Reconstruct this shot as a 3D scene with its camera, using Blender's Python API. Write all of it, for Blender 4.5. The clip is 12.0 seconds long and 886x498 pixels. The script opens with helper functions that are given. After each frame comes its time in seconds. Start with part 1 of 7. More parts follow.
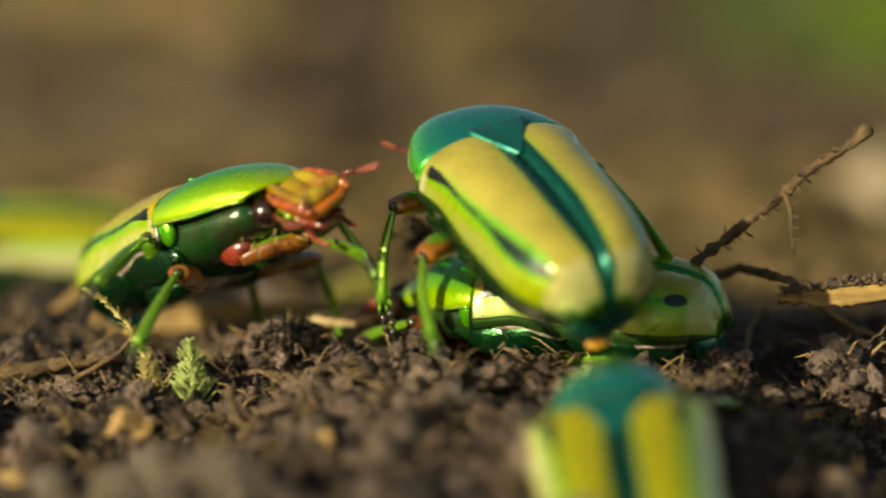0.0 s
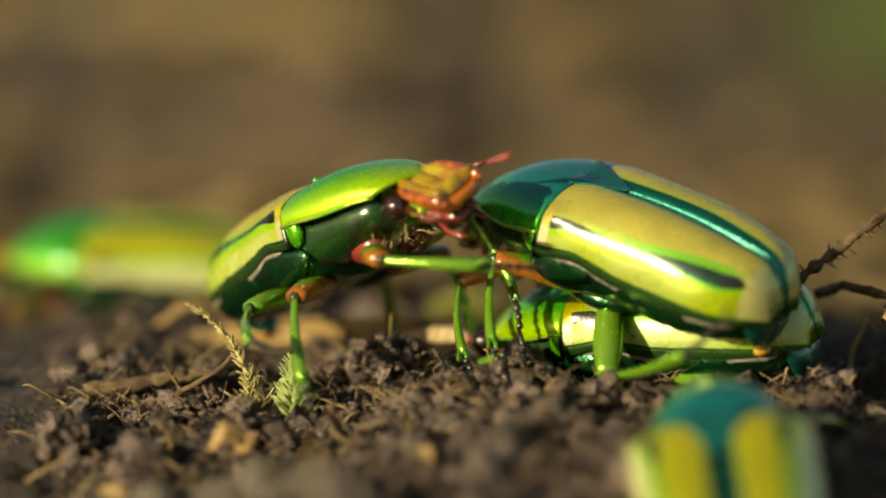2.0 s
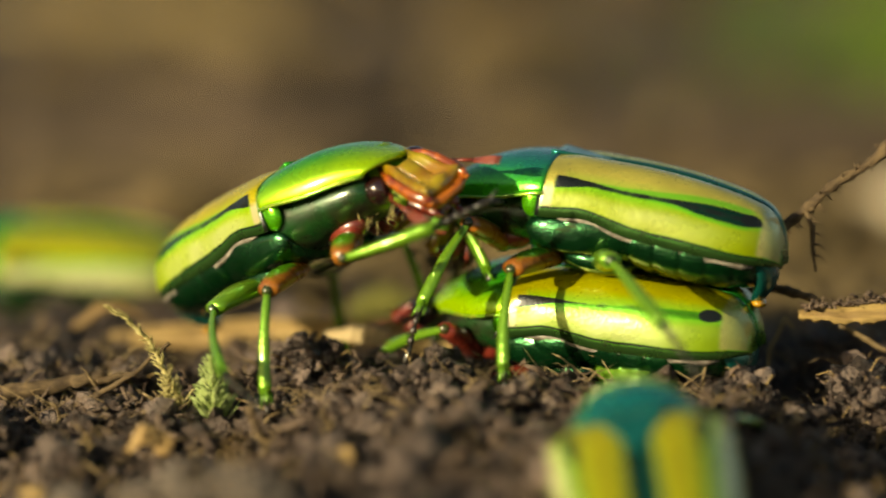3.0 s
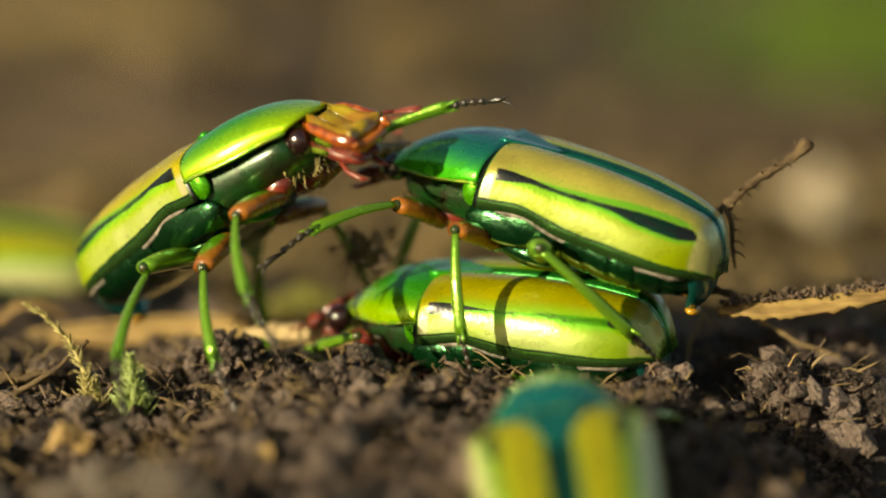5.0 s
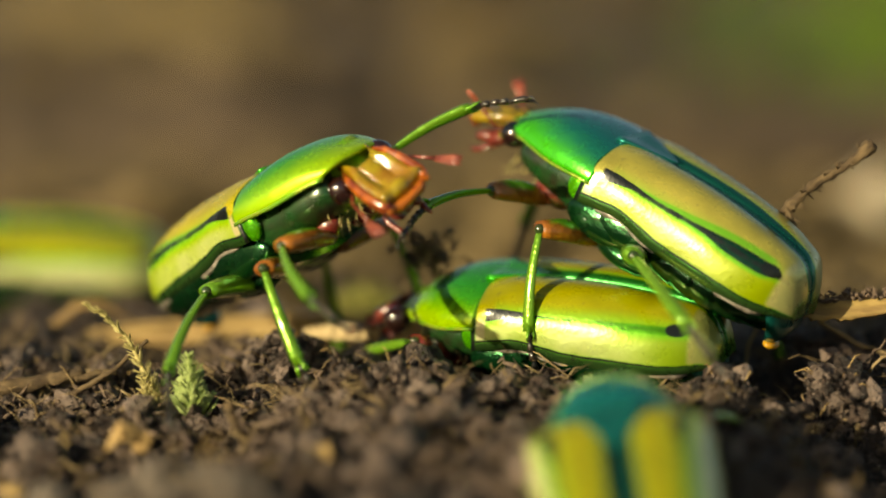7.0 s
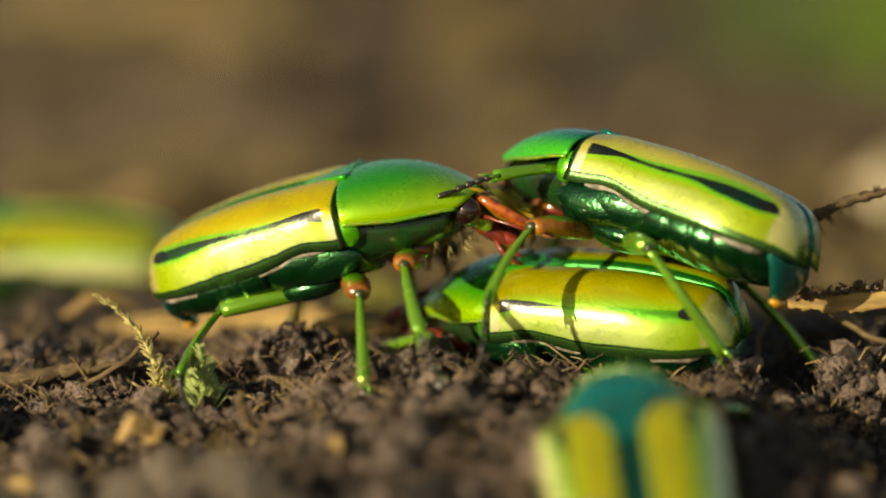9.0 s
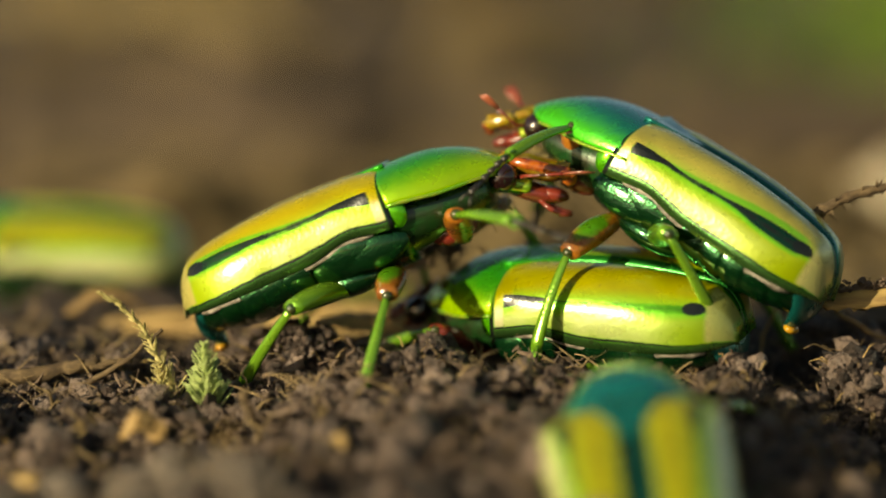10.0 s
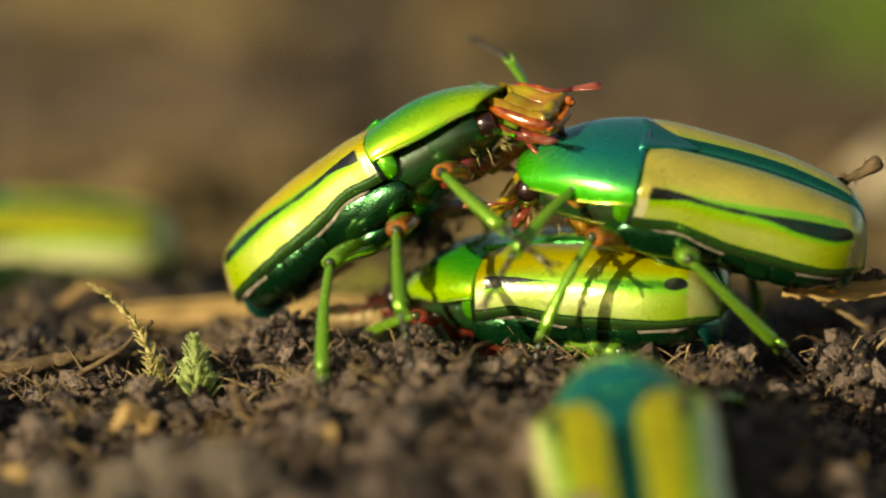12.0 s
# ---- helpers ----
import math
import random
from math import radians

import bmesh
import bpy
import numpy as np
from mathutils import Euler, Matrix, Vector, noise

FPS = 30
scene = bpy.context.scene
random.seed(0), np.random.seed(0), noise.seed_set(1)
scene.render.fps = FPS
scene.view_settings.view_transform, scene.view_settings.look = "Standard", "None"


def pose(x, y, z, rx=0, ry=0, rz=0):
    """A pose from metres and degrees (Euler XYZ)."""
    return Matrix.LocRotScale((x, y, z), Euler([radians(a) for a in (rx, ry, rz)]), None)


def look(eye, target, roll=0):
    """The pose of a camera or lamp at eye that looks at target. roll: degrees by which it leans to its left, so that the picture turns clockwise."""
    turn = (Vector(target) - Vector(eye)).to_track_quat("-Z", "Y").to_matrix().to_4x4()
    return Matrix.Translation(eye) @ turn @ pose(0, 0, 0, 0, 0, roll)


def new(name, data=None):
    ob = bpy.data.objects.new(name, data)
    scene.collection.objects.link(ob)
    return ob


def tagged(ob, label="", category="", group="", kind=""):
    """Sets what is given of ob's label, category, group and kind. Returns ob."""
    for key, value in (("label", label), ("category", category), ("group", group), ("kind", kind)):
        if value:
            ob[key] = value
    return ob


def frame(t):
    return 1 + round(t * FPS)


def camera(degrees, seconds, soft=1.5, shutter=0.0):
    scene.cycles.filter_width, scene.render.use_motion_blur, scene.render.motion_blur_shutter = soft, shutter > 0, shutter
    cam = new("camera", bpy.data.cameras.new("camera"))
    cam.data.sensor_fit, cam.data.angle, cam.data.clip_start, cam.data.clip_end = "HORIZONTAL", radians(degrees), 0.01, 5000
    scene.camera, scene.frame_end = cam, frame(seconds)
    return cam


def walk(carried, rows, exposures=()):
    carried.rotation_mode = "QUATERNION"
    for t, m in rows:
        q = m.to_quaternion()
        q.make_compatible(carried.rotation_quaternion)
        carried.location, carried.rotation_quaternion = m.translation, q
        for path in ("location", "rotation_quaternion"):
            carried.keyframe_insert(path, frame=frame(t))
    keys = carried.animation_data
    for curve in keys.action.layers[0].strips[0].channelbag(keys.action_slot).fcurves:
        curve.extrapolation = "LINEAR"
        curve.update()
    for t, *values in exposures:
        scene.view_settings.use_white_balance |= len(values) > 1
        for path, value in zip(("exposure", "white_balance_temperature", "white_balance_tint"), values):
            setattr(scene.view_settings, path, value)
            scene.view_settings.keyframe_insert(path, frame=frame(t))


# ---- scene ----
cam = camera(20.6, 12.0, soft=1.8, shutter=0.4)
cam.data.dof.use_dof = True
cam.data.dof.focus_distance, cam.data.dof.aperture_fstop = 0.1742, 10.0
walk(cam, [
    (0, pose(0, -0.18, 0.02, 86.326, 0, 0.000)),
    (0.5, pose(0, -0.18, 0.02, 86.525, 0, 1.554)),
    (1, pose(0, -0.18, 0.02, 86.778, 0, 2.058)),
    (1.5, pose(0, -0.18, 0.02, 86.725, 0, 2.376)),
    (2, pose(0, -0.18, 0.02, 86.711, 0, 2.389)),
    (2.5, pose(0, -0.18, 0.02, 86.698, 0, 2.058)),
    (3, pose(0, -0.18, 0.02, 86.725, 0, 0.491)),
    (3.5, pose(0, -0.18, 0.02, 86.632, 0, -0.996)),
    (3.7, pose(0, -0.18, 0.02, 86.658, 0, -1.341)),
    (4.5, pose(0, -0.18, 0.02, 86.658, 0, -1.408)),
    (5.3, pose(0, -0.18, 0.02, 86.645, 0, -1.341)),
    (5.5, pose(0, -0.18, 0.02, 86.671, 0, -0.903)),
    (6, pose(0, -0.18, 0.02, 86.738, 0, -0.266)),
    (6.5, pose(0, -0.18, 0.02, 86.658, 0, -0.266)),
    (7, pose(0, -0.18, 0.02, 86.658, 0, -0.013)),
    (7.2, pose(0, -0.18, 0.02, 86.645, 0, 0.266)),
    (8.8, pose(0, -0.18, 0.02, 86.472, 0, 0.226)),
    (9, pose(0, -0.18, 0.02, 86.472, 0, 0.239)),
    (9.5, pose(0, -0.18, 0.02, 86.472, 0, 0.239)),
    (10, pose(0, -0.18, 0.02, 86.406, 0, 0.332)),
    (10.5, pose(0, -0.18, 0.02, 86.260, 0, 0.558)),
    (11, pose(0, -0.18, 0.02, 86.246, 0, 0.491)),
    (11.5, pose(0, -0.18, 0.02, 86.207, 0, 0.252)),
    (12, pose(0, -0.18, 0.02, 86.207, 0, 0.106)),
], exposures=[(0, 0.39, 7700, 5), (12, 0.39, 7700, 5)])

# ---- light ----
SUN_AZ, SUN_EL = -46.0, 12.5  # degrees; azimuth from the camera's back towards the right
world = bpy.data.worlds.new("world")
scene.world = world
world.use_nodes = True
wn = world.node_tree.nodes
sky = wn.new("ShaderNodeTexSky")
sky.sky_type, sky.sun_disc = "NISHITA", False
sky.sun_elevation, sky.sun_rotation = radians(SUN_EL), radians(180 - SUN_AZ)
wn["Background"].inputs["Strength"].default_value = 0.085
world.node_tree.links.new(sky.outputs[0], wn["Background"].inputs["Color"])
sun = new("sun", bpy.data.lights.new("sun", "SUN"))
sun.data.energy, sun.data.angle, sun.data.color = 5.3, radians(0.6), (1.0, 0.92, 0.70)
sun_dir = Vector((math.sin(radians(SUN_AZ)) * math.cos(radians(SUN_EL)), -math.cos(radians(SUN_AZ)) * math.cos(radians(SUN_EL)), math.sin(radians(SUN_EL))))
sun.matrix_world = look(sun_dir * 3, (0, 0, 0))


# ---- materials ----
class Nodes:
    """A small writer of node materials."""

    def __init__(self, name):
        self.mat = bpy.data.materials.new(name)
        self.mat.use_nodes = True
        self.tree = self.mat.node_tree
        self.bsdf = self.tree.nodes["Principled BSDF"]

    def set(self, **values):
        for key, value in values.items():
            socket = self.bsdf.inputs[key.replace("_", " ")]
            self.feed(value, socket)
        return self

    def feed(self, value, socket):
        if isinstance(value, bpy.types.NodeSocket):
            self.tree.links.new(value, socket)
        elif isinstance(value, tuple) and len(value) == 3 and socket.type == "RGBA":
            socket.default_value = (*value, 1)
        else:
            socket.default_value = value

    def math(self, op, a, b=0.0):
        n = self.tree.nodes.new("ShaderNodeMath")
        n.operation = op
        self.feed(a, n.inputs[0]), self.feed(b, n.inputs[1])
        return n.outputs[0]

    def step(self, value, lo, hi, to0=0.0, to1=1.0):
        n = self.tree.nodes.new("ShaderNodeMapRange")
        n.interpolation_type = "SMOOTHSTEP"
        for key, v in (("Value", value), ("From Min", lo), ("From Max", hi), ("To Min", to0), ("To Max", to1)):
            self.feed(v, n.inputs[key])
        return n.outputs[0]

    def band(self, value, lo, hi, soft=0.02):
        """1 between lo and hi, which may be sockets."""
        a = self.step(self.math("SUBTRACT", value, lo), -soft, soft)
        b = self.step(self.math("SUBTRACT", hi, value), -soft, soft)
        return self.math("MULTIPLY", a, b)

    def mix(self, f, a, b):
        n = self.tree.nodes.new("ShaderNodeMix")
        n.data_type = "RGBA"
        self.feed(f, n.inputs[0]), self.feed(a, n.inputs[6]), self.feed(b, n.inputs[7])
        return n.outputs[2]

    def coords(self, kind="Object"):
        return self.tree.nodes.new("ShaderNodeTexCoord").outputs[kind]

    def xyz(self, vector):
        n = self.tree.nodes.new("ShaderNodeSeparateXYZ")
        self.feed(vector, n.inputs[0])
        return n.outputs

    def noise(self, scale, detail=3.0, rough=0.55, vector=None, stretch=None):
        vector = vector or self.coords()
        if stretch:
            m = self.tree.nodes.new("ShaderNodeMapping")
            self.feed(vector, m.inputs["Vector"])
            m.inputs["Scale"].default_value = stretch
            vector = m.outputs[0]
        n = self.tree.nodes.new("ShaderNodeTexNoise")
        self.feed(vector, n.inputs["Vector"])
        n.inputs["Scale"].default_value, n.inputs["Detail"].default_value, n.inputs["Roughness"].default_value = scale, detail, rough
        return n.outputs["Fac"]

    def cells(self, scale, out="Distance"):
        n = self.tree.nodes.new("ShaderNodeTexVoronoi")
        self.feed(self.coords(), n.inputs["Vector"])
        n.inputs["Scale"].default_value = scale
        return n.outputs[out]

    def island(self):
        return self.tree.nodes.new("ShaderNodeNewGeometry").outputs["Random Per Island"]

    def rand(self):
        return self.tree.nodes.new("ShaderNodeObjectInfo").outputs["Random"]

    def bump(self, height, strength, distance):
        n = self.tree.nodes.new("ShaderNodeBump")
        self.feed(height, n.inputs["Height"])
        n.inputs["Strength"].default_value, n.inputs["Distance"].default_value = strength, distance
        return self.set(Normal=n.outputs[0])


def shell(name, side, top, low=-0.0005, high=0.0038, metal=0.75, rough=0.24, pits=0.12):
    """Iridescent beetle armour: one hue on the flanks, another on the crown, sheen and light painted in by height, fine
    pits and dust.
    """
    n = Nodes(name)
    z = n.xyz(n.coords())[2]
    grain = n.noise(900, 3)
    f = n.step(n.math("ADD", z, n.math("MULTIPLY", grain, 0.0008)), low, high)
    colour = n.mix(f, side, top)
    dark = tuple(c * 0.45 for c in top)
    colour = n.mix(n.math("MULTIPLY", n.step(n.noise(260, 4), 0.55, 0.85), 0.35), colour, dark)
    n.set(Base_Color=colour, Metallic=metal, Roughness=n.step(n.noise(500, 4), 0.3, 0.75, rough * 0.8, rough * 1.4))
    n.set(Coat_Weight=0.6, Coat_Roughness=0.12)
    n.bump(n.math("ADD", n.cells(4200), n.math("MULTIPLY", n.noise(7000, 2), 0.5)), pits, 0.00008)
    return n.mat


def striped(name, inner, outer, green, suture, seam, lens=0.0, glow=0.5, inner_metal=0.35, split=0.70, trail=0.35, strip=0.026, halo=0.0, line_wide=0.012, cream=0.6, mottle=0.0):
    """The wing case: two pale stripes on green, a black bar at the shoulder and a black spot near the tip.

    lens: how far a dark wedge opens between the stripes; glow: how green the edges of the stripes turn; trail: how
    black the line behind the bar stays; halo: a green border round the dark wedge; cream: how strongly a white
    highlight is painted on the outer stripe."""
    n = Nodes(name)
    uv = n.xyz(n.coords("UV"))
    wob = n.math("MULTIPLY", n.math("SUBTRACT", n.noise(420, 3), 0.5), 0.035)
    u, v = n.math("ADD", uv[0], wob), uv[1]
    # the dividing line runs from the shoulder towards the suture, bent at its ends
    split_v = n.math("SUBTRACT", split, n.math("MULTIPLY", n.math("POWER", v, 1.3), 0.17))
    wedge = n.math("MULTIPLY", n.step(v, 0.44, 0.78), lens)
    wedge = n.math("MULTIPLY", wedge, n.step(v, 0.93, 0.84))
    half = n.math("ADD", 0.013, wedge)
    mid = n.math("SUBTRACT", u, split_v)
    away = n.math("ABSOLUTE", mid)
    in_lo = n.math("ADD", strip, n.math("MULTIPLY", v, 0.022))
    ends = n.band(v, 0.030, 0.93, 0.010)
    fine_u = n.math("ADD", uv[0], n.math("MULTIPLY", wob, 0.2))
    first = n.math("MULTIPLY", n.math("MULTIPLY", n.step(n.math("SUBTRACT", fine_u, in_lo), -0.006, 0.006), n.step(n.math("SUBTRACT", n.math("SUBTRACT", split_v, half), u), -0.012, 0.012)), ends)
    second = n.math("MULTIPLY", n.band(u, n.math("ADD", split_v, half), 0.945, 0.012), ends)
    tip = n.math("MULTIPLY", n.band(u, 0.10, 0.93, 0.015), n.band(v, 0.905, 0.992, 0.010))
    shoulder = n.math("MULTIPLY", n.band(u, 0.16, 0.945, 0.02), n.band(v, 0.020, n.step(u, 0.5, 0.75, 0.045, 0.062), 0.006))
    # black bar that tapers backwards from the shoulder
    taper = n.step(v, 0.06, 0.33, 0.075, 0.006)
    bar = n.math("MULTIPLY", n.step(n.math("SUBTRACT", taper, n.math("ABSOLUTE", n.math("ADD", mid, 0.015))), -0.006, 0.006), n.band(v, 0.062, 0.36, 0.008))
    line = n.math("MULTIPLY", n.math("MULTIPLY", n.step(away, line_wide + 0.012, line_wide), n.band(v, 0.2, 0.9, 0.03)), n.step(n.noise(700, 3), 0.35, 0.6, trail * 0.4, trail))
    su = n.math("DIVIDE", n.math("ADD", mid, 0.012), 0.085)
    sv = n.math("DIVIDE", n.math("SUBTRACT", v, 0.862), 0.045)
    spot = n.step(n.math("ADD", n.math("MULTIPLY", su, su), n.math("MULTIPLY", sv, sv)), 1.15, 0.75)
    rim = n.math("MAXIMUM", n.band(u, 0.947, 0.963, 0.004), n.math("MULTIPLY", n.band(v, -0.2, 0.018, 0.005), n.step(u, 0.05, 0.12)))
    edge = n.math("MULTIPLY", n.band(u, 0.945, 0.96, 0.004), 0.9)
    inner2 = n.mix(n.step(n.noise(300, 4), 0.4, 0.75), inner, tuple(c * 0.74 for c in inner))
    inner2 = n.mix(n.math("MULTIPLY", n.step(n.noise(60, 2), 0.45, 0.7), 0.4), inner2, tuple(0.55 * a + 0.45 * b for a, b in zip(inner, outer)))
    outer2 = n.mix(n.step(n.noise(300, 4), 0.45, 0.8), outer, tuple(c * 0.8 for c in outer))
    # pale shoulder edge and tip; the tip's white also paints in its highlight
    pale = tuple(0.65 * c + 0.24 for c in inner)
    # white sun highlight painted on the outer stripe's lower, forward part
    glint_at = n.math("MULTIPLY", n.step(mid, 0.09, 0.20), n.step(v, 0.86, 0.55))
    glint_at = n.math("MULTIPLY", n.math("MULTIPLY", glint_at, n.step(n.noise(240, 3), 0.30, 0.58, 0.35, 1.0)), cream)
    outer2 = n.mix(glint_at, outer2, (0.70, 0.66, 0.40))
    c = n.mix(n.step(u, 0.04, 0.14), suture, green)
    c = n.mix(n.step(n.math("SUBTRACT", n.math("ADD", half, 0.012), away), 0.0, 0.012), c, seam)
    # the stripes turn lime, then green, towards their edges
    core = n.math("MULTIPLY", n.step(n.math("SUBTRACT", fine_u, in_lo), 0.0, 0.05), n.step(n.math("SUBTRACT", split_v, u), 0.0, 0.22))
    lime = tuple((1 - glow) * a + glow * b for a, b in zip(inner, (0.13, 0.45, 0.010)))
    c = n.mix(first, c, n.mix(n.math("MAXIMUM", core, n.step(v, 0.14, 0.08)), lime, inner2))
    rim_glow = max(glow, 0.6)
    out_lime = tuple((1 - rim_glow) * a + rim_glow * b for a, b in zip(outer, (0.10, 0.50, 0.010)))
    c = n.mix(second, c, n.mix(n.step(mid, 0.03, 0.15), out_lime, outer2))
    if halo:
        wide = n.math("MULTIPLY", n.step(v, 0.10, 0.62), halo)
        near = n.math("MULTIPLY", n.step(n.math("SUBTRACT", n.math("ADD", half, wide), n.math("ABSOLUTE", n.math("ADD", mid, halo * 0.4))), -0.02, 0.02), n.step(v, 0.90, 0.84))
        keep = n.math("SUBTRACT", 1.0, n.step(n.math("SUBTRACT", half, away), -0.012, 0.004))
        c = n.mix(n.math("MULTIPLY", n.math("MULTIPLY", near, keep), 0.75), c, (0.07, 0.42, 0.012))
    c = n.mix(n.math("MULTIPLY", tip, 0.9), c, n.mix(0.5, inner2, pale))
    c = n.mix(shoulder, c, n.mix(n.step(u, 0.7, 0.8), inner2, pale))
    stripes = n.math("MAXIMUM", n.math("MAXIMUM", first, second), n.math("MAXIMUM", tip, shoulder))
    black = n.math("MAXIMUM", n.math("MAXIMUM", bar, spot), n.math("MAXIMUM", line, n.math("MAXIMUM", rim, edge)))
    c = n.mix(n.step(u, 0.962, 0.968), c, (0.05, 0.13, 0.03))
    c = n.mix(black, c, (0.008, 0.010, 0.008))
    if mottle:
        blotch = n.math("MULTIPLY", n.step(n.noise(520, 5, 0.65, stretch=(0.4, 1, 1)), 0.55, 0.70), n.step(n.math("ABSOLUTE", n.math("SUBTRACT", mid, 0.05)), 0.16, 0.03))
        c = n.mix(n.math("MULTIPLY", n.math("MULTIPLY", blotch, mottle), n.band(v, 0.15, 0.85, 0.05)), c, (0.10, 0.14, 0.04))
    flecks = n.math("MULTIPLY", n.step(n.noise(1500, 3), 0.66, 0.75), 0.35)
    c = n.mix(flecks, c, (0.06, 0.055, 0.03))
    solid = n.math("MAXIMUM", stripes, black)
    n.set(Base_Color=c, Metallic=n.step(solid, 0.2, 0.8, 0.75, inner_metal), Roughness=n.step(n.noise(600, 4), 0.3, 0.75, 0.24, 0.38))
    n.set(Coat_Weight=0.35, Coat_Roughness=0.2)
    n.bump(n.math("ADD", n.cells(3000), n.math("MULTIPLY", n.noise(900, 3), 1.5)), 0.12, 0.0001)
    return n.mat


def horn(name, a, b, rough=0.3, scale=700, coat=0.5, metal=0.0):
    """Chitin of mixed tint."""
    n = Nodes(name)
    n.set(Base_Color=n.mix(n.step(n.noise(scale, 4), 0.35, 0.7), a, b), Roughness=n.step(n.noise(scale * 1.7, 3), 0.3, 0.8, rough * 0.8, rough * 1.5), Coat_Weight=coat, Coat_Roughness=0.15, Metallic=metal)
    n.bump(n.noise(3500, 3), 0.2, 0.0001)
    return n.mat


def thigh(name):
    """Orange-brown thigh with a metallic green back edge."""
    n = Nodes(name)
    z = n.xyz(n.coords())[2]
    f = n.step(n.math("ADD", z, n.math("MULTIPLY", n.noise(900, 3), 0.0006)), 0.0009, 0.0013)
    c = n.mix(n.step(n.noise(500, 4), 0.35, 0.7), (0.33, 0.115, 0.012), (0.14, 0.042, 0.010))
    n.set(Base_Color=n.mix(f, c, (0.12, 0.40, 0.015)), Metallic=n.math("MULTIPLY", f, 0.6), Roughness=n.step(n.noise(800, 3), 0.3, 0.8, 0.22, 0.4), Coat_Weight=0.5, Coat_Roughness=0.18)
    n.bump(n.cells(3000), 0.25, 0.0001)
    return n.mat


def earth(name, a, b, pale, scale=420, islands=False):
    """Damp garden soil: dark crumbs, greyer dry skins, specks of fibre."""
    n = Nodes(name)
    c = n.mix(n.step(n.noise(scale, 6, 0.65), 0.35, 0.68), a, b)
    c = n.mix(n.math("MULTIPLY", n.step(n.noise(scale * 3.1, 4), 0.58, 0.72), 0.55), c, pale)
    if islands:
        c = n.mix(n.step(n.island(), 0.55, 1.0, 0.0, 0.65), c, pale)
        c = n.mix(n.step(n.island(), 0.0, 0.25, 0.7, 0.0), c, tuple(k * 0.4 for k in a))
    n.set(Base_Color=c, Roughness=n.step(n.noise(scale * 2, 3), 0.3, 0.7, 0.32, 0.95), Specular_IOR_Level=0.5)
    n.bump(n.math("ADD", n.noise(3200, 6, 0.75), n.cells(2200)), 1.0, 0.0006)
    return n.mat


def fibre(name, a, b, rough=0.75, scale=300, stretch=(0.12, 1, 1), depth=0.0003, islands=False):
    """Dry plant matter with a grain along its length."""
    n = Nodes(name)
    c = n.mix(n.step(n.noise(scale * 3, 5, 0.6, stretch=stretch), 0.3, 0.7), a, b)
    c = n.mix(n.math("MULTIPLY", n.step(n.noise(scale, 4), 0.5, 0.8), 0.6), c, tuple(k * 0.35 for k in a))
    if islands:
        c = n.mix(n.math("MULTIPLY", n.island(), 0.6), c, tuple(k * 0.5 for k in b))
    n.set(Base_Color=c, Roughness=rough, Specular_IOR_Level=0.35)
    n.bump(n.noise(scale * 5, 5, 0.65, stretch=stretch), 0.6, depth)
    return n.mat


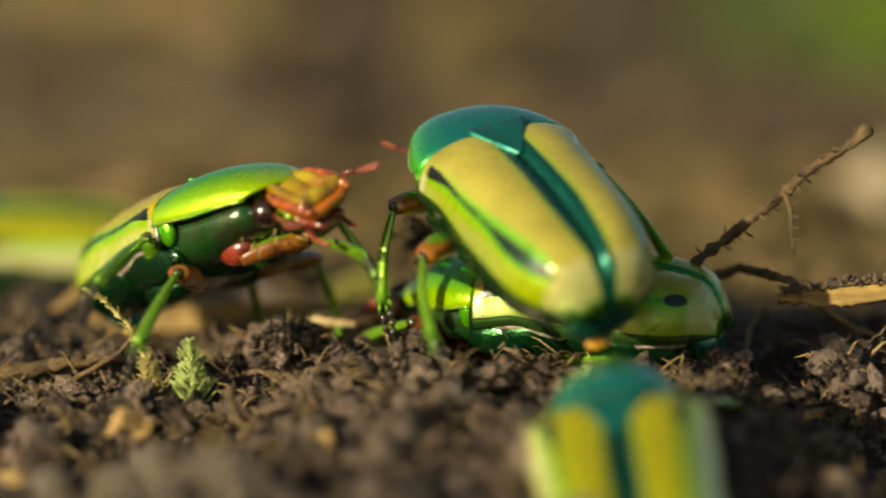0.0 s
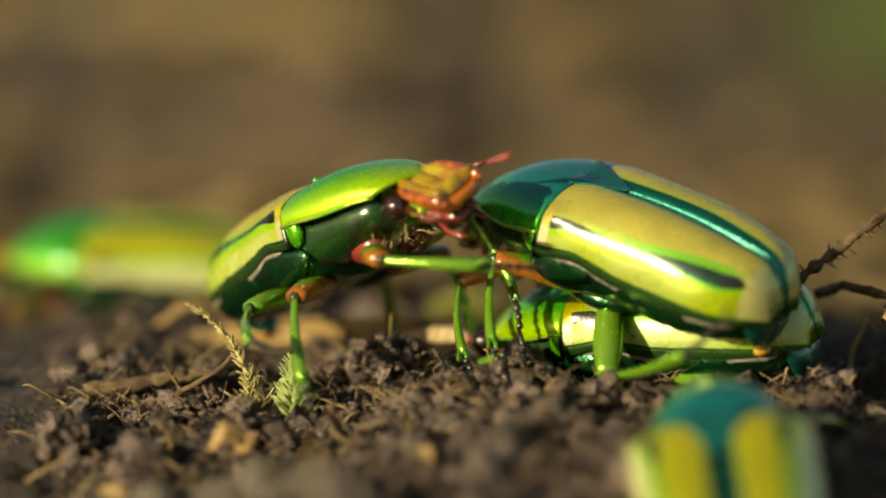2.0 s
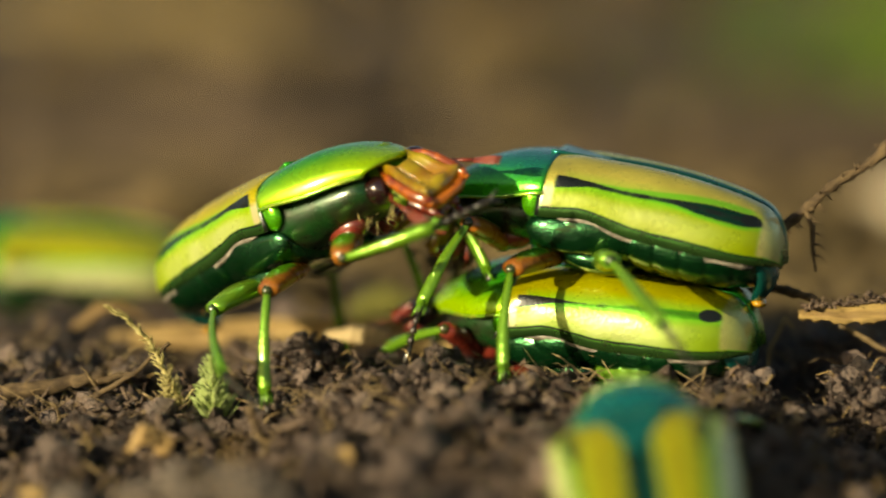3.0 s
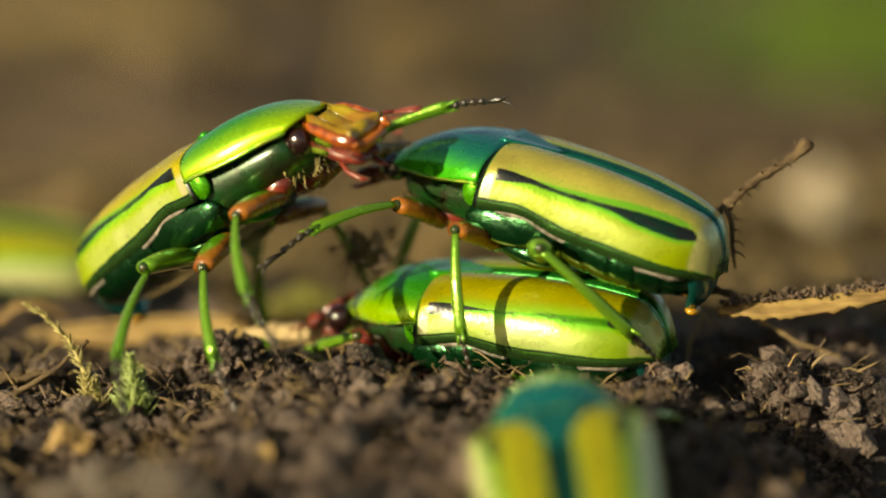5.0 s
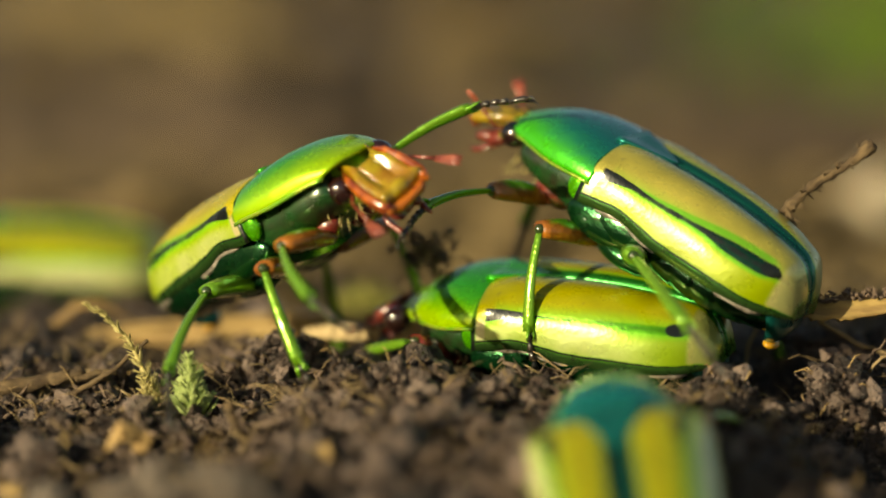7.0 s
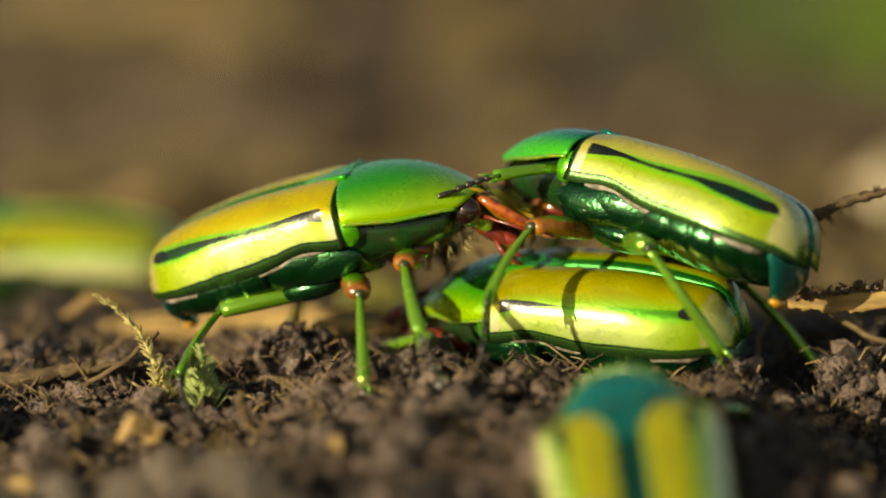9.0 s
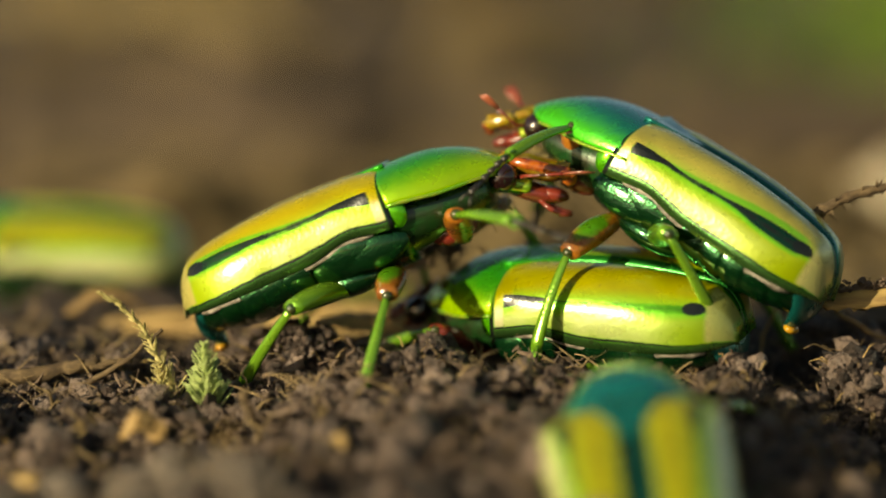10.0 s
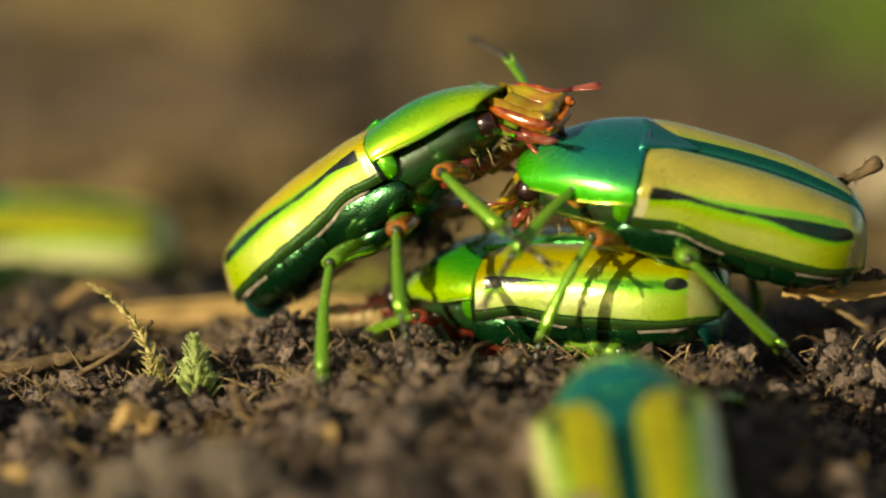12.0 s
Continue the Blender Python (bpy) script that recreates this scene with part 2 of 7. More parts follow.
M = dict(
    # lime flanks and darker crowns: sun and sky reflection put into the colour
    pron_green=shell("pronotum_green", (0.36, 0.60, 0.008), (0.02, 0.34, 0.013), 0.0010, 0.0035, metal=0.5, rough=0.26),
    pron_teal=shell("pronotum_teal", (0.05, 0.54, 0.015), (0.002, 0.19, 0.17), 0.0014, 0.0036, metal=0.55, rough=0.26),
    pron_soft=shell("pronotum_dull", (0.30, 0.50, 0.010), (0.03, 0.28, 0.012), -0.0002, 0.0026, metal=0.4, rough=0.5),
    # belly greens darken low down, shade under the body put into the colour
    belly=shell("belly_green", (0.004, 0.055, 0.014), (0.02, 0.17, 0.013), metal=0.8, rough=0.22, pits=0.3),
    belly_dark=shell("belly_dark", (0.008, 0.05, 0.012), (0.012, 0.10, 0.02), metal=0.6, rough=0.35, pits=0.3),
    breast=horn("breast_brown", (0.008, 0.055, 0.010), (0.022, 0.022, 0.010), 0.3, 420, 0.5, 0.3),
    thigh=thigh("thigh_orange"),
    teal=shell("teal_plate", (0.004, 0.14, 0.12), (0.005, 0.19, 0.155), metal=0.7, rough=0.3),
    wing_a=striped("wing_case_gold", (0.50, 0.38, 0.004), (0.36, 0.48, 0.008), (0.03, 0.30, 0.012), (0.015, 0.20, 0.03), (0.008, 0.09, 0.012), lens=0.055, glow=0.35, trail=0.9, line_wide=0.028, cream=0.4, halo=0.04),
    wing_b=striped("wing_case_tan", (0.50, 0.43, 0.08), (0.29, 0.375, 0.005), (0.05, 0.38, 0.015), (0.003, 0.13, 0.09), (0.005, 0.05, 0.025), lens=0.075, glow=0.45, trail=0.95, strip=0.045, halo=0.06, line_wide=0.022, cream=0.18),
    wing_d=striped("wing_case_yellow", (0.36, 0.33, 0.010), (0.44, 0.48, 0.10), (0.08, 0.30, 0.02), (0.006, 0.10, 0.06), (0.08, 0.26, 0.02), glow=0.25, split=0.40, strip=0.03),
    wing_e=striped("wing_case_pale", (0.44, 0.42, 0.012), (0.60, 0.62, 0.24), (0.12, 0.40, 0.010), (0.01, 0.18, 0.03), (0.14, 0.44, 0.010), glow=0.3),
    wing_c=striped("wing_case_olive", (0.38, 0.35, 0.006), (0.25, 0.385, 0.014), (0.12, 0.46, 0.010), (0.012, 0.20, 0.02), (0.10, 0.40, 0.012), lens=0.035, glow=0.75, trail=0.3, cream=0.35, mottle=0.7),
    lime=shell("lime_plate", (0.10, 0.52, 0.012), (0.16, 0.58, 0.015), metal=0.7, rough=0.18),
    fold=horn("downy_fold", (0.10, 0.082, 0.062), (0.30, 0.26, 0.21), 0.7, 1500, 0.1),
    tailtip=horn("tail_amber", (0.46, 0.24, 0.012), (0.30, 0.12, 0.010), 0.3),
    knee=horn("knee_dark", (0.02, 0.05, 0.012), (0.05, 0.035, 0.012), 0.25),
    rim=horn("gold_rim", (0.20, 0.50, 0.03), (0.42, 0.50, 0.05), 0.2, 900, 0.8, 0.6),
    orange=horn("orange_horn", (0.40, 0.11, 0.012), (0.12, 0.016, 0.008), 0.2, 900),
    amber=horn("amber_horn", (0.36, 0.085, 0.010), (0.11, 0.012, 0.006), 0.12, 1300, 0.9),
    olive=horn("olive_horn", (0.30, 0.22, 0.010), (0.24, 0.11, 0.008), 0.16, 500, 0.9),
    club=horn("club_horn", (0.30, 0.075, 0.04), (0.16, 0.03, 0.018), 0.4),
    red=horn("red_brown_horn", (0.20, 0.028, 0.015), (0.10, 0.015, 0.01), 0.25),
    black=horn("black_horn", (0.012, 0.011, 0.009), (0.03, 0.02, 0.012), 0.3),
    leg=shell("leg_green", (0.12, 0.32, 0.015), (0.30, 0.44, 0.05), metal=0.5, rough=0.2, pits=0.3),
    eye=horn("eye_black", (0.012, 0.004, 0.004), (0.02, 0.006, 0.005), 0.08, 500, 1.0),
    hair=horn("pale_hair", (0.45, 0.36, 0.12), (0.30, 0.24, 0.10), 0.6, 900, 0.0),
    soil=earth("soil", (0.020, 0.014, 0.011), (0.100, 0.067, 0.050), (0.27, 0.19, 0.145)),
    crumbs=earth("soil_crumbs", (0.020, 0.013, 0.010), (0.125, 0.080, 0.060), (0.42, 0.305, 0.245), 900, True),
    dryclod=earth("dry_clod", (0.15, 0.115, 0.09), (0.29, 0.23, 0.18), (0.40, 0.33, 0.26), 500),
    straw=fibre("straw", (0.44, 0.30, 0.12), (0.26, 0.16, 0.06)),
    palestraw=fibre("pale_straw", (0.60, 0.45, 0.24), (0.42, 0.30, 0.15)),
    strawbits=fibre("straw_bits", (0.42, 0.30, 0.15), (0.20, 0.13, 0.06), islands=True),
    bark=fibre("twig_bark", (0.055, 0.034, 0.018), (0.15, 0.10, 0.05), 0.85, 500, (0.5, 1, 1), 0.0005),
    moss=fibre("moss", (0.30, 0.40, 0.10), (0.46, 0.52, 0.22), 0.6, 600),
    olivemoss=fibre("olive_moss", (0.16, 0.16, 0.030), (0.24, 0.22, 0.05), 0.7, 600),
    drymoss=fibre("dry_moss", (0.36, 0.31, 0.10), (0.50, 0.42, 0.18), 0.6, 600),
    humus=fibre("humus", (0.08, 0.054, 0.038), (0.20, 0.135, 0.095), 0.9, 500, (1, 1, 1), 0.0005, True),
    shreds=fibre("root_hair_shreds", (0.36, 0.27, 0.20), (0.16, 0.105, 0.08), 0.7, 900, (1, 1, 1), 0.0002, True),
    dryleaf=fibre("dry_leaf", (0.36, 0.23, 0.09), (0.22, 0.13, 0.05), 0.7, 25, (0.3, 1, 1), 0.002),
    litter=fibre("leaf_litter", (0.205, 0.142, 0.06), (0.105, 0.072, 0.032), 0.8, 25, (0.3, 1, 1), 0.002, True),
    goldleaf=fibre("golden_dry_leaf", (0.40, 0.27, 0.09), (0.17, 0.10, 0.038)),
    palestone=fibre("pale_stone", (0.52, 0.43, 0.30), (0.38, 0.30, 0.20), 0.7, 120, (1, 1, 1)),
    grass=fibre("grass", (0.06, 0.12, 0.007), (0.09, 0.135, 0.012), 0.5, 30),
    drywood=fibre("dry_wood", (0.34, 0.25, 0.11), (0.22, 0.155, 0.065), 0.85, 12, (0.2, 1, 1), 0.004),
    log=fibre("rotten_wood", (0.040, 0.028, 0.018), (0.085, 0.058, 0.036), 0.9, 12, (0.2, 1, 1), 0.004),
)


# ---- mesh helpers ----
MM = 0.001


def mesh(name, verts, faces, material, uvs=None, smooth=True):
    """A mesh from millimetres."""
    me = bpy.data.meshes.new(name)
    me.from_pydata([(x * MM, y * MM, z * MM) for x, y, z in verts], [], faces)
    for m in material if isinstance(material, (list, tuple)) else [material]:
        me.materials.append(m)
    if uvs:
        layer = me.uv_layers.new(name="UVMap")
        for loop in me.loops:
            layer.data[loop.index].uv = uvs[loop.vertex_index]
    me.polygons.foreach_set("use_smooth", [smooth] * len(me.polygons))
    me.update()
    return me


def part(name, me, parent, label="", m=None):
    ob = new(name, me)
    ob.parent = parent
    if m is not None:
        ob.matrix_basis = m
    return tagged(ob, label)


def grid_faces(rows, cols, wrap=False, base=0):
    out = []
    for i in range(rows - 1):
        for j in range(cols if wrap else cols - 1):
            k = (j + 1) % cols
            out.append((base + i * cols + j, base + i * cols + k, base + (i + 1) * cols + k, base + (i + 1) * cols + j))
    return out


def tube(path, radii, sides=8, flat=1.0, base=0):
    """A capped tube along points; returns verts and faces."""
    path = [Vector(p) for p in path]
    verts, up = [], Vector((0.13, 0.21, 1))
    for i, p in enumerate(path):
        d = (path[min(i + 1, len(path) - 1)] - path[max(i - 1, 0)]).normalized()
        if abs(d.dot(up.normalized())) > 0.97:
            up = Vector((0.2, 1, 0.1))
        a = d.cross(up).normalized()
        b = a.cross(d)
        for k in range(sides):
            q = 2 * math.pi * k / sides
            verts.append(tuple(p + (a * math.cos(q) + b * math.sin(q) * flat) * radii[i]))
    faces = grid_faces(len(path), sides, True, base)
    faces.append(tuple(base + k for k in reversed(range(sides))))
    faces.append(tuple(base + (len(path) - 1) * sides + k for k in range(sides)))
    return verts, faces


def ball(centre, r, n=10, base=0):
    """An ellipsoid with radii r."""
    verts, rows = [], n
    for i in range(rows + 1):
        a = math.pi * i / rows
        a = min(max(a, 0.02), math.pi - 0.02)
        for k in range(2 * n):
            q = math.pi * k / n
            verts.append((centre[0] + r[0] * math.cos(a), centre[1] + r[1] * math.sin(a) * math.cos(q), centre[2] + r[2] * math.sin(a) * math.sin(q)))
    f = grid_faces(rows + 1, 2 * n, True, base)
    f.append(tuple(base + k for k in reversed(range(2 * n))))
    f.append(tuple(base + rows * 2 * n + k for k in range(2 * n)))
    return verts, f


def joined(*pieces):
    verts, faces = [], []
    for v, f in pieces:
        faces += [tuple(i + len(verts) for i in p) for p in f]
        verts += v
    return verts, faces


def thick(verts, rows, cols, depth, uvs=None):
    """Close a sheet of rows x cols points into a plate of some depth."""
    p = np.array(verts).reshape(rows, cols, 3)
    du, dv = np.gradient(p, axis=1), np.gradient(p, axis=0)
    nrm = np.cross(du, dv)
    nrm /= np.linalg.norm(nrm, axis=2, keepdims=True) + 1e-9
    inner = p - nrm * depth
    n = rows * cols
    faces = grid_faces(rows, cols) + [tuple(reversed([i + n for i in f])) for f in grid_faces(rows, cols)]
    edge = [j for j in range(cols)] + [i * cols + cols - 1 for i in range(1, rows)] + [(rows - 1) * cols + j for j in range(cols - 2, -1, -1)] + [i * cols for i in range(rows - 2, 0, -1)]
    for a, b in zip(edge, edge[1:] + edge[:1]):
        faces.append((b, a, a + n, b + n))
    out = [tuple(q) for q in p.reshape(-1, 3)] + [tuple(q) for q in inner.reshape(-1, 3)]
    return out, faces, (list(uvs) * 2 if uvs else None)


def aim(a, b, hint):
    """A pose at a whose x axis points to b and whose z axis leans to hint, in millimetres."""
    x = (Vector(b) - Vector(a)).normalized()
    z = Vector(hint)
    z = (z - x * z.dot(x)).normalized()
    y = z.cross(x)
    m = Matrix((x, y, z)).transposed().to_4x4()
    m.translation = Vector(a) * MM
    return m


# ---- the beetle ----
def wing_width(v):
    w = 6.4 - 0.75 * v ** 0.8
    if v > 0.55:
        w *= max(1 - ((v - 0.55) / 0.465) ** 3.0, 0.0) ** 0.5
    return w


def wing_low(v):
    """Height of a wing case's lower edge, notched behind the shoulder."""
    return -1.0 - 1.1 * v + 0.7 * math.exp(-((v - 0.2) / 0.13) ** 2)


def wing_case(s):
    rows, cols, verts, uvs = 48, 30, [], []
    for i in range(rows):
        v = 1 - (1 - i / (rows - 1)) ** 1.25
        w = max(wing_width(v), 0.5)
        lip = min(v / 0.035, 1) ** 0.5
        top = (3.45 - 1.9 * max((v - 0.3) / 0.7, 0) ** 2.0) * (0.95 + 0.05 * lip) 
        low = wing_low(v)
        top = low + (top - low) * (1 - max((v - 0.86) / 0.14, 0) ** 2.6) ** 0.5
        square = 0.66 + 0.14 * max((v - 0.6) / 0.4, 0)
        dome = 0.5 * min(1, 6 * v + 0.25) * (1 - max((v - 0.8) / 0.2, 0))
        for j in range(cols):
            u = j / (cols - 1)
            a = u * math.pi / 2
            y = 0.06 + w * math.sin(a) ** square
            z = low + (top - low) * math.cos(a) ** square if u < 1 else low
            bulge = 0.2 * math.exp(-((u - 0.45) / 0.12) ** 2 - ((v - 0.9) / 0.05) ** 2) + 0.3 * math.exp(-((u - 0.6) / 0.14) ** 2 - ((v - 0.07) / 0.06) ** 2)
            y, z = y + bulge * math.sin(a), z + bulge * math.cos(a)
            z += dome * (math.sin(math.pi * min(y / w, 1)) ** 0.8 - 0.25)
            x = -17.5 * v - 0.25 * math.sin(a) * (1 - v) + 0.5 * (1 - math.cos(a)) * (1 - v) * 0.3
            verts.append((x, s * y, z))
            uvs.append((u, v))
    verts, faces, uvs = thick(verts, rows, cols, 0.28 * s, uvs)
    if s > 0:
        faces = [tuple(reversed(f)) for f in faces]
    return verts, faces, uvs


def pron_outline(v):
    return 6.35 - 3.15 * v ** 1.7


def pron_edge(v):
    return 0.75 - 0.35 * math.sin(math.pi * v) ** 2 - 0.9 * v ** 2.5


def pronotum():
    rows, cols, verts = 26, 41, []
    for i in range(rows):
        v = i / (rows - 1)
        w, low = pron_outline(v), pron_edge(v)
        top = 3.6 + 0.95 * v - 4.0 * v ** 2.5
        for j in range(cols):
            a = (j / (cols - 1) * 2 - 1) * math.pi / 2
            sa, ca = math.sin(a), math.cos(a)
            y = w * math.copysign(abs(sa) ** 0.9, sa)
            z = low + (top - low) * max(ca, 0) ** 0.85
            verts.append((-0.3 + 7.65 * v - 0.45 * ca ** 2 * (1 - v) - 1.1 * (1 - ca) * v, y, z))
    v, f, _ = thick(verts, rows, cols, -0.35)
    return v, f


def body_loft(x0, x1, width, top, bottom, rows=18, cols=24, steps=0):
    verts = []
    for i in range(rows):
        v = i / (rows - 1)
        w, t, b = width(v), top(v), bottom(v)
        if steps:
            k = (v * steps) % 1.0
            b += 0.13 * (1 - k) ** 4
            w -= 0.12 * (1 - k) ** 4
        for j in range(cols):
            a = 2 * math.pi * j / cols
            sa, ca = math.sin(a), math.cos(a)
            mid = (t + b) / 2
            verts.append((x0 + (x1 - x0) * v, w * math.copysign(abs(ca) ** 0.85, ca), mid + (t - b) / 2 * math.copysign(abs(sa) ** 0.9, sa)))
    f = grid_faces(rows, cols, True)
    f.append(tuple(reversed(range(cols))))
    f.append(tuple((rows - 1) * cols + k for k in range(cols)))
    if x1 < x0:
        f = [tuple(reversed(p)) for p in f]
    return verts, f


HIP = {"F": (3.6, 2.2, -3.6), "M": (-1.5, 2.8, -4.1), "H": (-5.0, 2.8, -4.1)}
FEMUR = {"F": 5.0, "M": 5.8, "H": 6.6}
TIBIA = {"F": 7.0, "M": 7.4, "H": 9.2}
KNEE = {"F": (0.55, 0.75, 0.1), "M": (-0.1, 0.9, -0.15), "H": (-0.65, 0.7, -0.1)}
LOW_KNEE = {"F": (0.16, 0.79, 0.60), "M": (0.5, 0.6, -0.2), "H": (-0.8, 0.35, 0.1)}
LOW_FOOT = {"F": (0.86, -0.38, -0.36), "M": (0.3, -0.25, -0.9), "H": (0.85, -0.25, -0.4)}
FOOT = {"F": (0.6, 0.3, -0.62), "M": (-0.2, 0.5, -0.62), "H": (-0.85, 0.3, -0.38)}


def femur_mesh(L, r, mats):
    rows, sides = 12, 12
    path = [(L * i / (rows - 1), 0, 0.25 * math.sin(math.pi * i / (rows - 1))) for i in range(rows)]
    radii = [r * (0.45 + 0.62 * math.sin(math.pi * min((i / (rows - 1)) * 0.78 + 0.1, 1)) ** 0.8) for i in range(rows)]
    v, f = tube(path, radii, sides, 0.72)
    knob, kf = ball((L, 0, 0), (0.42, 0.42, 0.42), 6)
    body = len(f)
    v, f = joined((v, f), (knob, kf))
    me = mesh("femur", v, f, [mats, M["knee"]])
    me.polygons.foreach_set("material_index", [0] * body + [1] * (len(f) - body))
    return me


def tibia_mesh(L, r, mats):
    rows = 12
    path = [(L * i / (rows - 1), 0, 0.35 * math.sin(math.pi * i / (rows - 1))) for i in range(rows)]
    radii = [r * (0.62 + 0.55 * (i / (rows - 1)) ** 0.9) for i in range(rows)]
    radii[-1] *= 0.85
    pieces = [tube(path, radii, 10, 0.68)]
    for x, y, z, l in ((L * 0.62, 0, r, 0.6), (L * 0.98, 0.25, r * 0.7, 0.9), (L * 0.98, -0.3, -r * 0.5, 1.1), (L * 0.98, 0.3, -r * 0.4, 0.8)):
        pieces.append(tube([(x - 0.3, y * 0.6, z * 0.5), (x + l * 0.5, y * 1.3, z * 1.15), (x + l, y * 1.5, z * 1.2)], [0.2, 0.12, 0.02], 6))
    v, f = joined(*pieces)
    return mesh("tibia", v, f, mats)


def tarsus_mesh(mats):
    pieces, x, z = [], 0.0, 0.0
    for i in range(5):
        l = (0.85, 0.75, 0.75, 0.75, 1.5)[i]
        pieces.append(tube([(x, 0, z), (x + l * 0.4, 0, z + 0.03), (x + l * 0.85, 0, z), (x + l, 0, z - 0.02)], [0.13, 0.2, 0.29 if i < 4 else 0.24, 0.16], 8))
        x, z = x + l * 0.95, z - 0.05 * i
    for s in (-1, 1):
        pieces.append(tube([(x - 0.1, 0, z), (x + 0.35, s * 0.3, z + 0.05), (x + 0.7, s * 0.45, z - 0.2), (x + 0.75, s * 0.45, z - 0.5)], [0.12, 0.11, 0.07, 0.02], 6))
    v, f = joined(*pieces)
    return mesh("tarsus", v, f, mats)


def hairs(count, box, length, seed):
    """A fringe of short stiff hairs, each a thin spike."""
    rnd, pieces = random.Random(seed), []
    for _ in range(count):
        p = Vector([rnd.uniform(a, b) for a, b in box])
        d = Vector((rnd.uniform(-0.2, 0.5), math.copysign(0.6, p.y) + rnd.uniform(-0.4, 0.4), rnd.uniform(-1, -0.3))).normalized()
        l = length * rnd.uniform(0.5, 1.2)
        pieces.append(tube([p, p + d * l * 0.6, p + d * l + Vector((0.1, 0, -0.05))], [0.045, 0.03, 0.008], 4))
    return joined(*pieces)


def beetle(name, label, pron, wing, scut, group="flower beetles", head_tilt=30, crouch=False, wide=0.95, tall=0.93, feeler=(0.9, 0.35, 0.35), neck=1.0, ridge="amber", bar_of="orange", plate_of="olive", slim=1.0, poke=0.0, thighs="thigh"):
    """A flower beetle about 28 mm long; x forwards, the origin at the root of its wing cases."""
    root = tagged(new(name), label, "beetle", group)
    P = {}

    def armour(kind, verts, faces, material, uvs=None):
        return mesh(kind, [(x * (neck if x > 0 else 1), y * wide, z * tall) for x, y, z in verts], faces, material, uvs)

    for s in (1, -1):
        v, f, uv = wing_case(s)
        part("wing_case", armour("wing_case", v, f, wing, uv), root)
    P["front"] = front = []
    front.append(part("pronotum", armour("pronotum", *pronotum(), pron), root, "polished metallic green neck shield"))
    for s in (1, -1):
        path = [(-0.3 + 7.65 * k / 16 - 1.1 * k / 16, s * (pron_outline(k / 16) + 0.02), pron_edge(k / 16)) for k in range(17)]
        front.append(part("shield_rim", armour("shield_rim", *tube(path, [0.16] * 17, 6), M["rim"]), root, "thin golden green rim"))
    # the small triangle between the wing cases
    tri = []
    for i in range(8):
        k = i / 7
        for j in range(9):
            q = j / 4 - 1
            tri.append((0.1 - 4.2 * k, q * 2.5 * (1 - k) ** 0.9, 3.68 + 0.16 * abs(q) * (1 - k) - 0.1 * k))
    v, f, _ = thick(tri, 8, 9, 0.3)
    part("scutellum", armour("scutellum", v, f, scut), root, "smooth triangular plate")
    front.append(part("prothorax", armour("prothorax", *body_loft(5.7, -0.2, lambda v: 2.9 + 2.75 * v ** 0.6, lambda v: 0.6 + 2.0 * v, lambda v: -2.3 - 1.5 * v ** 0.6), M["breast"]), root, "glossy dark green underside of the shield"))
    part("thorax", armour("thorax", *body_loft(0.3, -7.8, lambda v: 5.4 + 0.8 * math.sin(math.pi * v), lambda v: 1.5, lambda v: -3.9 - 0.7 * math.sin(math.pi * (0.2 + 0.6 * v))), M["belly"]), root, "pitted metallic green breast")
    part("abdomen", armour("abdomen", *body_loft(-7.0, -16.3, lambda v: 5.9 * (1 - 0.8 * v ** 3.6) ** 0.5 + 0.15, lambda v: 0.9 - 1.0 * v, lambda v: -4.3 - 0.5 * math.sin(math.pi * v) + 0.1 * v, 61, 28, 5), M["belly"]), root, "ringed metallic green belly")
    # a blunt triangular plate that hangs below the ends of the wing cases
    v = []
    for i in range(12):
        k = i / 11
        for j in range(24):
            q = 2 * math.pi * j / 24
            v.append((-15.5 - 0.6 * math.sin(math.pi * k) - 0.3 * k + (1.0 * (1 - k) ** 0.8 + 0.3) * math.cos(q), (3.2 * (1 - k ** 1.8) + 0.4) * math.sin(q), -1.6 - 3.9 * k))
    f = grid_faces(12, 24, True) + [tuple(reversed(range(24))), tuple(11 * 24 + j for j in range(24))]
    part("tail_plate", armour("tail_plate", v, f, M["teal"]), root, "dark teal plate at the tail")
    v, f = ball((-16.1, 0, -5.45), (0.55, 1.0, 0.4), 8)
    part("tail_tip", armour("tail_tip", v, f, M["tailtip"]), root, "amber tip of the tail")
    for s in (1, -1):
        v, f = ball((0.15, s * 5.75, 0.1), (0.75, 0.55, 1.3), 9)
        part("shoulder_plate", armour("shoulder_plate", v, f, M["lime"]), root, "bright green plate before the wing case")
        path = [(-17.5 * k / 20, s * (wing_width(k / 20) - 0.25), wing_low(k / 20) - 0.25 - 0.08 * math.sin(k * 2.3)) for k in range(2, 19)]
        part("side_fold", armour("side_fold", *tube(path, [0.1] + [0.2] * 15 + [0.1], 8, 1.3), M["fold"]), root, "grey-brown downy fold below the wing case")
        v, f = ball((-2.4, s * 5.45, -2.0), (2.9, 0.7, 1.5), 9)
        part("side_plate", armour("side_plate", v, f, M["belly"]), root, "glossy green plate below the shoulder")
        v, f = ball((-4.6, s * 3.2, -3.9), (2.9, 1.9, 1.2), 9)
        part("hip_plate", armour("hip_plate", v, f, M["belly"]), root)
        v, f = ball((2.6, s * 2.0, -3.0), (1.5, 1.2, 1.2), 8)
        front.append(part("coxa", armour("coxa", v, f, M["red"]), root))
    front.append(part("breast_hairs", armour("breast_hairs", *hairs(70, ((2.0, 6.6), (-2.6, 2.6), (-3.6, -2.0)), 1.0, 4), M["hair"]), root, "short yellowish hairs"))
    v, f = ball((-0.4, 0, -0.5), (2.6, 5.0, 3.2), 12)
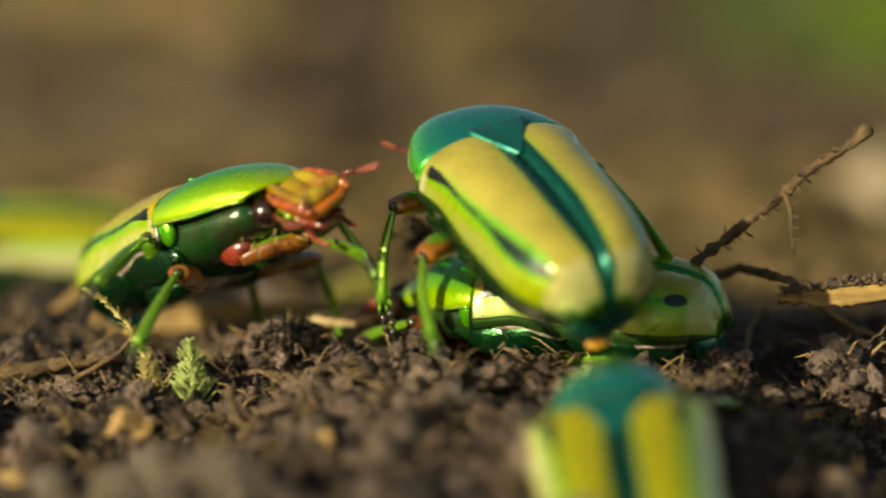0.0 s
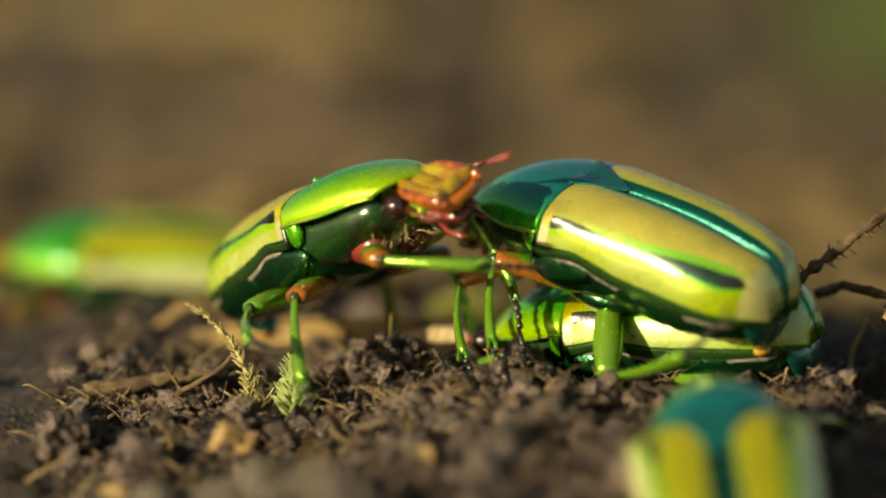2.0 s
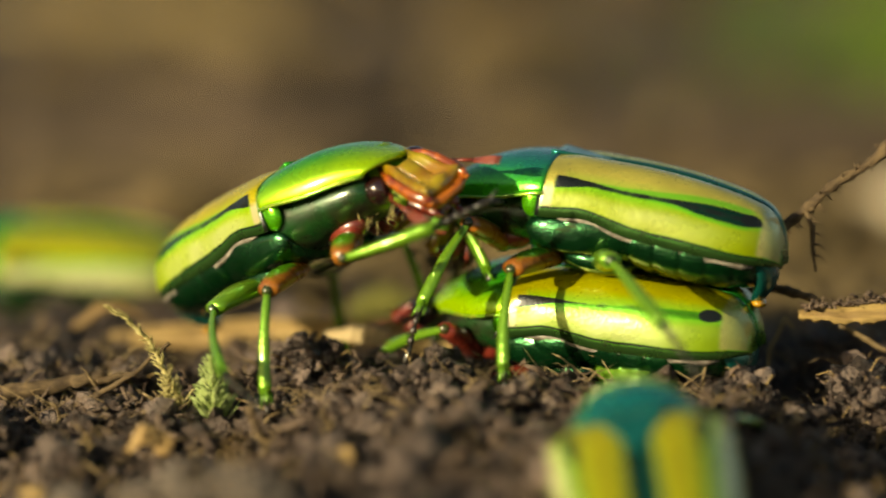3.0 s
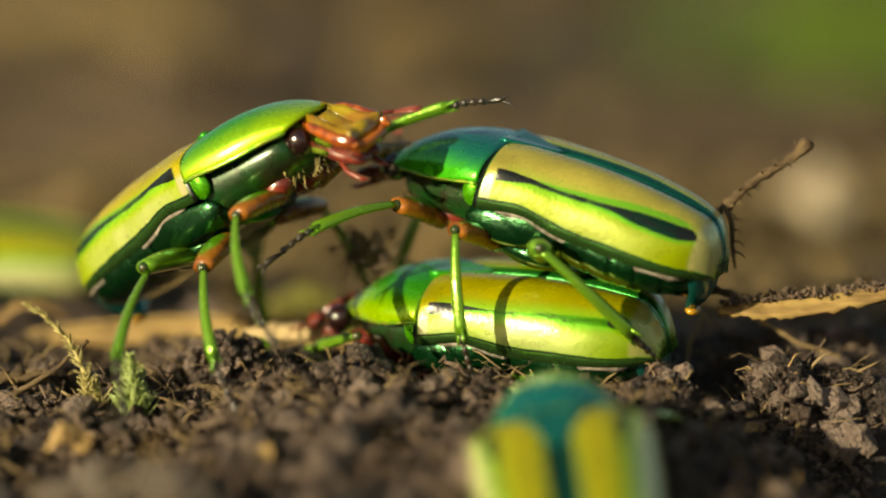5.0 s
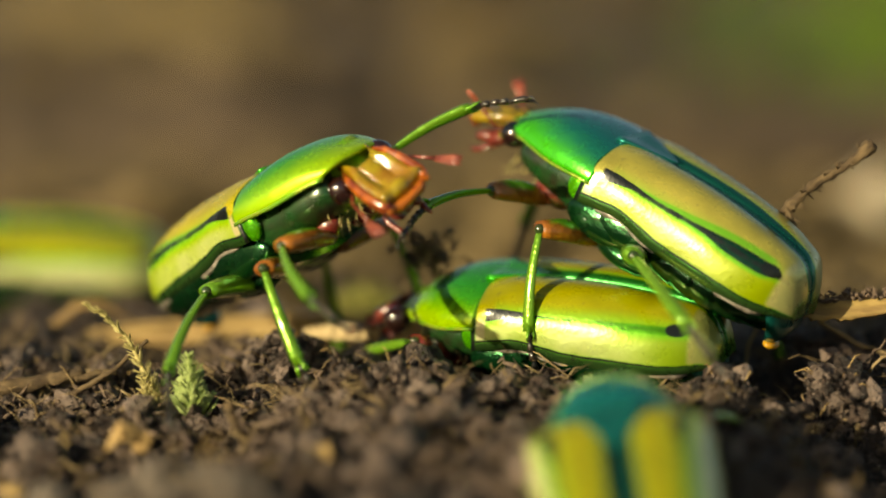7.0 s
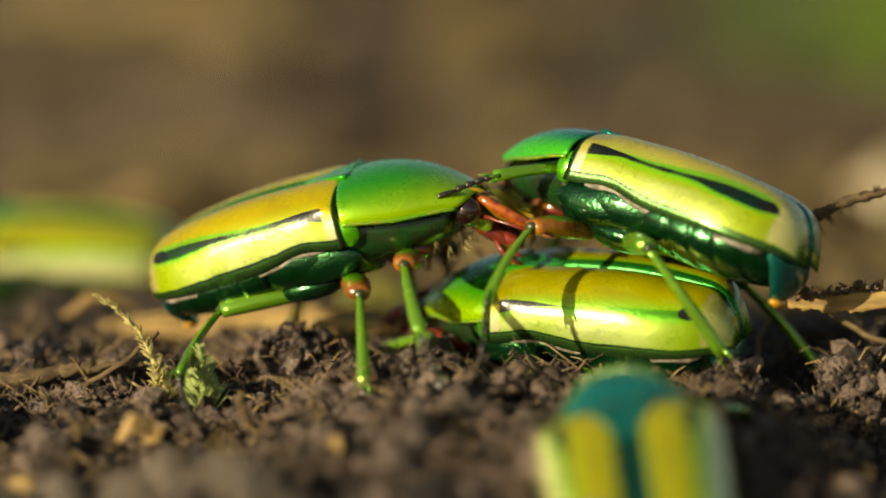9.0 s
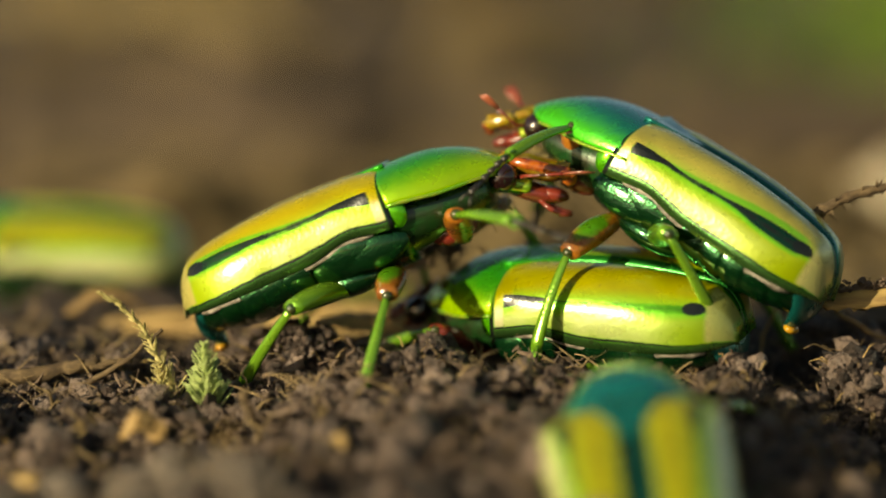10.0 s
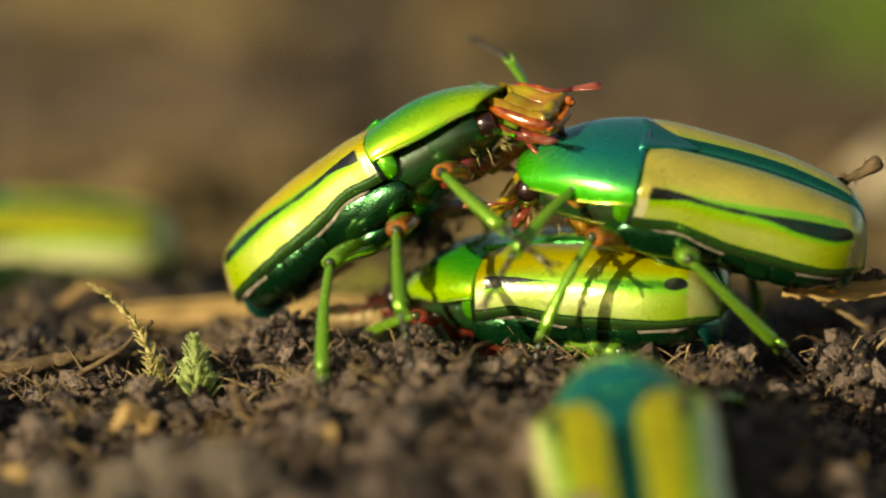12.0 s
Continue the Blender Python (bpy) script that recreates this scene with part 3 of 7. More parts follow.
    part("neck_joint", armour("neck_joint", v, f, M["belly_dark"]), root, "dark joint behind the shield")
    def snout(kind, verts, faces, material):
        return mesh(kind, [(x * 1.2 * (slim if x > 1.5 else 1), y * slim, z * slim) for x, y, z in verts], faces, material)

    # head, tilted down on its neck
    head = P["head"] = part("head", snout("head", *body_loft(-1.0, 2.7, lambda v: 2.2 - 0.4 * v ** 2, lambda v: 0.95 - 0.8 * v ** 0.7, lambda v: -1.9 + 0.7 * v, 14, 24), M["rim"]), root, "golden green head", pose((5.9 * neck + poke) * MM, 0, 0.25 * MM, 0, head_tilt, 0))
    plate = []
    for i in range(16):
        k = i / 15
        w = 1.75 + 0.35 * math.sin(math.pi * min(k * 0.8 + 0.1, 1))
        for j in range(15):
            q = j / 7 - 1
            hollow = 0.95 * math.sin(math.pi * min(k * 1.05, 1)) ** 0.6 * (1 - abs(q) ** 2.5) - 0.22 * math.exp(-(q / 0.22) ** 2)
            plate.append((1.0 + 3.9 * k - 0.3 * k * q * q, w * q * (0.75 + 0.25 * min(k * 4, 1)), 0.35 + 0.55 * min(k * 3.5, 1) ** 0.6 - 0.1 * k - hollow))
    v, f, _ = thick(plate, 16, 15, 1.1)
    part("clypeus", snout("clypeus", v, f, M[plate_of]), head, "hollow olive amber face plate")
    for s in (1, -1):
        edge = tube([(0.9, s * 1.45, 0.85), (1.6, s * 1.8, 1.05), (2.6, s * 2.0, 1.1), (3.6, s * 2.05, 1.05), (4.5, s * 1.95, 1.1), (5.0, s * 1.7, 1.25)], [0.16, 0.28, 0.34, 0.36, 0.4, 0.24], 10, 1.3)
        part("face_ridge", snout("face_ridge", *edge, M[ridge]), head, "rounded amber ridge")
        part("horn_tip", snout("horn_tip", *tube([(4.5, s * 1.75, 0.9), (4.9, s * 1.85, 1.05), (5.15, s * 1.85, 1.25)], [0.36, 0.3, 0.12], 8), M[bar_of]), head)
    bar = tube([(4.65, -1.9, 0.75), (4.95, -1.0, 0.6), (5.05, 0, 0.7), (4.95, 1.0, 0.6), (4.65, 1.9, 0.75)], [0.3, 0.36, 0.3, 0.36, 0.3], 9, 1.5)
    part("front_bar", snout("front_bar", *bar, M[bar_of]), head)
    v, f = joined(ball((2.9, 0, -0.9), (2.0, 1.55, 0.75), 8), ball((4.2, 0.8, -0.7), (0.9, 0.6, 0.5), 6), ball((4.2, -0.8, -0.7), (0.9, 0.6, 0.5), 6))
    part("mouth", snout("mouth", v, f, M["red"]), head, "red-brown mouthparts")
    for s in (1, -1):
        v, f = ball((1.1, s * 2.05, -0.25), (1.1, 0.95, 1.05), 12)
        part("eye", mesh("eye", v, f, M["eye"]), head, "glossy black eye")
        way = Vector((feeler[0], s * feeler[1], feeler[2])).normalized()
        base = Vector((1.9, s * 1.95, 0.0))
        bend = base + Vector((0.6, s * 0.75, 0.35))
        tip = bend + way * 2.2
        part("antenna", snout("antenna", *tube([base, (base + bend) / 2 + Vector((0.1, s * 0.1, 0.1)), bend, (bend + tip) / 2, tip], [0.2, 0.15, 0.12, 0.11, 0.15], 7), M["red"]), head, "thin red-brown feeler")
        across = way.cross(Vector((0, 0, 1))).normalized()
        leaves = []
        for k in (-1, 0, 1):
            c = tip + across * 0.17 * k
            leaves.append(tube([c, c + way * 0.6, c + way * 1.3 + across * 0.1 * k, c + way * 1.9 + across * 0.14 * k], [0.1, 0.2, 0.24, 0.08], 8, 0.45))
        part("antenna_club", snout("antenna_club", *joined(*leaves), M["club"]), head, "leafed red-brown club of the feeler")
        palp = tube([(3.2, s * 1.0, -1.2), (4.1, s * 1.4, -1.7), (4.9, s * 1.3, -1.9), (5.5, s * 1.2, -1.8)], [0.16, 0.2, 0.24, 0.1], 7)
        part("palp", snout("palp", *palp, M["red"]), head)
    femurs = {k: femur_mesh(FEMUR[k], {"F": 1.02, "M": 1.02, "H": 1.02}[k], M["leg"] if k == "H" else M[thighs]) for k in "FMH"}
    tibias = {k: tibia_mesh(TIBIA[k], {"F": 0.46, "M": 0.43, "H": 0.47}[k], M["leg"]) for k in "FMH"}
    tarsi = tarsus_mesh(M["black"])
    for side, s in (("L", 1), ("R", -1)):
        for k in "FMH":
            hip = Vector((HIP[k][0], HIP[k][1] * s, HIP[k][2]))
            bend, shin_way = (LOW_KNEE[k], LOW_FOOT[k]) if crouch else (KNEE[k], FOOT[k])
            knee = hip + Vector((bend[0], bend[1] * s, bend[2])).normalized() * FEMUR[k]
            foot = knee + Vector((shin_way[0], shin_way[1] * s, shin_way[2])).normalized() * TIBIA[k]
            P["femur_" + side + k] = part("femur", femurs[k], root, "" if k == "H" else "dark red thigh" if thighs == "red" else "orange-brown thigh", aim(hip, knee, (0.15, 0, 1)))
            P["tibia_" + side + k] = shin = part("tibia", tibias[k], root, "slender metallic green shin", aim(knee, foot, knee - hip))
            part("tarsus", tarsi, shin, "dark jointed foot with two claws", pose((TIBIA[k] - 0.1) * MM, 0, 0.0, 0, 20, 0))
    return root, P


# ---- the ground ----
def smooth(a, b, x):
    k = min(max((x - a) / (b - a), 0), 1)
    return k * k * (3 - 2 * k)


def base_height(x, y):
    z = -4.0 * smooth(-6, -30, y) - 10.0 * smooth(-28, -58, y)
    z += 1.0 * smooth(18, 60, y)
    z += 330 * smooth(260, 2200, y)
    return z


def soil_height(x, y):
    """Millimetres above the datum: the slope, with lumps of several sizes."""
    z = base_height(x, y)
    near = 1 - smooth(150, 600, math.hypot(x, y))
    z += 1.6 * noise.noise((x * 0.055, y * 0.055, 1.7)) + 1.3 * noise.noise((x * 0.16, y * 0.16, 4.2)) * near
    z += (1.1 * noise.noise((x * 0.45, y * 0.45, 8.1)) + 0.5 * noise.noise((x * 1.1, y * 1.1, 2.5))) * near
    z -= 3.0 * math.exp(-((x - 24) / 7.5) ** 2 - ((y - 2) / 5.5) ** 2)
    z -= 7.0 * smooth(16, 34, x) * smooth(8, -4, y)
    z -= 5.0 * smooth(-10, -34, x) * smooth(-10, -30, y)
    z -= 1.5 * smooth(-6, -16, x) * smooth(3, -4, y) * smooth(-40, -24, y)
    z += (3.0 * smooth(20, 27, x) * math.exp(-((y - 5) / 4) ** 2) + 8.2 * smooth(21.5, 31, x) * math.exp(-((y + 4.5) / 5) ** 2)) * smooth(75, 45, x)
    far = smooth(120, 700, math.hypot(x, y))
    z += far * 22 * noise.noise((x * 0.006, y * 0.006, 3.3))
    return z


def ground():
    def axis(n, near, far, c=0.0):
        k = [i / n * 2 - 1 for i in range(n + 1)]
        return [c + near * a + (far - near) * math.copysign(abs(a) ** 9, a) for a in k]

    xs, ys = axis(330, 110, 45000), axis(330, 100, 45000)
    verts = [(x, y, soil_height(x, y)) for y in ys for x in xs]
    ob = new("ground", mesh("ground", verts, grid_faces(len(ys), len(xs)), M["soil"]))
    return tagged(ob, "dark crumbly garden soil sloping towards the viewer", "ground", kind="structure")


ground()


# ---- the beetles ----
left_fighter, left_fighter_parts = beetle("flower_beetle", "green flower beetle with gold striped wing cases, rearing up to fight", M["pron_green"], M["wing_a"], M["pron_green"], neck=1.2)
right_fighter, right_fighter_parts = beetle("flower_beetle", "teal and green flower beetle with tan stripes, wrestling its rival", M["pron_teal"], M["wing_b"], M["teal"], feeler=(0.35, 0.45, 0.85), neck=1.18, ridge="olive", bar_of="amber", slim=0.85)
under_beetle, under_beetle_parts = beetle("flower_beetle", "yellow-green striped flower beetle crouching low under the fight", M["pron_green"], M["wing_c"], M["pron_green"], head_tilt=35, crouch=True, neck=0.98, ridge="red", bar_of="red", plate_of="red", slim=0.68, poke=1.4, thighs="red")
front_beetle, front_parts = beetle("flower_beetle", "teal and yellow flower beetle climbing the bare soil slope", M["pron_teal"], M["wing_d"], M["teal"], head_tilt=75)
front_beetle.matrix_basis = pose(0.0110, -0.0285, -0.0016, -11, -28, 92)
for ob in front_parts["front"]:
    ob.matrix_basis = Matrix.Scale(0.76, 4, (0, 1, 0))
rear_beetle, _ = beetle("flower_beetle", "green and yellow flower beetle resting behind the fight", M["pron_soft"], M["wing_e"], M["pron_green"])
rear_beetle.matrix_basis = pose(-0.0426, 0.046, 0.0062, -18, 0, 180)



# ---- soil, crumbs and litter ----
def lump(seed, level=2, rough=0.35):
    """A knobbly ball of radius one."""
    bm = bmesh.new()
    bmesh.ops.create_icosphere(bm, subdivisions=level, radius=1)
    for v in bm.verts:
        p = v.co.copy()
        v.co *= 1 + rough * noise.noise(p * 1.3 + Vector((seed * 7.1, 0, 0))) + rough * 0.8 * noise.noise(p * 3.1 + Vector((0, seed * 3.7, 0))) + (rough * 0.5 * noise.noise(p * 7.3 + Vector((seed, 0, 2))) if level > 2 else 0)
    verts = np.array([v.co[:] for v in bm.verts])
    faces = np.array([[v.index for v in f.verts] for f in bm.faces])
    bm.free()
    return verts, faces


LUMPS = [lump(k, 1, 0.6) for k in range(8)]
GRAINS = [lump(k + 60, 0, 0.9) for k in range(8)]
BIG_LUMPS = [lump(k + 20, 3, 0.55) for k in range(5)]


def heap(spots, shapes, seed):
    """Many crumbs at (x, y, z, radius), in one pair of arrays."""
    rnd = np.random.RandomState(seed)
    vs, fs, n = [], [], 0
    for x, y, z, r in spots:
        v, f = shapes[rnd.randint(len(shapes))]
        q, _ = np.linalg.qr(rnd.normal(size=(3, 3)))
        if np.linalg.det(q) < 0:
            q[:, 0] *= -1
        vs.append((v * rnd.uniform(0.65, 1.25, 3) * r) @ q.T + (x, y, z))
        fs.append(f + n)
        n += len(v)
    return np.concatenate(vs), np.concatenate(fs)


def stuff(name, verts, faces, material, label, category, flat=False):
    me = bpy.data.meshes.new(name)
    me.from_pydata((np.asarray(verts) * MM).tolist(), [], np.asarray(faces).tolist() if isinstance(faces, np.ndarray) else faces)
    me.materials.append(material)
    me.polygons.foreach_set("use_smooth", [not flat] * len(me.polygons))
    me.update()
    return tagged(new(name, me), label, category, kind="stuff")


def crumbs():
    rnd = random.Random(11)
    spots, fine = [], []
    while len(spots) < 15000 or len(fine) < 60000:
        y = rnd.gauss(-6, 17)
        if not -46 < y < 55:
            continue
        half = 30 * (y + 180) / 180 * 1.22
        x = rnd.uniform(-half, half)
        dens = 0.5 + noise.noise((x * 0.12, y * 0.12, 6.6))
        if rnd.random() > dens + 0.25:
            continue
        r = min(0.085 * math.exp(abs(rnd.gauss(0, 0.9))), 1.1)
        (fine if r < 0.17 else spots).append((x, y, soil_height(x, y) + r * rnd.uniform(-0.2, 0.9), r))
    stuff("soil_grains", *heap(fine[:60000], GRAINS, 9), M["crumbs"], "fine loose grains of dark soil", "soil", True)
    spots = spots[:15000]
    stuff("soil_crumbs", *heap(spots, LUMPS, 3), M["crumbs"], "loose dark crumbs of soil over the ground", "soil", True)
    spots = []
    for _ in range(340):
        y = rnd.uniform(-44, 60)
        x = rnd.uniform(-36, 36) * (y + 180) / 180
        r = rnd.uniform(0.6, 1.8) * (1.25 if y < -18 else 1)
        spots.append((x, y, soil_height(x, y) + r * rnd.uniform(-0.45, 0.15), r))
    stuff("soil_lumps", *heap(spots, BIG_LUMPS, 5), M["crumbs"], "rounded brown lumps of soil", "soil")


crumbs()


def clod(x, y, r, seed, lift=0.4):
    """A clod: a core with crumbs pressed into it and a few root hairs."""
    rnd = random.Random(seed)
    dry = r > 3.3
    label = "large pale dry clod of soil" if dry else "dark crumbly clod of soil with fine root hairs"
    material = M["dryclod"] if dry else M["crumbs"]
    z = soil_height(x, y) + r * lift
    spots = [(0, 0, 0, r * 0.82)]
    for _ in range(420):
        d = Vector((rnd.gauss(0, 1), rnd.gauss(0, 1), rnd.gauss(0, 1))).normalized()
        k = rnd.uniform(0.75, 1.05)
        spots.append((d.x * r * k, d.y * r * k, d.z * r * k * 0.85, r * 0.06 * math.exp(abs(rnd.gauss(0, 0.6)))))
    v, f = heap(spots[:1], BIG_LUMPS, seed)
    v2, f2 = heap(spots[1:], LUMPS, seed + 1)
    root = tagged(new("soil_clod"), label, "soil clod", "soil clods")
    root.matrix_basis = pose(x * MM, y * MM, z * MM)
    part("clod_core", mesh("clod_core", v.tolist(), f.tolist(), material), root)
    tagged(part("clod_crust", mesh("clod_crust", v2.tolist(), f2.tolist(), material), root), kind="stuff")
    pieces = []
    for _ in range(9):
        d = Vector((rnd.gauss(0, 1), rnd.gauss(-0.5, 1), rnd.gauss(0.3, 1))).normalized() * r
        e = d * rnd.uniform(1.15, 1.5) + Vector((rnd.uniform(-1, 1), rnd.uniform(-1, 1), rnd.uniform(-0.5, 0.5))) * r * 0.4
        pieces.append(tube([d * 0.8, (d + e) / 2 + Vector((0, 0, 0.15 * r)), e], [0.05, 0.045, 0.02], 5))
    part("root_hairs", mesh("root_hairs", *joined(*pieces), M["straw"]), root, "pale root hairs")


for i, (x, y, r, lift) in enumerate(((-11.3, -1, 3.0, 0.5), (-24.5, 0, 1.5, 0.5), (-30.5, 3, 1.7, 0.4), (-17, -30, 4.6, 0.0), (-12.5, -32, 3.4, 0.1), (-21, -34, 3.6, 0.1), (-26.5, -29, 4.4, 0.0), (-3.5, -10, 1.8, 0.4), (4, -12, 1.6, 0.4), (-14, 2, 1.7, 0.4),
                                     (12, -11, 1.6, 0.4), (20, -9, 2.2, 0.35), (28, -7, 2.0, 0.3), (26.5, -14, 2.4, 0.2), (-27, -18, 2.2, 0.2), (-9, -20, 2.2, 0.2), (6, -24, 3.0, 0.1), (-33, -14, 2.4, 0.2), (24, -26, 3.2, 0.1), (22, 4, 2.2, 0.4))):
    clod(x, y, r, 40 + i, lift)


def settle(path, lift):
    """Raise the points that would be buried to just above the soil."""
    return [Vector((p[0], p[1], max(p[2], soil_height(p[0], p[1]) + lift))) for p in path]


def stalk(name, path, r, material, label, category, sides=10, flat=1.0, rag=0.18, seed=1, group=""):
    """A dry stalk or twig: a tapering, knotted tube along points in millimetres."""
    rnd, pts, rad = random.Random(seed), [], []
    path = settle(path, r * 0.8)
    n = 9
    for a, b2 in zip(path, path[1:]):
        for k in range(n):
            pts.append(a.lerp(b2, k / n))
    pts.append(path[-1])
    for i in range(len(pts)):
        k = i / (len(pts) - 1)
        j = Vector((noise.noise((i * 0.35, seed, 0)), noise.noise((i * 0.35, seed, 5)), noise.noise((i * 0.35, seed, 9))))
        pts[i] = pts[i] + j * r * 0.5
        rad.append((r if not isinstance(r, tuple) else r) * (1 - 0.35 * k) * (1 + rag * noise.noise((i * 0.9, seed * 3.1, 2))))
    ob = new(name, mesh(name, *tube(pts, rad, sides, flat), material))
    return tagged(ob, label, category, group)


def leaf_strip(name, path, width, depth, label, seed=1, curl=0.5, material="straw", category="dry leaf"):
    """A torn strip of dry leaf along points, curled across, with ragged edges and a rib."""
    path = settle(path, 0.35)
    rows, cols, verts = 8 * (len(path) - 1) + 1, 9, []
    for i in range(rows):
        k = i / (rows - 1) * (len(path) - 1)
        a = min(int(k), len(path) - 2)
        p = path[a].lerp(path[a + 1], k - a)
        d = (path[a + 1] - path[a]).normalized()
        side = d.cross(Vector((0, -0.55, 0.8))).normalized()
        up = side.cross(d).normalized()
        w = width * (0.35 + 0.65 * min(1, 3 * i / rows, 4 * (rows - 1 - i) / rows + 0.45))
        for j in range(cols):
            q = j / (cols - 1) * 2 - 1
            e = q * (1 + 0.25 * noise.noise((i * 0.6, q * 2, seed)) * abs(q))
            verts.append(tuple(p + side * e * w / 2 + up * (-curl * w * 0.4 * q * q + 0.12 * w * noise.noise((i * 0.3, q, seed * 2.2)) + (0.1 * w if j == 4 else 0))))
    v, f, _ = thick(verts, rows, cols, depth)
    return tagged(new(name, mesh(name, v, f, M[material])), label, category)


reed = leaf_strip("dry_reed", [(-29.5, 16.0, 1.4), (-24.5, 16.3, 2.1), (-17.3, 16.5, 2.6), (-10.2, 16.5, 2.7), (-5.1, 16.0, 2.5), (3.0, 15.5, 1.7)], 3.5, 0.35, "flat tan dry reed lying on the soil", 3, 0.5)
leaf_strip("dry_reed", [(-10.6, 5.0, 3.0), (-8.6, 4.5, 3.2), (-7.0, 4.2, 3.2), (-5.6, 4.0, 3.1)], 2.0, 0.3, "pale broken end of a dry reed on the soil", 5, 0.35, "palestraw")
part("midrib", mesh("midrib", *tube([(-28.6, 15.5, 1.9), (-24.5, 15.6, 2.5), (-17.3, 15.8, 3.0), (-10.2, 15.8, 3.1), (-5.1, 15.3, 2.9), (2.1, 14.9, 2.2)], [0.12, 0.2, 0.22, 0.22, 0.2, 0.12], 7), M["straw"]), reed, "raised rib of the reed")
leaf_strip("dry_leaf", [(-25.0, 15.8, 2.9), (-27.6, 15.6, 4.4), (-29.4, 15.4, 4.2), (-31.0, 15.2, 2.8), (-32.2, 15.0, 1.2)], 1.0, 0.2, "bent brown scrap of dry leaf", 8, 0.3, "dryleaf")
leaf_strip("dry_leaf", [(24.2, -4.2, 5.4), (26.2, -4.4, 5.6), (29.3, -4.5, 5.8), (32.3, -4.5, 6.2), (37.0, -4.5, 6.9)], 2.2, 0.6, "torn golden dry leaf lying on dark soil", 12, 0.5, "goldleaf")
stalk("broken_stick", [(20.4, 2.6, 6.2), (22.0, 1.4, 6.9), (24.0, -1.5, 6.7), (25.8, -3.4, 6.1)], 0.42, M["bark"], "dark rotten stick lying across a dry leaf", "stick", rag=0.5, seed=57)
stalk("dry_rootlet", [(22.7, 2.0, -0.1), (22.9, 2.0, 2.0), (23.8, 2.0, 3.9), (24.0, 2.0, 4.5), (24.7, 2.0, 3.5)], 0.13, M["straw"], "thin pale rootlet standing out of the soil", "rootlet", 7, seed=51)
stalk("dry_rootlet", [(21.8, -2.0, -2.4), (22.0, -2.0, -1.4), (22.3, -2.0, -0.7), (21.7, -2.0, 0.3)], 0.16, M["strawbits"], "thin pale rootlet standing out of the soil", "rootlet", 7, seed=52)
stalk("dry_rootlet", [(27.9, 0.0, 4.1), (29.2, 0.0, 3.4), (30.8, 0.0, 2.4), (34.2, 0.0, 1.3)], 0.22, M["strawbits"], "thin grey rootlet lying on the soil", "rootlet", 7, seed=53)
leaf_strip("dry_leaf", [(31.5, 7.4, 4.2), (33.3, 7.2, 4.4), (34.5, 7.0, 6.2), (37.5, 7.0, 7.0)], 1.3, 0.25, "curled pale dry leaf scrap", 21, 0.5)
stalk("broken_stick", [(-33.5, -4, -1.0), (-29, -4, 0.1), (-26, -4.2, 0.9)], 0.62, M["bark"], "short broken brown stick on the soil", "stick", seed=4)
stalk("broken_stick", [(-26.6, -4.4, 0.3), (-24.8, -4.2, 0.75), (-23.6, -4.0, 0.8)], 0.28, M["bark"], "short broken brown stick on the soil", "stick", seed=6)
leaf_strip("straw", [(-34, -2, -0.9), (-29, -2.2, 0.0), (-24.5, -2.6, 0.5)], 0.9, 0.25, "flat yellowish straw on the soil", 31, 0.3)
stalk("dead_root", [(-26.5, -6, -0.6), (-23.5, -6.2, 1.2), (-21.1, -6, 3.3)], 0.22, M["bark"], "thin dark root sticking out of the soil", "root", seed=9)
stalk("stem_stub", [(-14.7, -14, -0.3), (-14.1, -14, -2.0), (-13.4, -13.6, -4.2)], 0.42, M["bark"], "short brown stem stub in the soil", "stem", seed=12)
leaf_strip("dry_leaf", [(-22.3, -20, -2.6), (-21.2, -20.4, -0.9), (-20.0, -20, -1.4), (-20.4, -19.6, -2.8)], 1.7, 0.3, "curled brown scrap of dry leaf", 41, 0.6, "dryleaf")
leaf_strip("dry_leaf", [(-7.4, -25, -1.6), (-8.0, -25, -3.2), (-8.7, -25, -6.2)], 1.9, 0.3, "yellowish scrap of dry leaf in the soil", 45, 0.3)
leaf_strip("dry_leaf", [(-28.5, -25, -4.3), (-27, -25.4, -4.5), (-25.0, -25, -5.4)], 1.6, 0.3, "yellowish scrap of dry leaf in the soil", 47, 0.3)
v, f = heap([(0, 0, 0, 0.6)], BIG_LUMPS, 77)
pebble = tagged(new("pebble", mesh("pebble", v.tolist(), f.tolist(), M["palestone"])), "small pale pebble in the soil", "pebble")
pebble.matrix_basis = pose(0.0013, -0.027, -0.0038)


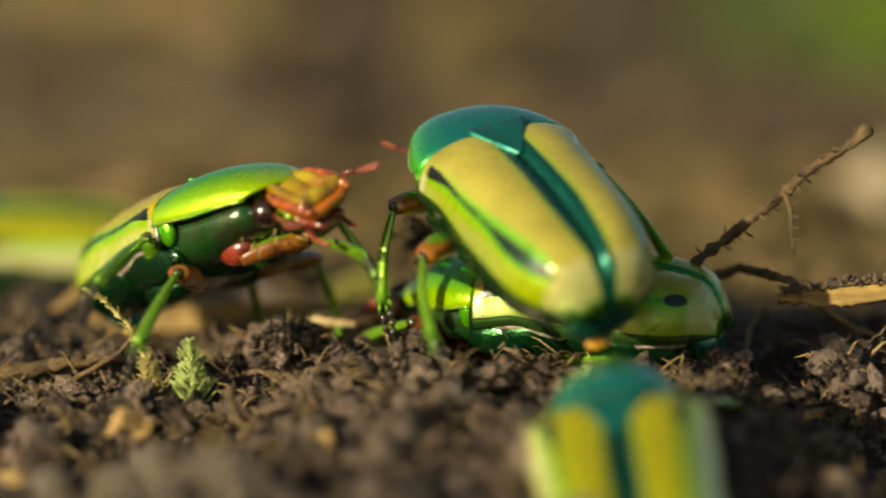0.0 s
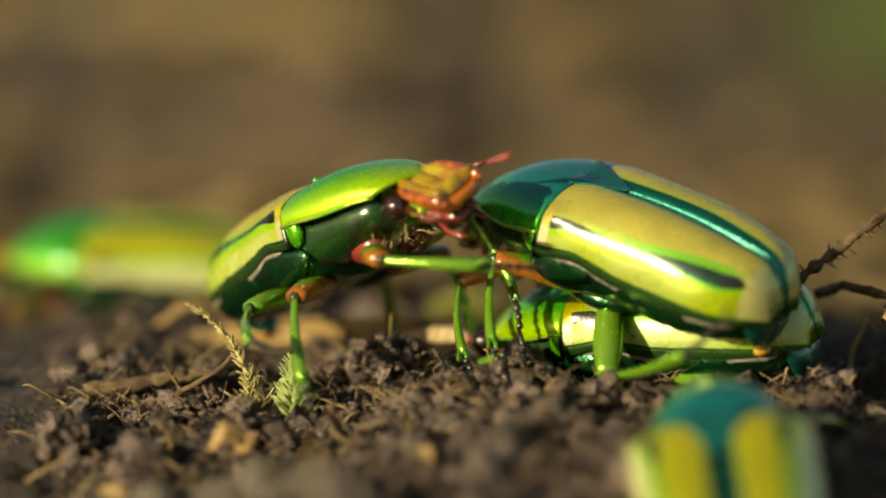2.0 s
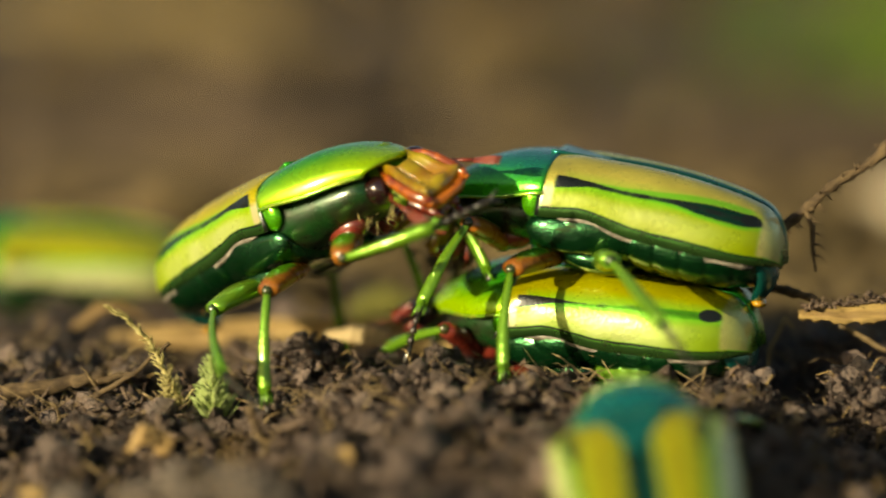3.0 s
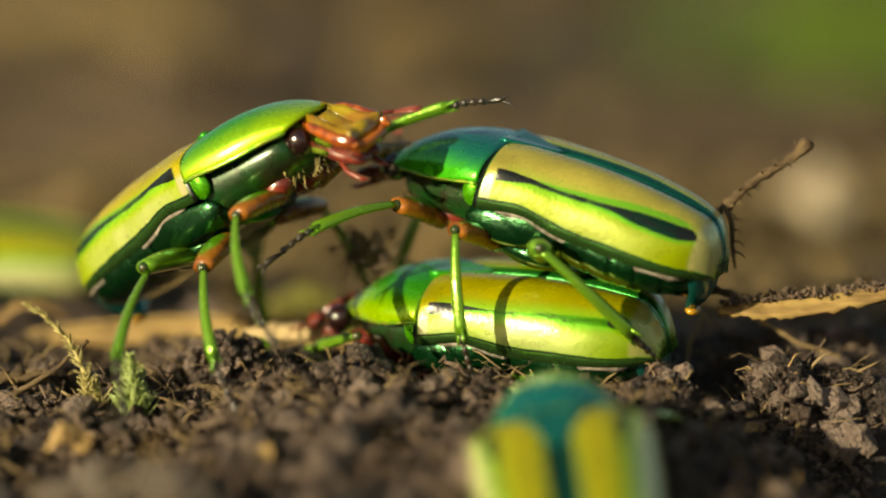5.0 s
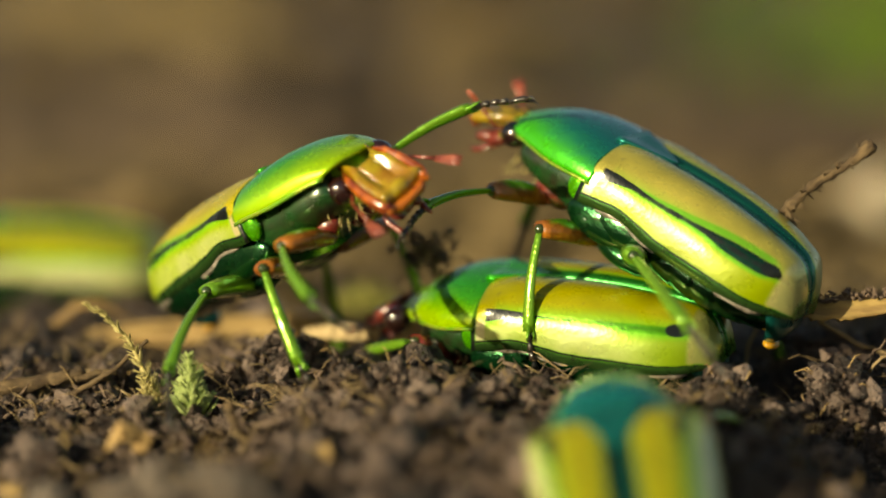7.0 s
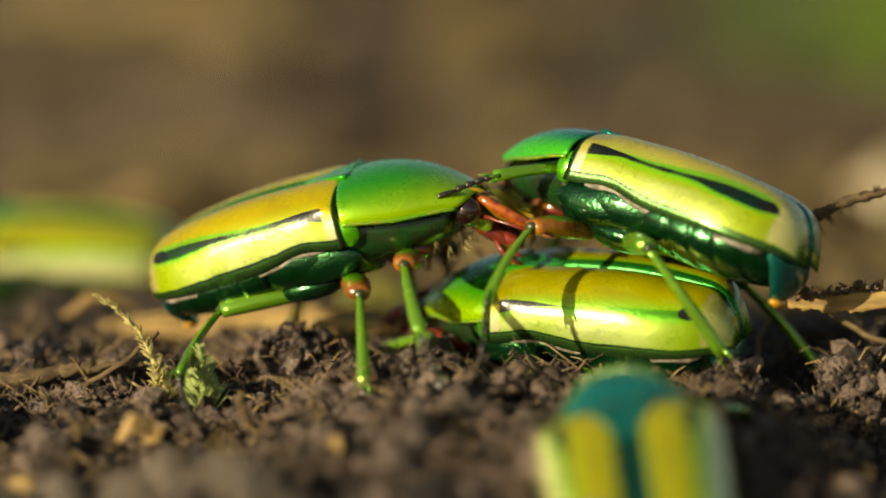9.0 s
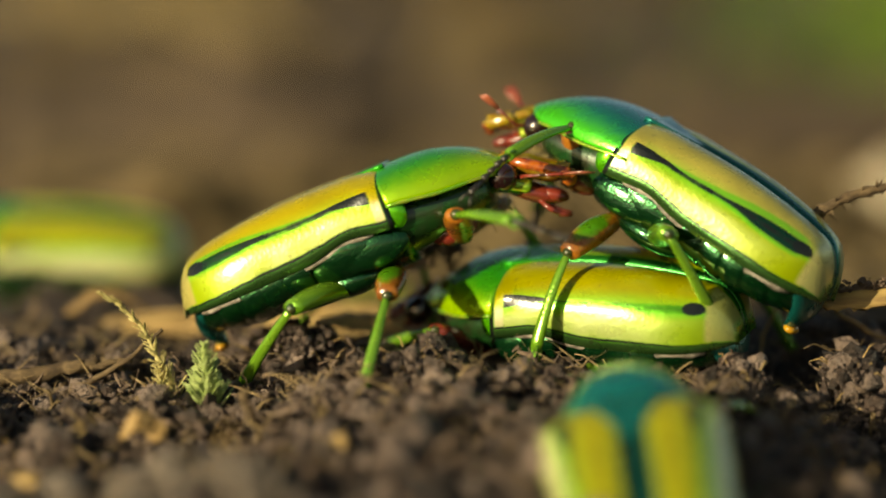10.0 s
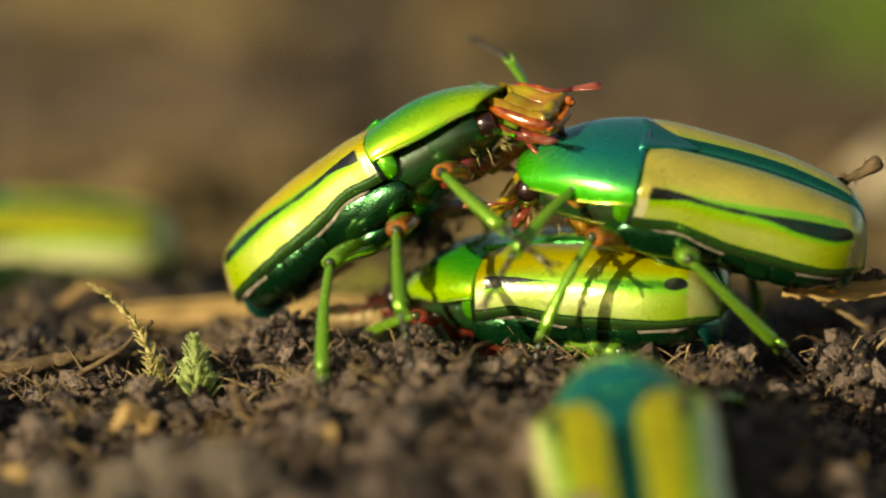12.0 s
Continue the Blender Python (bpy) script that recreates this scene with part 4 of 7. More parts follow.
def debris():
    """A tuft of dirty roots and crumbs hanging on a short stem."""
    rnd, pieces, spots = random.Random(83), [], []
    root = tagged(new("root_tuft"), "dirty brown tuft of rootlets and soil crumbs on a stem", "root tuft")
    root.matrix_basis = pose(-0.0009, 0.0046, 0.0088)
    for _ in range(70):
        p = Vector((rnd.gauss(0, 1.0), rnd.gauss(0, 0.7), rnd.gauss(0, 0.75)))
        d = Vector((rnd.gauss(0, 1), rnd.gauss(0, 1), rnd.gauss(0, 1))).normalized() * rnd.uniform(0.6, 1.7)
        pieces.append(tube([p, p + d * 0.5 + Vector((0, 0, 0.2)), p + d], [0.1, 0.09, 0.04], 5))
        spots.append((p.x, p.y, p.z, rnd.uniform(0.12, 0.38)))
    tagged(part("root_mat", mesh("root_mat", *joined(*pieces), M["humus"]), root), kind="stuff")
    v, f = heap(spots, LUMPS, 84)
    tagged(part("crumb_crust", mesh("crumb_crust", v.tolist(), f.tolist(), M["crumbs"]), root), kind="stuff")
    part("stem", mesh("stem", *tube([(0.3, 0.6, 0.2), (0.6, 2.6, -3.5), (0.3, 4.6, -9.5)], [0.22, 0.3, 0.36], 7), M["bark"]), root)


debris()


def moss_cushion():
    """A low olive moss cushion: a soil core bristling with short leaves."""
    rnd, pieces = random.Random(87), []
    root = tagged(new("moss_cushion"), "low olive green cushion of moss on the soil", "moss")
    root.matrix_basis = pose(-0.0067, 0.035, 0.0016)
    v, f = heap([(0, 0, 0, 1.7), (-1.6, 0.3, -0.2, 1.2), (1.7, 0.2, -0.3, 1.1)], BIG_LUMPS, 88)
    part("core", mesh("core", v.tolist(), f.tolist(), M["humus"]), root, "brown earthy core")
    for _ in range(650):
        q, h = rnd.uniform(0, 6.28), rnd.uniform(0.0, 1.0)
        d = Vector((math.cos(q) * math.sqrt(1 - h * h), math.sin(q) * math.sqrt(1 - h * h), h))
        p = Vector((d.x * 2.5, d.y * 1.5, d.z * 1.5))
        pieces.append(tube([p, p + d * 0.5, p + d * rnd.uniform(0.8, 1.3) + Vector((0, 0, 0.2))], [0.12, 0.15, 0.03], 4, 0.5))
    tagged(part("moss_fuzz", mesh("moss_fuzz", *joined(*pieces), M["olivemoss"]), root), kind="stuff")


moss_cushion()


def leaf_dirt():
    """Crumbs and short root bits caught on the torn leaf."""
    rnd, pieces, spots = random.Random(93), [], []
    for _ in range(260):
        x = rnd.uniform(24.6, 36.5)
        spots.append((x, rnd.gauss(-4.2, 0.5), 5.75 + 0.095 * (x - 26) + rnd.uniform(0.1, 0.75) * rnd.random(), rnd.uniform(0.06, 0.26)))
    pieces.append(heap(spots, LUMPS, 94))
    for _ in range(60):
        x = rnd.uniform(24.6, 36.5)
        p = Vector((x, rnd.gauss(-4.4, 0.4), 5.8 + 0.095 * (x - 26)))
        d = Vector((rnd.gauss(0, 1), rnd.gauss(0, 0.5), abs(rnd.gauss(0.2, 0.5)))) * 0.7
        pieces.append(tube([p, p + d * 0.5 + Vector((0, 0, 0.1)), p + d], [0.06, 0.06, 0.02], 4))
    v, f = joined(*[(list(map(tuple, a)), [tuple(int(k) for k in q) for q in b]) for a, b in pieces])
    stuff("leaf_dirt", v, f, M["humus"], "brown crumbs and root bits caught on the dry leaf", "soil", True)


leaf_dirt()


# the rough twig behind the fight, with a hanging rootlet
twig = tagged(new("twig"), "rough brown twig with a hanging rootlet, leaning over the soil", "twig")
twig.matrix_basis = pose(0.0186, -0.003, 0.0081)


def twig_mesh():
    pts, rad = [], []
    for i in range(60):
        k = i / 59
        pts.append((-3 + 18.4 * k, 0.4 * noise.noise((k * 6, 1, 1)), 0.35 * noise.noise((k * 5, 3, 2)) + 0.3 * k * (1 - k)))
        rad.append((0.40 - 0.06 * k) * (1 + 0.7 * noise.noise((k * 26, 8, 1))) * (1 + 0.7 * math.exp(-((k - 0.97) / 0.03) ** 2)))
    pieces = [tube(pts, rad, 9)]
    rnd = random.Random(5)
    for _ in range(90):
        i = rnd.randrange(10, 59)
        p, d = Vector(pts[i]), Vector((rnd.uniform(-0.4, 0.6), rnd.gauss(0, 1), rnd.gauss(-0.4, 1))).normalized()
        l = rnd.uniform(0.3, 1.1)
        pieces.append(tube([p, p + d * l * 0.7, p + d * l + Vector((0.1, 0, -0.1))], [0.12, 0.07, 0.03], 5))
    return joined(*pieces)


part("twig_stem", mesh("twig_stem", *twig_mesh(), M["bark"]), twig)
rootlet = joined(tube([(7.6, 0, 0.2), (7.2, 0, -1.2), (6.2, 0.1, -2.6), (5.4, 0, -4.0)], [0.2, 0.22, 0.16, 0.07], 7), *[tube([(7.3 - 0.4 * k, 0, -0.8 - 0.7 * k), (7.6 - 0.4 * k, -0.2, -1.0 - 0.8 * k), (7.9 - 0.5 * k, -0.2, -1.5 - 0.8 * k)], [0.09, 0.07, 0.03], 5) for k in range(4)])
part("rootlet", mesh("rootlet", *rootlet, M["bark"]), twig)


def sprig(name, path, leaf, n, r, label, material, seed, spread=1.0):
    """A moss shoot: a stem set all round with small pointed leaves."""
    rnd = random.Random(seed)
    path = [Vector(p) for p in path]
    root = tagged(new(name), label, "moss")
    root.matrix_basis = pose(*(path[0] * MM))
    pts = []
    for a, b2 in zip(path, path[1:]):
        pts += [a.lerp(b2, k / 8) - path[0] for k in range(8)]
    pts.append(path[-1] - path[0])
    part("stem", mesh("stem", *tube(pts, [r * (1 - 0.5 * i / len(pts)) for i in range(len(pts))], 7), material), root)
    pieces = []
    for i in range(n):
        k = (i + 0.5) / n
        q = pts[min(int(k * (len(pts) - 1)), len(pts) - 2)]
        d = (pts[min(int(k * (len(pts) - 1)) + 1, len(pts) - 1)] - q).normalized()
        out = Vector((rnd.gauss(0, 1), rnd.gauss(0, 0.8), rnd.gauss(0, 0.5)))
        out = (out - d * out.dot(d)).normalized()
        l = leaf * (1.2 - 0.9 * k) * rnd.uniform(0.7, 1.2)
        side = d.cross(out).normalized()
        rows = []
        for m in range(5):
            u = m / 4
            w = l * 0.17 * math.sin(math.pi * min(u * 0.85 + 0.15, 1)) + 0.01
            c = q + out * l * u + d * l * (spread * u + 0.15 * u * u)
            rows += [c - side * w, c + d * 0.06 * l, c + side * w]
        v2, f2, _ = thick([tuple(p) for p in rows], 5, 3, 0.05)
        pieces.append((v2, f2))
    part("leaves", mesh("leaves", *joined(*pieces), material), root)
    return root


sprig("moss_sprig", [(-17.7, -9.0, -2.3), (-17.8, -9.0, 0.1), (-17.9, -9.0, 2.6)], 1.3, 150, 0.17, "pale green feathery moss shoot in the soil", M["moss"], 3)
sprig("moss_sprig", [(-17.0, -8.6, -2.4), (-17.1, -8.6, -0.9), (-17.3, -8.6, 0.3)], 1.1, 50, 0.13, "pale green feathery moss shoot in the soil", M["moss"], 5)
sprig("moss_sprig", [(-19.9, -8.0, -1.9), (-20.0, -8.0, -0.6), (-21.1, -8.0, 1.2), (-22.3, -8.0, 3.6), (-23.9, -8.0, 5.2), (-25.4, -8.0, 6.2)], 0.75, 130, 0.18, "dry yellowish moss shoot bent to one side", M["drymoss"], 7)
sprig("moss_sprig", [(-20.5, -8.3, -1.7), (-21.0, -8.3, -0.2), (-21.1, -8.3, 1.1)], 0.8, 50, 0.2, "dry yellowish moss shoot bent to one side", M["drymoss"], 9)


def fibres():
    rnd, pieces = random.Random(21), []
    for _ in range(1300):
        y = rnd.gauss(-6, 11)
        x = rnd.uniform(-35, 35)
        z = soil_height(x, y) + 0.3
        p, q = Vector((x, y, z)), rnd.uniform(0, 6.28)
        l = rnd.uniform(0.8, 3.4)
        d = Vector((math.cos(q), math.sin(q) * 0.6, rnd.uniform(-0.05, 0.75))).normalized() * l
        bend = Vector((rnd.uniform(-0.3, 0.3), rnd.uniform(-0.3, 0.3), rnd.uniform(-0.1, 0.35))) * l
        r = rnd.choice((0.02, 0.03, 0.03, 0.03, 0.04, 0.04, 0.05, 0.06, 0.08, 0.13))
        pieces.append(tube([p, p + d * 0.35 + bend * 0.6, p + d * 0.7 + bend, p + d + bend * 0.6], [r, r, r * 0.8, r * 0.4], 5))
    v, f = joined(*pieces)
    stuff("plant_fibres", v, f, M["strawbits"], "fine dry roots and straw bits in the soil", "plant litter")


fibres()


def humus():
    """Crumbling brown strands and shreds that mat the soil."""
    rnd, pieces = random.Random(71), []
    for _ in range(1500):
        y = rnd.uniform(-44, 6)
        x = rnd.uniform(-34, 34) * (y + 180) / 180
        z, q = soil_height(x, y), rnd.uniform(0, 6.28)
        l, r = rnd.uniform(0.9, 3.6), rnd.choice((0.08, 0.1, 0.13, 0.17, 0.22, 0.3))
        p = Vector((x, y, z + rnd.uniform(0, 0.5)))
        d = Vector((math.cos(q), 0.7 * math.sin(q), rnd.gauss(0.15, 0.4))).normalized() * l
        pts = [p + d * k / 5 + Vector((rnd.gauss(0, 1), rnd.gauss(0, 1), rnd.gauss(0.3, 0.8))) * 0.11 * l for k in range(6)]
        pieces.append(tube(pts, [r * rnd.uniform(0.5, 1.3) for _ in range(5)] + [r * 0.3], 5, 0.7))
    v, f = joined(*pieces)
    stuff("humus_strands", v, f, M["humus"], "brown crumbling plant shreds matted into the soil", "plant litter")


humus()


def shreds():
    """Short pale hairs and flakes that make the damp soil bristle."""
    rnd, pieces = random.Random(75), []
    for _ in range(7000):
        y = rnd.uniform(-22, 5)
        x = rnd.uniform(-33, 33)
        if noise.noise((x * 0.2, y * 0.2, 3.1)) < rnd.uniform(-0.5, 0.3):
            continue
        p = Vector((x, y, soil_height(x, y) + rnd.uniform(0.0, 0.45)))
        l, r = rnd.uniform(0.25, 1.1), rnd.uniform(0.02, 0.07)
        d = Vector((rnd.gauss(0, 1), rnd.gauss(0, 0.7), rnd.gauss(0.4, 0.8))).normalized() * l
        pieces.append(tube([p, p + d * 0.5 + Vector((rnd.gauss(0, 1), rnd.gauss(0, 1), rnd.gauss(0, 1))) * 0.15 * l, p + d], [r, r * 1.2, r * 0.4], 4, 0.6))
    v, f = joined(*pieces)
    stuff("soil_shreds", v, f, M["shreds"], "short pale root hairs and flakes bristling from the soil", "plant litter")


shreds()


# ---- behind: leaf litter, rotten wood, stones and grass ----
def dead_leaf(l, w, seed):
    """One curled dead leaf, centred, in millimetres."""
    verts = []
    for i in range(9):
        k = i / 8 * 2 - 1
        half = w / 2 * (1 - abs(k) ** 2.2) ** 0.8 + 0.02 * w
        for j in range(5):
            q = j / 2 - 1
            verts.append((k * l / 2, q * half, 0.22 * w * q * q + 0.2 * l * noise.noise((k * 1.2, q * 0.6, seed * 1.7)) - 0.1 * l * k * k))
    v, f, _ = thick(verts, 9, 5, 0.5)
    return np.array(v), f


def litter():
    rnd = random.Random(31)
    shapes = [dead_leaf(1 * 40, rnd.uniform(14, 24), k) for k in range(8)]
    vs, fs, n = [], [], 0
    for k in range(2900):
        if k < 1500:
            y = 95 + 2300 * rnd.random() ** 1.7
            x = rnd.uniform(-0.30, 0.30) * (y + 180)
        else:
            x, y = rnd.gauss(0, 1300), rnd.gauss(400, 1300)
            if math.hypot(x, y + 60) < 330 or (y > 95 and abs(x) < 0.3 * (y + 180)):
                continue
        if k % 4 == 0:
            x, y = rnd.uniform(-50, 50), rnd.uniform(34, 180)
        v, f = shapes[rnd.randrange(8)]
        s = rnd.uniform(0.25, 0.75) * (0.5 + min(y, 900) / 600) * (0.5 if y < 121 else 1)
        m = np.array(Euler((rnd.gauss(0.25, 0.35), rnd.gauss(0, 0.35), rnd.uniform(0, 6.28))).to_matrix())
        vs.append(v * s @ m.T + (x, y, base_height(x, y) + 22 * smooth(120, 700, math.hypot(x, y)) * noise.noise((x * 0.006, y * 0.006, 3.3)) + rnd.uniform(0, 5) * s))
        fs += [tuple(i + n for i in p) for p in f]
        n += len(v)
    stuff("leaf_litter", np.concatenate(vs), fs, M["litter"], "brown dead leaves scattered over the ground", "leaf litter")


litter()


def log(x, y, z, length, r, turn, seed, label="dark rotten branch lying in the leaf litter", material="log"):
    pts = [(length * (k / 20 - 0.5), r * 0.5 * noise.noise((k * 0.3, seed, 1)), r * 0.4 * noise.noise((k * 0.3, seed, 7))) for k in range(21)]
    rad = [r * (1 + 0.25 * noise.noise((k * 0.5, seed, 3))) * (0.75 if k in (0, 20) else 1) for k in range(21)]
    root = tagged(new("rotten_branch"), label, "branch", "rotten branches")
    root.matrix_basis = pose(x * MM, y * MM, z * MM, 0, 0, turn)
    part("wood", mesh("wood", *tube(pts, rad, 14), M[material]), root)
    for k in (0, 20):
        p = Vector(pts[k])
        spikes = [tube([p, p + Vector(((k - 10) * r * 0.05, r * 0.4 * math.cos(q), r * 0.4 * math.sin(q)))], [r * 0.3, r * 0.06], 6) for q in (0.3, 1.6, 2.9, 4.4, 5.4)]
        part("broken_end", mesh("broken_end", *joined(*spikes), M[material]), root, "splintered broken end")
    return root


log(-150, 720, 48, 170, 15, -4, 15, "pale dry branch lying on the leaf litter", "drywood")
log(-98, 420, 15, 110, 15, 6, 2)
log(-44, 470, 18, 62, 13, 8, 21)
log(-52, 330, 6, 90, 10, -8, 8)
log(84, 420, 9, 190, 13, 4, 6)
log(55, 300, 9, 70, 7, 16, 9)
log(112, 470, 12, 120, 13, -5, 12)
v, f = heap([(0, 0, 0, 6.0)], BIG_LUMPS, 91)
stone = tagged(new("pale_stone", mesh("pale_stone", v.tolist(), f.tolist(), M["palestone"])), "rounded pale cream stone on the ground", "stone")
stone.matrix_basis = pose(0.0588, 0.15, 0.0062)


def grass():
    rnd, pieces = random.Random(61), []
    for k in range(430):
        y = rnd.uniform(590, 800) if k < 330 else rnd.uniform(470, 560)
        x = (y + 180) * ((0.02 + 0.26 * rnd.random() ** 0.3) if k < 330 else rnd.uniform(0.175, 0.28))
        z = base_height(x, y)
        l, q = rnd.uniform(14, 34), rnd.uniform(0, 6.28)
        tip = Vector((math.cos(q) * l * 0.4, math.sin(q) * l * 0.4, l))
        p = Vector((x, y, z - 3))
        pieces.append(tube([p, p + Vector((tip.x * 0.2, tip.y * 0.2, l * 0.45)), p + Vector((tip.x * 0.6, tip.y * 0.6, l * 0.85)), p + tip], [1.0, 1.2, 0.9, 0.15], 5, 0.3))
    v, f = joined(*pieces)
    stuff("grass", v, f, M["grass"], "tall green grass on the far bank", "grass")


grass()


def motions():
    walk(left_fighter, [
        (0, pose(-0.01568, -0.00271, 0.01068, 7.2, -15.5, -51.5)),
        (0.5, pose(-0.01448, -0.00297, 0.01190, 14.7, -18.7, -53.6)),
        (1, pose(-0.01441, -0.00243, 0.01315, 7.6, -20.8, -49.0)),
        (1.5, pose(-0.01218, -0.00237, 0.01293, 1.4, -13.7, -64.9)),
        (2, pose(-0.01386, -0.00291, 0.01199, 10.3, -17.1, -52.8)),
        (2.5, pose(-0.01263, -0.00289, 0.01078, 1.8, -13.0, -43.1)),
        (3, pose(-0.01023, -0.00276, 0.01320, 9.5, -19.2, -44.1)),
        (3.5, pose(-0.01018, -0.00270, 0.01295, 5.4, -17.6, -43.0)),
        (5.5, pose(-0.01013, -0.00218, 0.01587, 19.9, -26.0, -41.7)),
        (6, pose(-0.00780, -0.00276, 0.01221, 28.4, -17.7, -43.9)),
        (6.5, pose(-0.00806, -0.00253, 0.01387, 27.6, -22.7, -43.4)),
        (7, pose(-0.01017, -0.00267, 0.01299, 18.4, -19.6, -49.2)),
        (9, pose(-0.00633, -0.00200, 0.01164, 13.0, -13.6, -17.7)),
        (9.5, pose(-0.00490, -0.00207, 0.01146, 6.7, -18.1, -13.2)),
        (10, pose(-0.00412, -0.00199, 0.01183, 2.7, -20.2, -5.8)),
        (10.5, pose(-0.00305, -0.00317, 0.01164, 4.4, -25.6, -6.5)),
        (11, pose(-0.00284, -0.00308, 0.01209, 2.9, -29.5, -4.4)),
        (11.5, pose(-0.00128, -0.00167, 0.01388, 9.1, -25.7, -22.4)),
        (12, pose(-0.00257, -0.00132, 0.01476, 5.0, -31.6, -24.0)),
    ])
    walk(left_fighter_parts["head"], [
        (0, pose(0.00715, -0.00039, 0.00059, 24.6, 28.7, 4.2)),
        (0.5, pose(0.00717, -0.00069, 0.00087, 24.0, 29.5, 3.4)),
        (1, pose(0.00708, -0.00151, 0.00110, 23.9, 34.1, -5.7)),
        (1.5, pose(0.00709, -0.00091, 0.00053, 24.1, 29.1, 11.0)),
        (2, pose(0.00714, -0.00010, 0.00052, 24.5, 28.9, 9.3)),
        (2.5, pose(0.00712, -0.00009, 0.00042, 25.0, 49.5, -0.8)),
        (3, pose(0.00713, 0.00003, 0.00047, 24.9, 43.5, 3.5)),
        (3.5, pose(0.00709, 0.00033, 0.00033, 24.9, 56.8, 6.1)),
        (5.5, pose(0.00712, -0.00048, 0.00048, 10.0, 37.0, -3.4)),
        (6, pose(0.00713, -0.00075, 0.00065, 24.7, 32.0, -1.5)),
        (6.5, pose(0.00718, -0.00084, 0.00100, 24.5, 31.8, -2.8)),
        (7, pose(0.00720, -0.00064, 0.00099, 24.1, 49.9, -0.5)),
        (9, pose(0.00689, 0.00052, -0.00033, 0.9, 46.8, 12.1)),
        (9.5, pose(0.00720, 0.00035, 0.00085, -0.6, 53.6, 6.7)),
        (10, pose(0.00713, 0.00009, 0.00045, -0.0, 33.6, 1.9)),
        (10.5, pose(0.00721, -0.00016, 0.00087, 0.2, 21.9, -3.1)),
        (11, pose(0.00712, -0.00040, 0.00044, 0.2, 37.6, -7.6)),
        (11.5, pose(0.00677, -0.00047, -0.00065, 4.5, 21.6, -7.6)),
        (12, pose(0.00712, -0.00022, 0.00045, 25.0, 48.6, -1.5)),
    ])
    for ob in left_fighter_parts["front"]:
        walk(ob, [
            (0, pose(0.00010, 0.00001, -0.00001, 0.0, -2.8, -3.2)),
            (0.5, pose(0.00018, 0.00000, -0.00001, 0.0, -5.1, -5.6)),
            (1, pose(0.00024, -0.00001, -0.00001, 0.0, -7.0, -12.4)),
            (1.5, pose(0.00008, 0.00002, -0.00001, 0.0, -2.3, -7.5)),
            (2, pose(0.00008, 0.00000, -0.00001, 0.0, -2.3, -0.9)),
            (2.5, pose(0.00005, 0.00000, -0.00000, 0.0, -1.4, -0.8)),
            (3, pose(0.00006, -0.00000, -0.00001, 0.0, -1.8, 0.3)),
            (3.5, pose(0.00002, -0.00001, -0.00000, 0.0, -0.7, 2.7)),
            (5.5, pose(0.00007, 0.00001, -0.00001, 0.0, -1.9, -4.0)),
            (6, pose(0.00012, 0.00001, -0.00001, 0.0, -3.3, -6.2)),
            (6.5, pose(0.00022, -0.00000, -0.00001, 0.0, -6.2, -6.8)),
            (7, pose(0.00021, -0.00000, -0.00001, 0.0, -6.1, -5.2)),
            (9, pose(-0.00017, -0.00003, 0.00002, 0.0, 4.9, 4.5)),
            (9.5, pose(0.00017, -0.00000, -0.00001, 0.0, -5.0, 2.9)),
            (10, pose(0.00006, -0.00000, -0.00000, 0.0, -1.6, 0.8)),
            (10.5, pose(0.00018, 0.00000, -0.00001, 0.0, -5.1, -1.3)),
            (11, pose(0.00006, 0.00001, -0.00000, 0.0, -1.6, -3.3)),
            (11.5, pose(-0.00026, 0.00003, 0.00004, 0.0, 7.6, -4.1)),
            (12, pose(0.00006, 0.00000, -0.00000, 0.0, -1.6, -1.8)),
        ])
    walk(left_fighter_parts["femur_LF"], [
        (0, pose(0.00399, 0.00199, -0.00343, 9.0, -18.5, 92.5)),
        (0.5, pose(0.00428, 0.00181, -0.00328, 8.6, -7.8, 92.6)),
        (1, pose(0.00463, 0.00128, -0.00314, 8.6, -8.1, 86.7)),
        (1.5, pose(0.00408, 0.00171, -0.00346, 8.4, -22.1, 110.5)),
        (2, pose(0.00385, 0.00215, -0.00346, 8.9, -16.7, 90.1)),
        (2.5, pose(0.00376, 0.00215, -0.00352, 9.8, -29.5, 85.8)),
        (3, pose(0.00376, 0.00222, -0.00349, 8.9, -17.0, 80.8)),
        (3.5, pose(0.00356, 0.00236, -0.00356, 12.3, -46.4, 71.9)),
        (5.5, pose(0.00393, 0.00194, -0.00348, 7.9, -10.7, 63.7)),
        (6, pose(0.00413, 0.00179, -0.00339, 10.2, -36.4, 101.0)),
        (6.5, pose(0.00442, 0.00171, -0.00320, 10.3, -38.3, 102.3)),
        (7, pose(0.00436, 0.00183, -0.00321, 12.3, -45.9, 84.4)),
        (9, pose(0.00293, 0.00242, -0.00387, 6.3, -10.3, 45.5)),
        (9.5, pose(0.00396, 0.00239, -0.00328, 6.7, -5.8, 50.1)),
        (10, pose(0.00373, 0.00225, -0.00350, 6.9, -10.0, 51.2)),
        (10.5, pose(0.00414, 0.00211, -0.00327, 8.0, -10.1, 65.4)),
        (11, pose(0.00388, 0.00199, -0.00350, 7.5, 1.1, 60.9)),
        (11.5, pose(0.00298, 0.00201, -0.00400, 6.3, -12.6, 44.4)),
        (12, pose(0.00383, 0.00208, -0.00350, 1.0, -2.3, 6.8)),
    ])
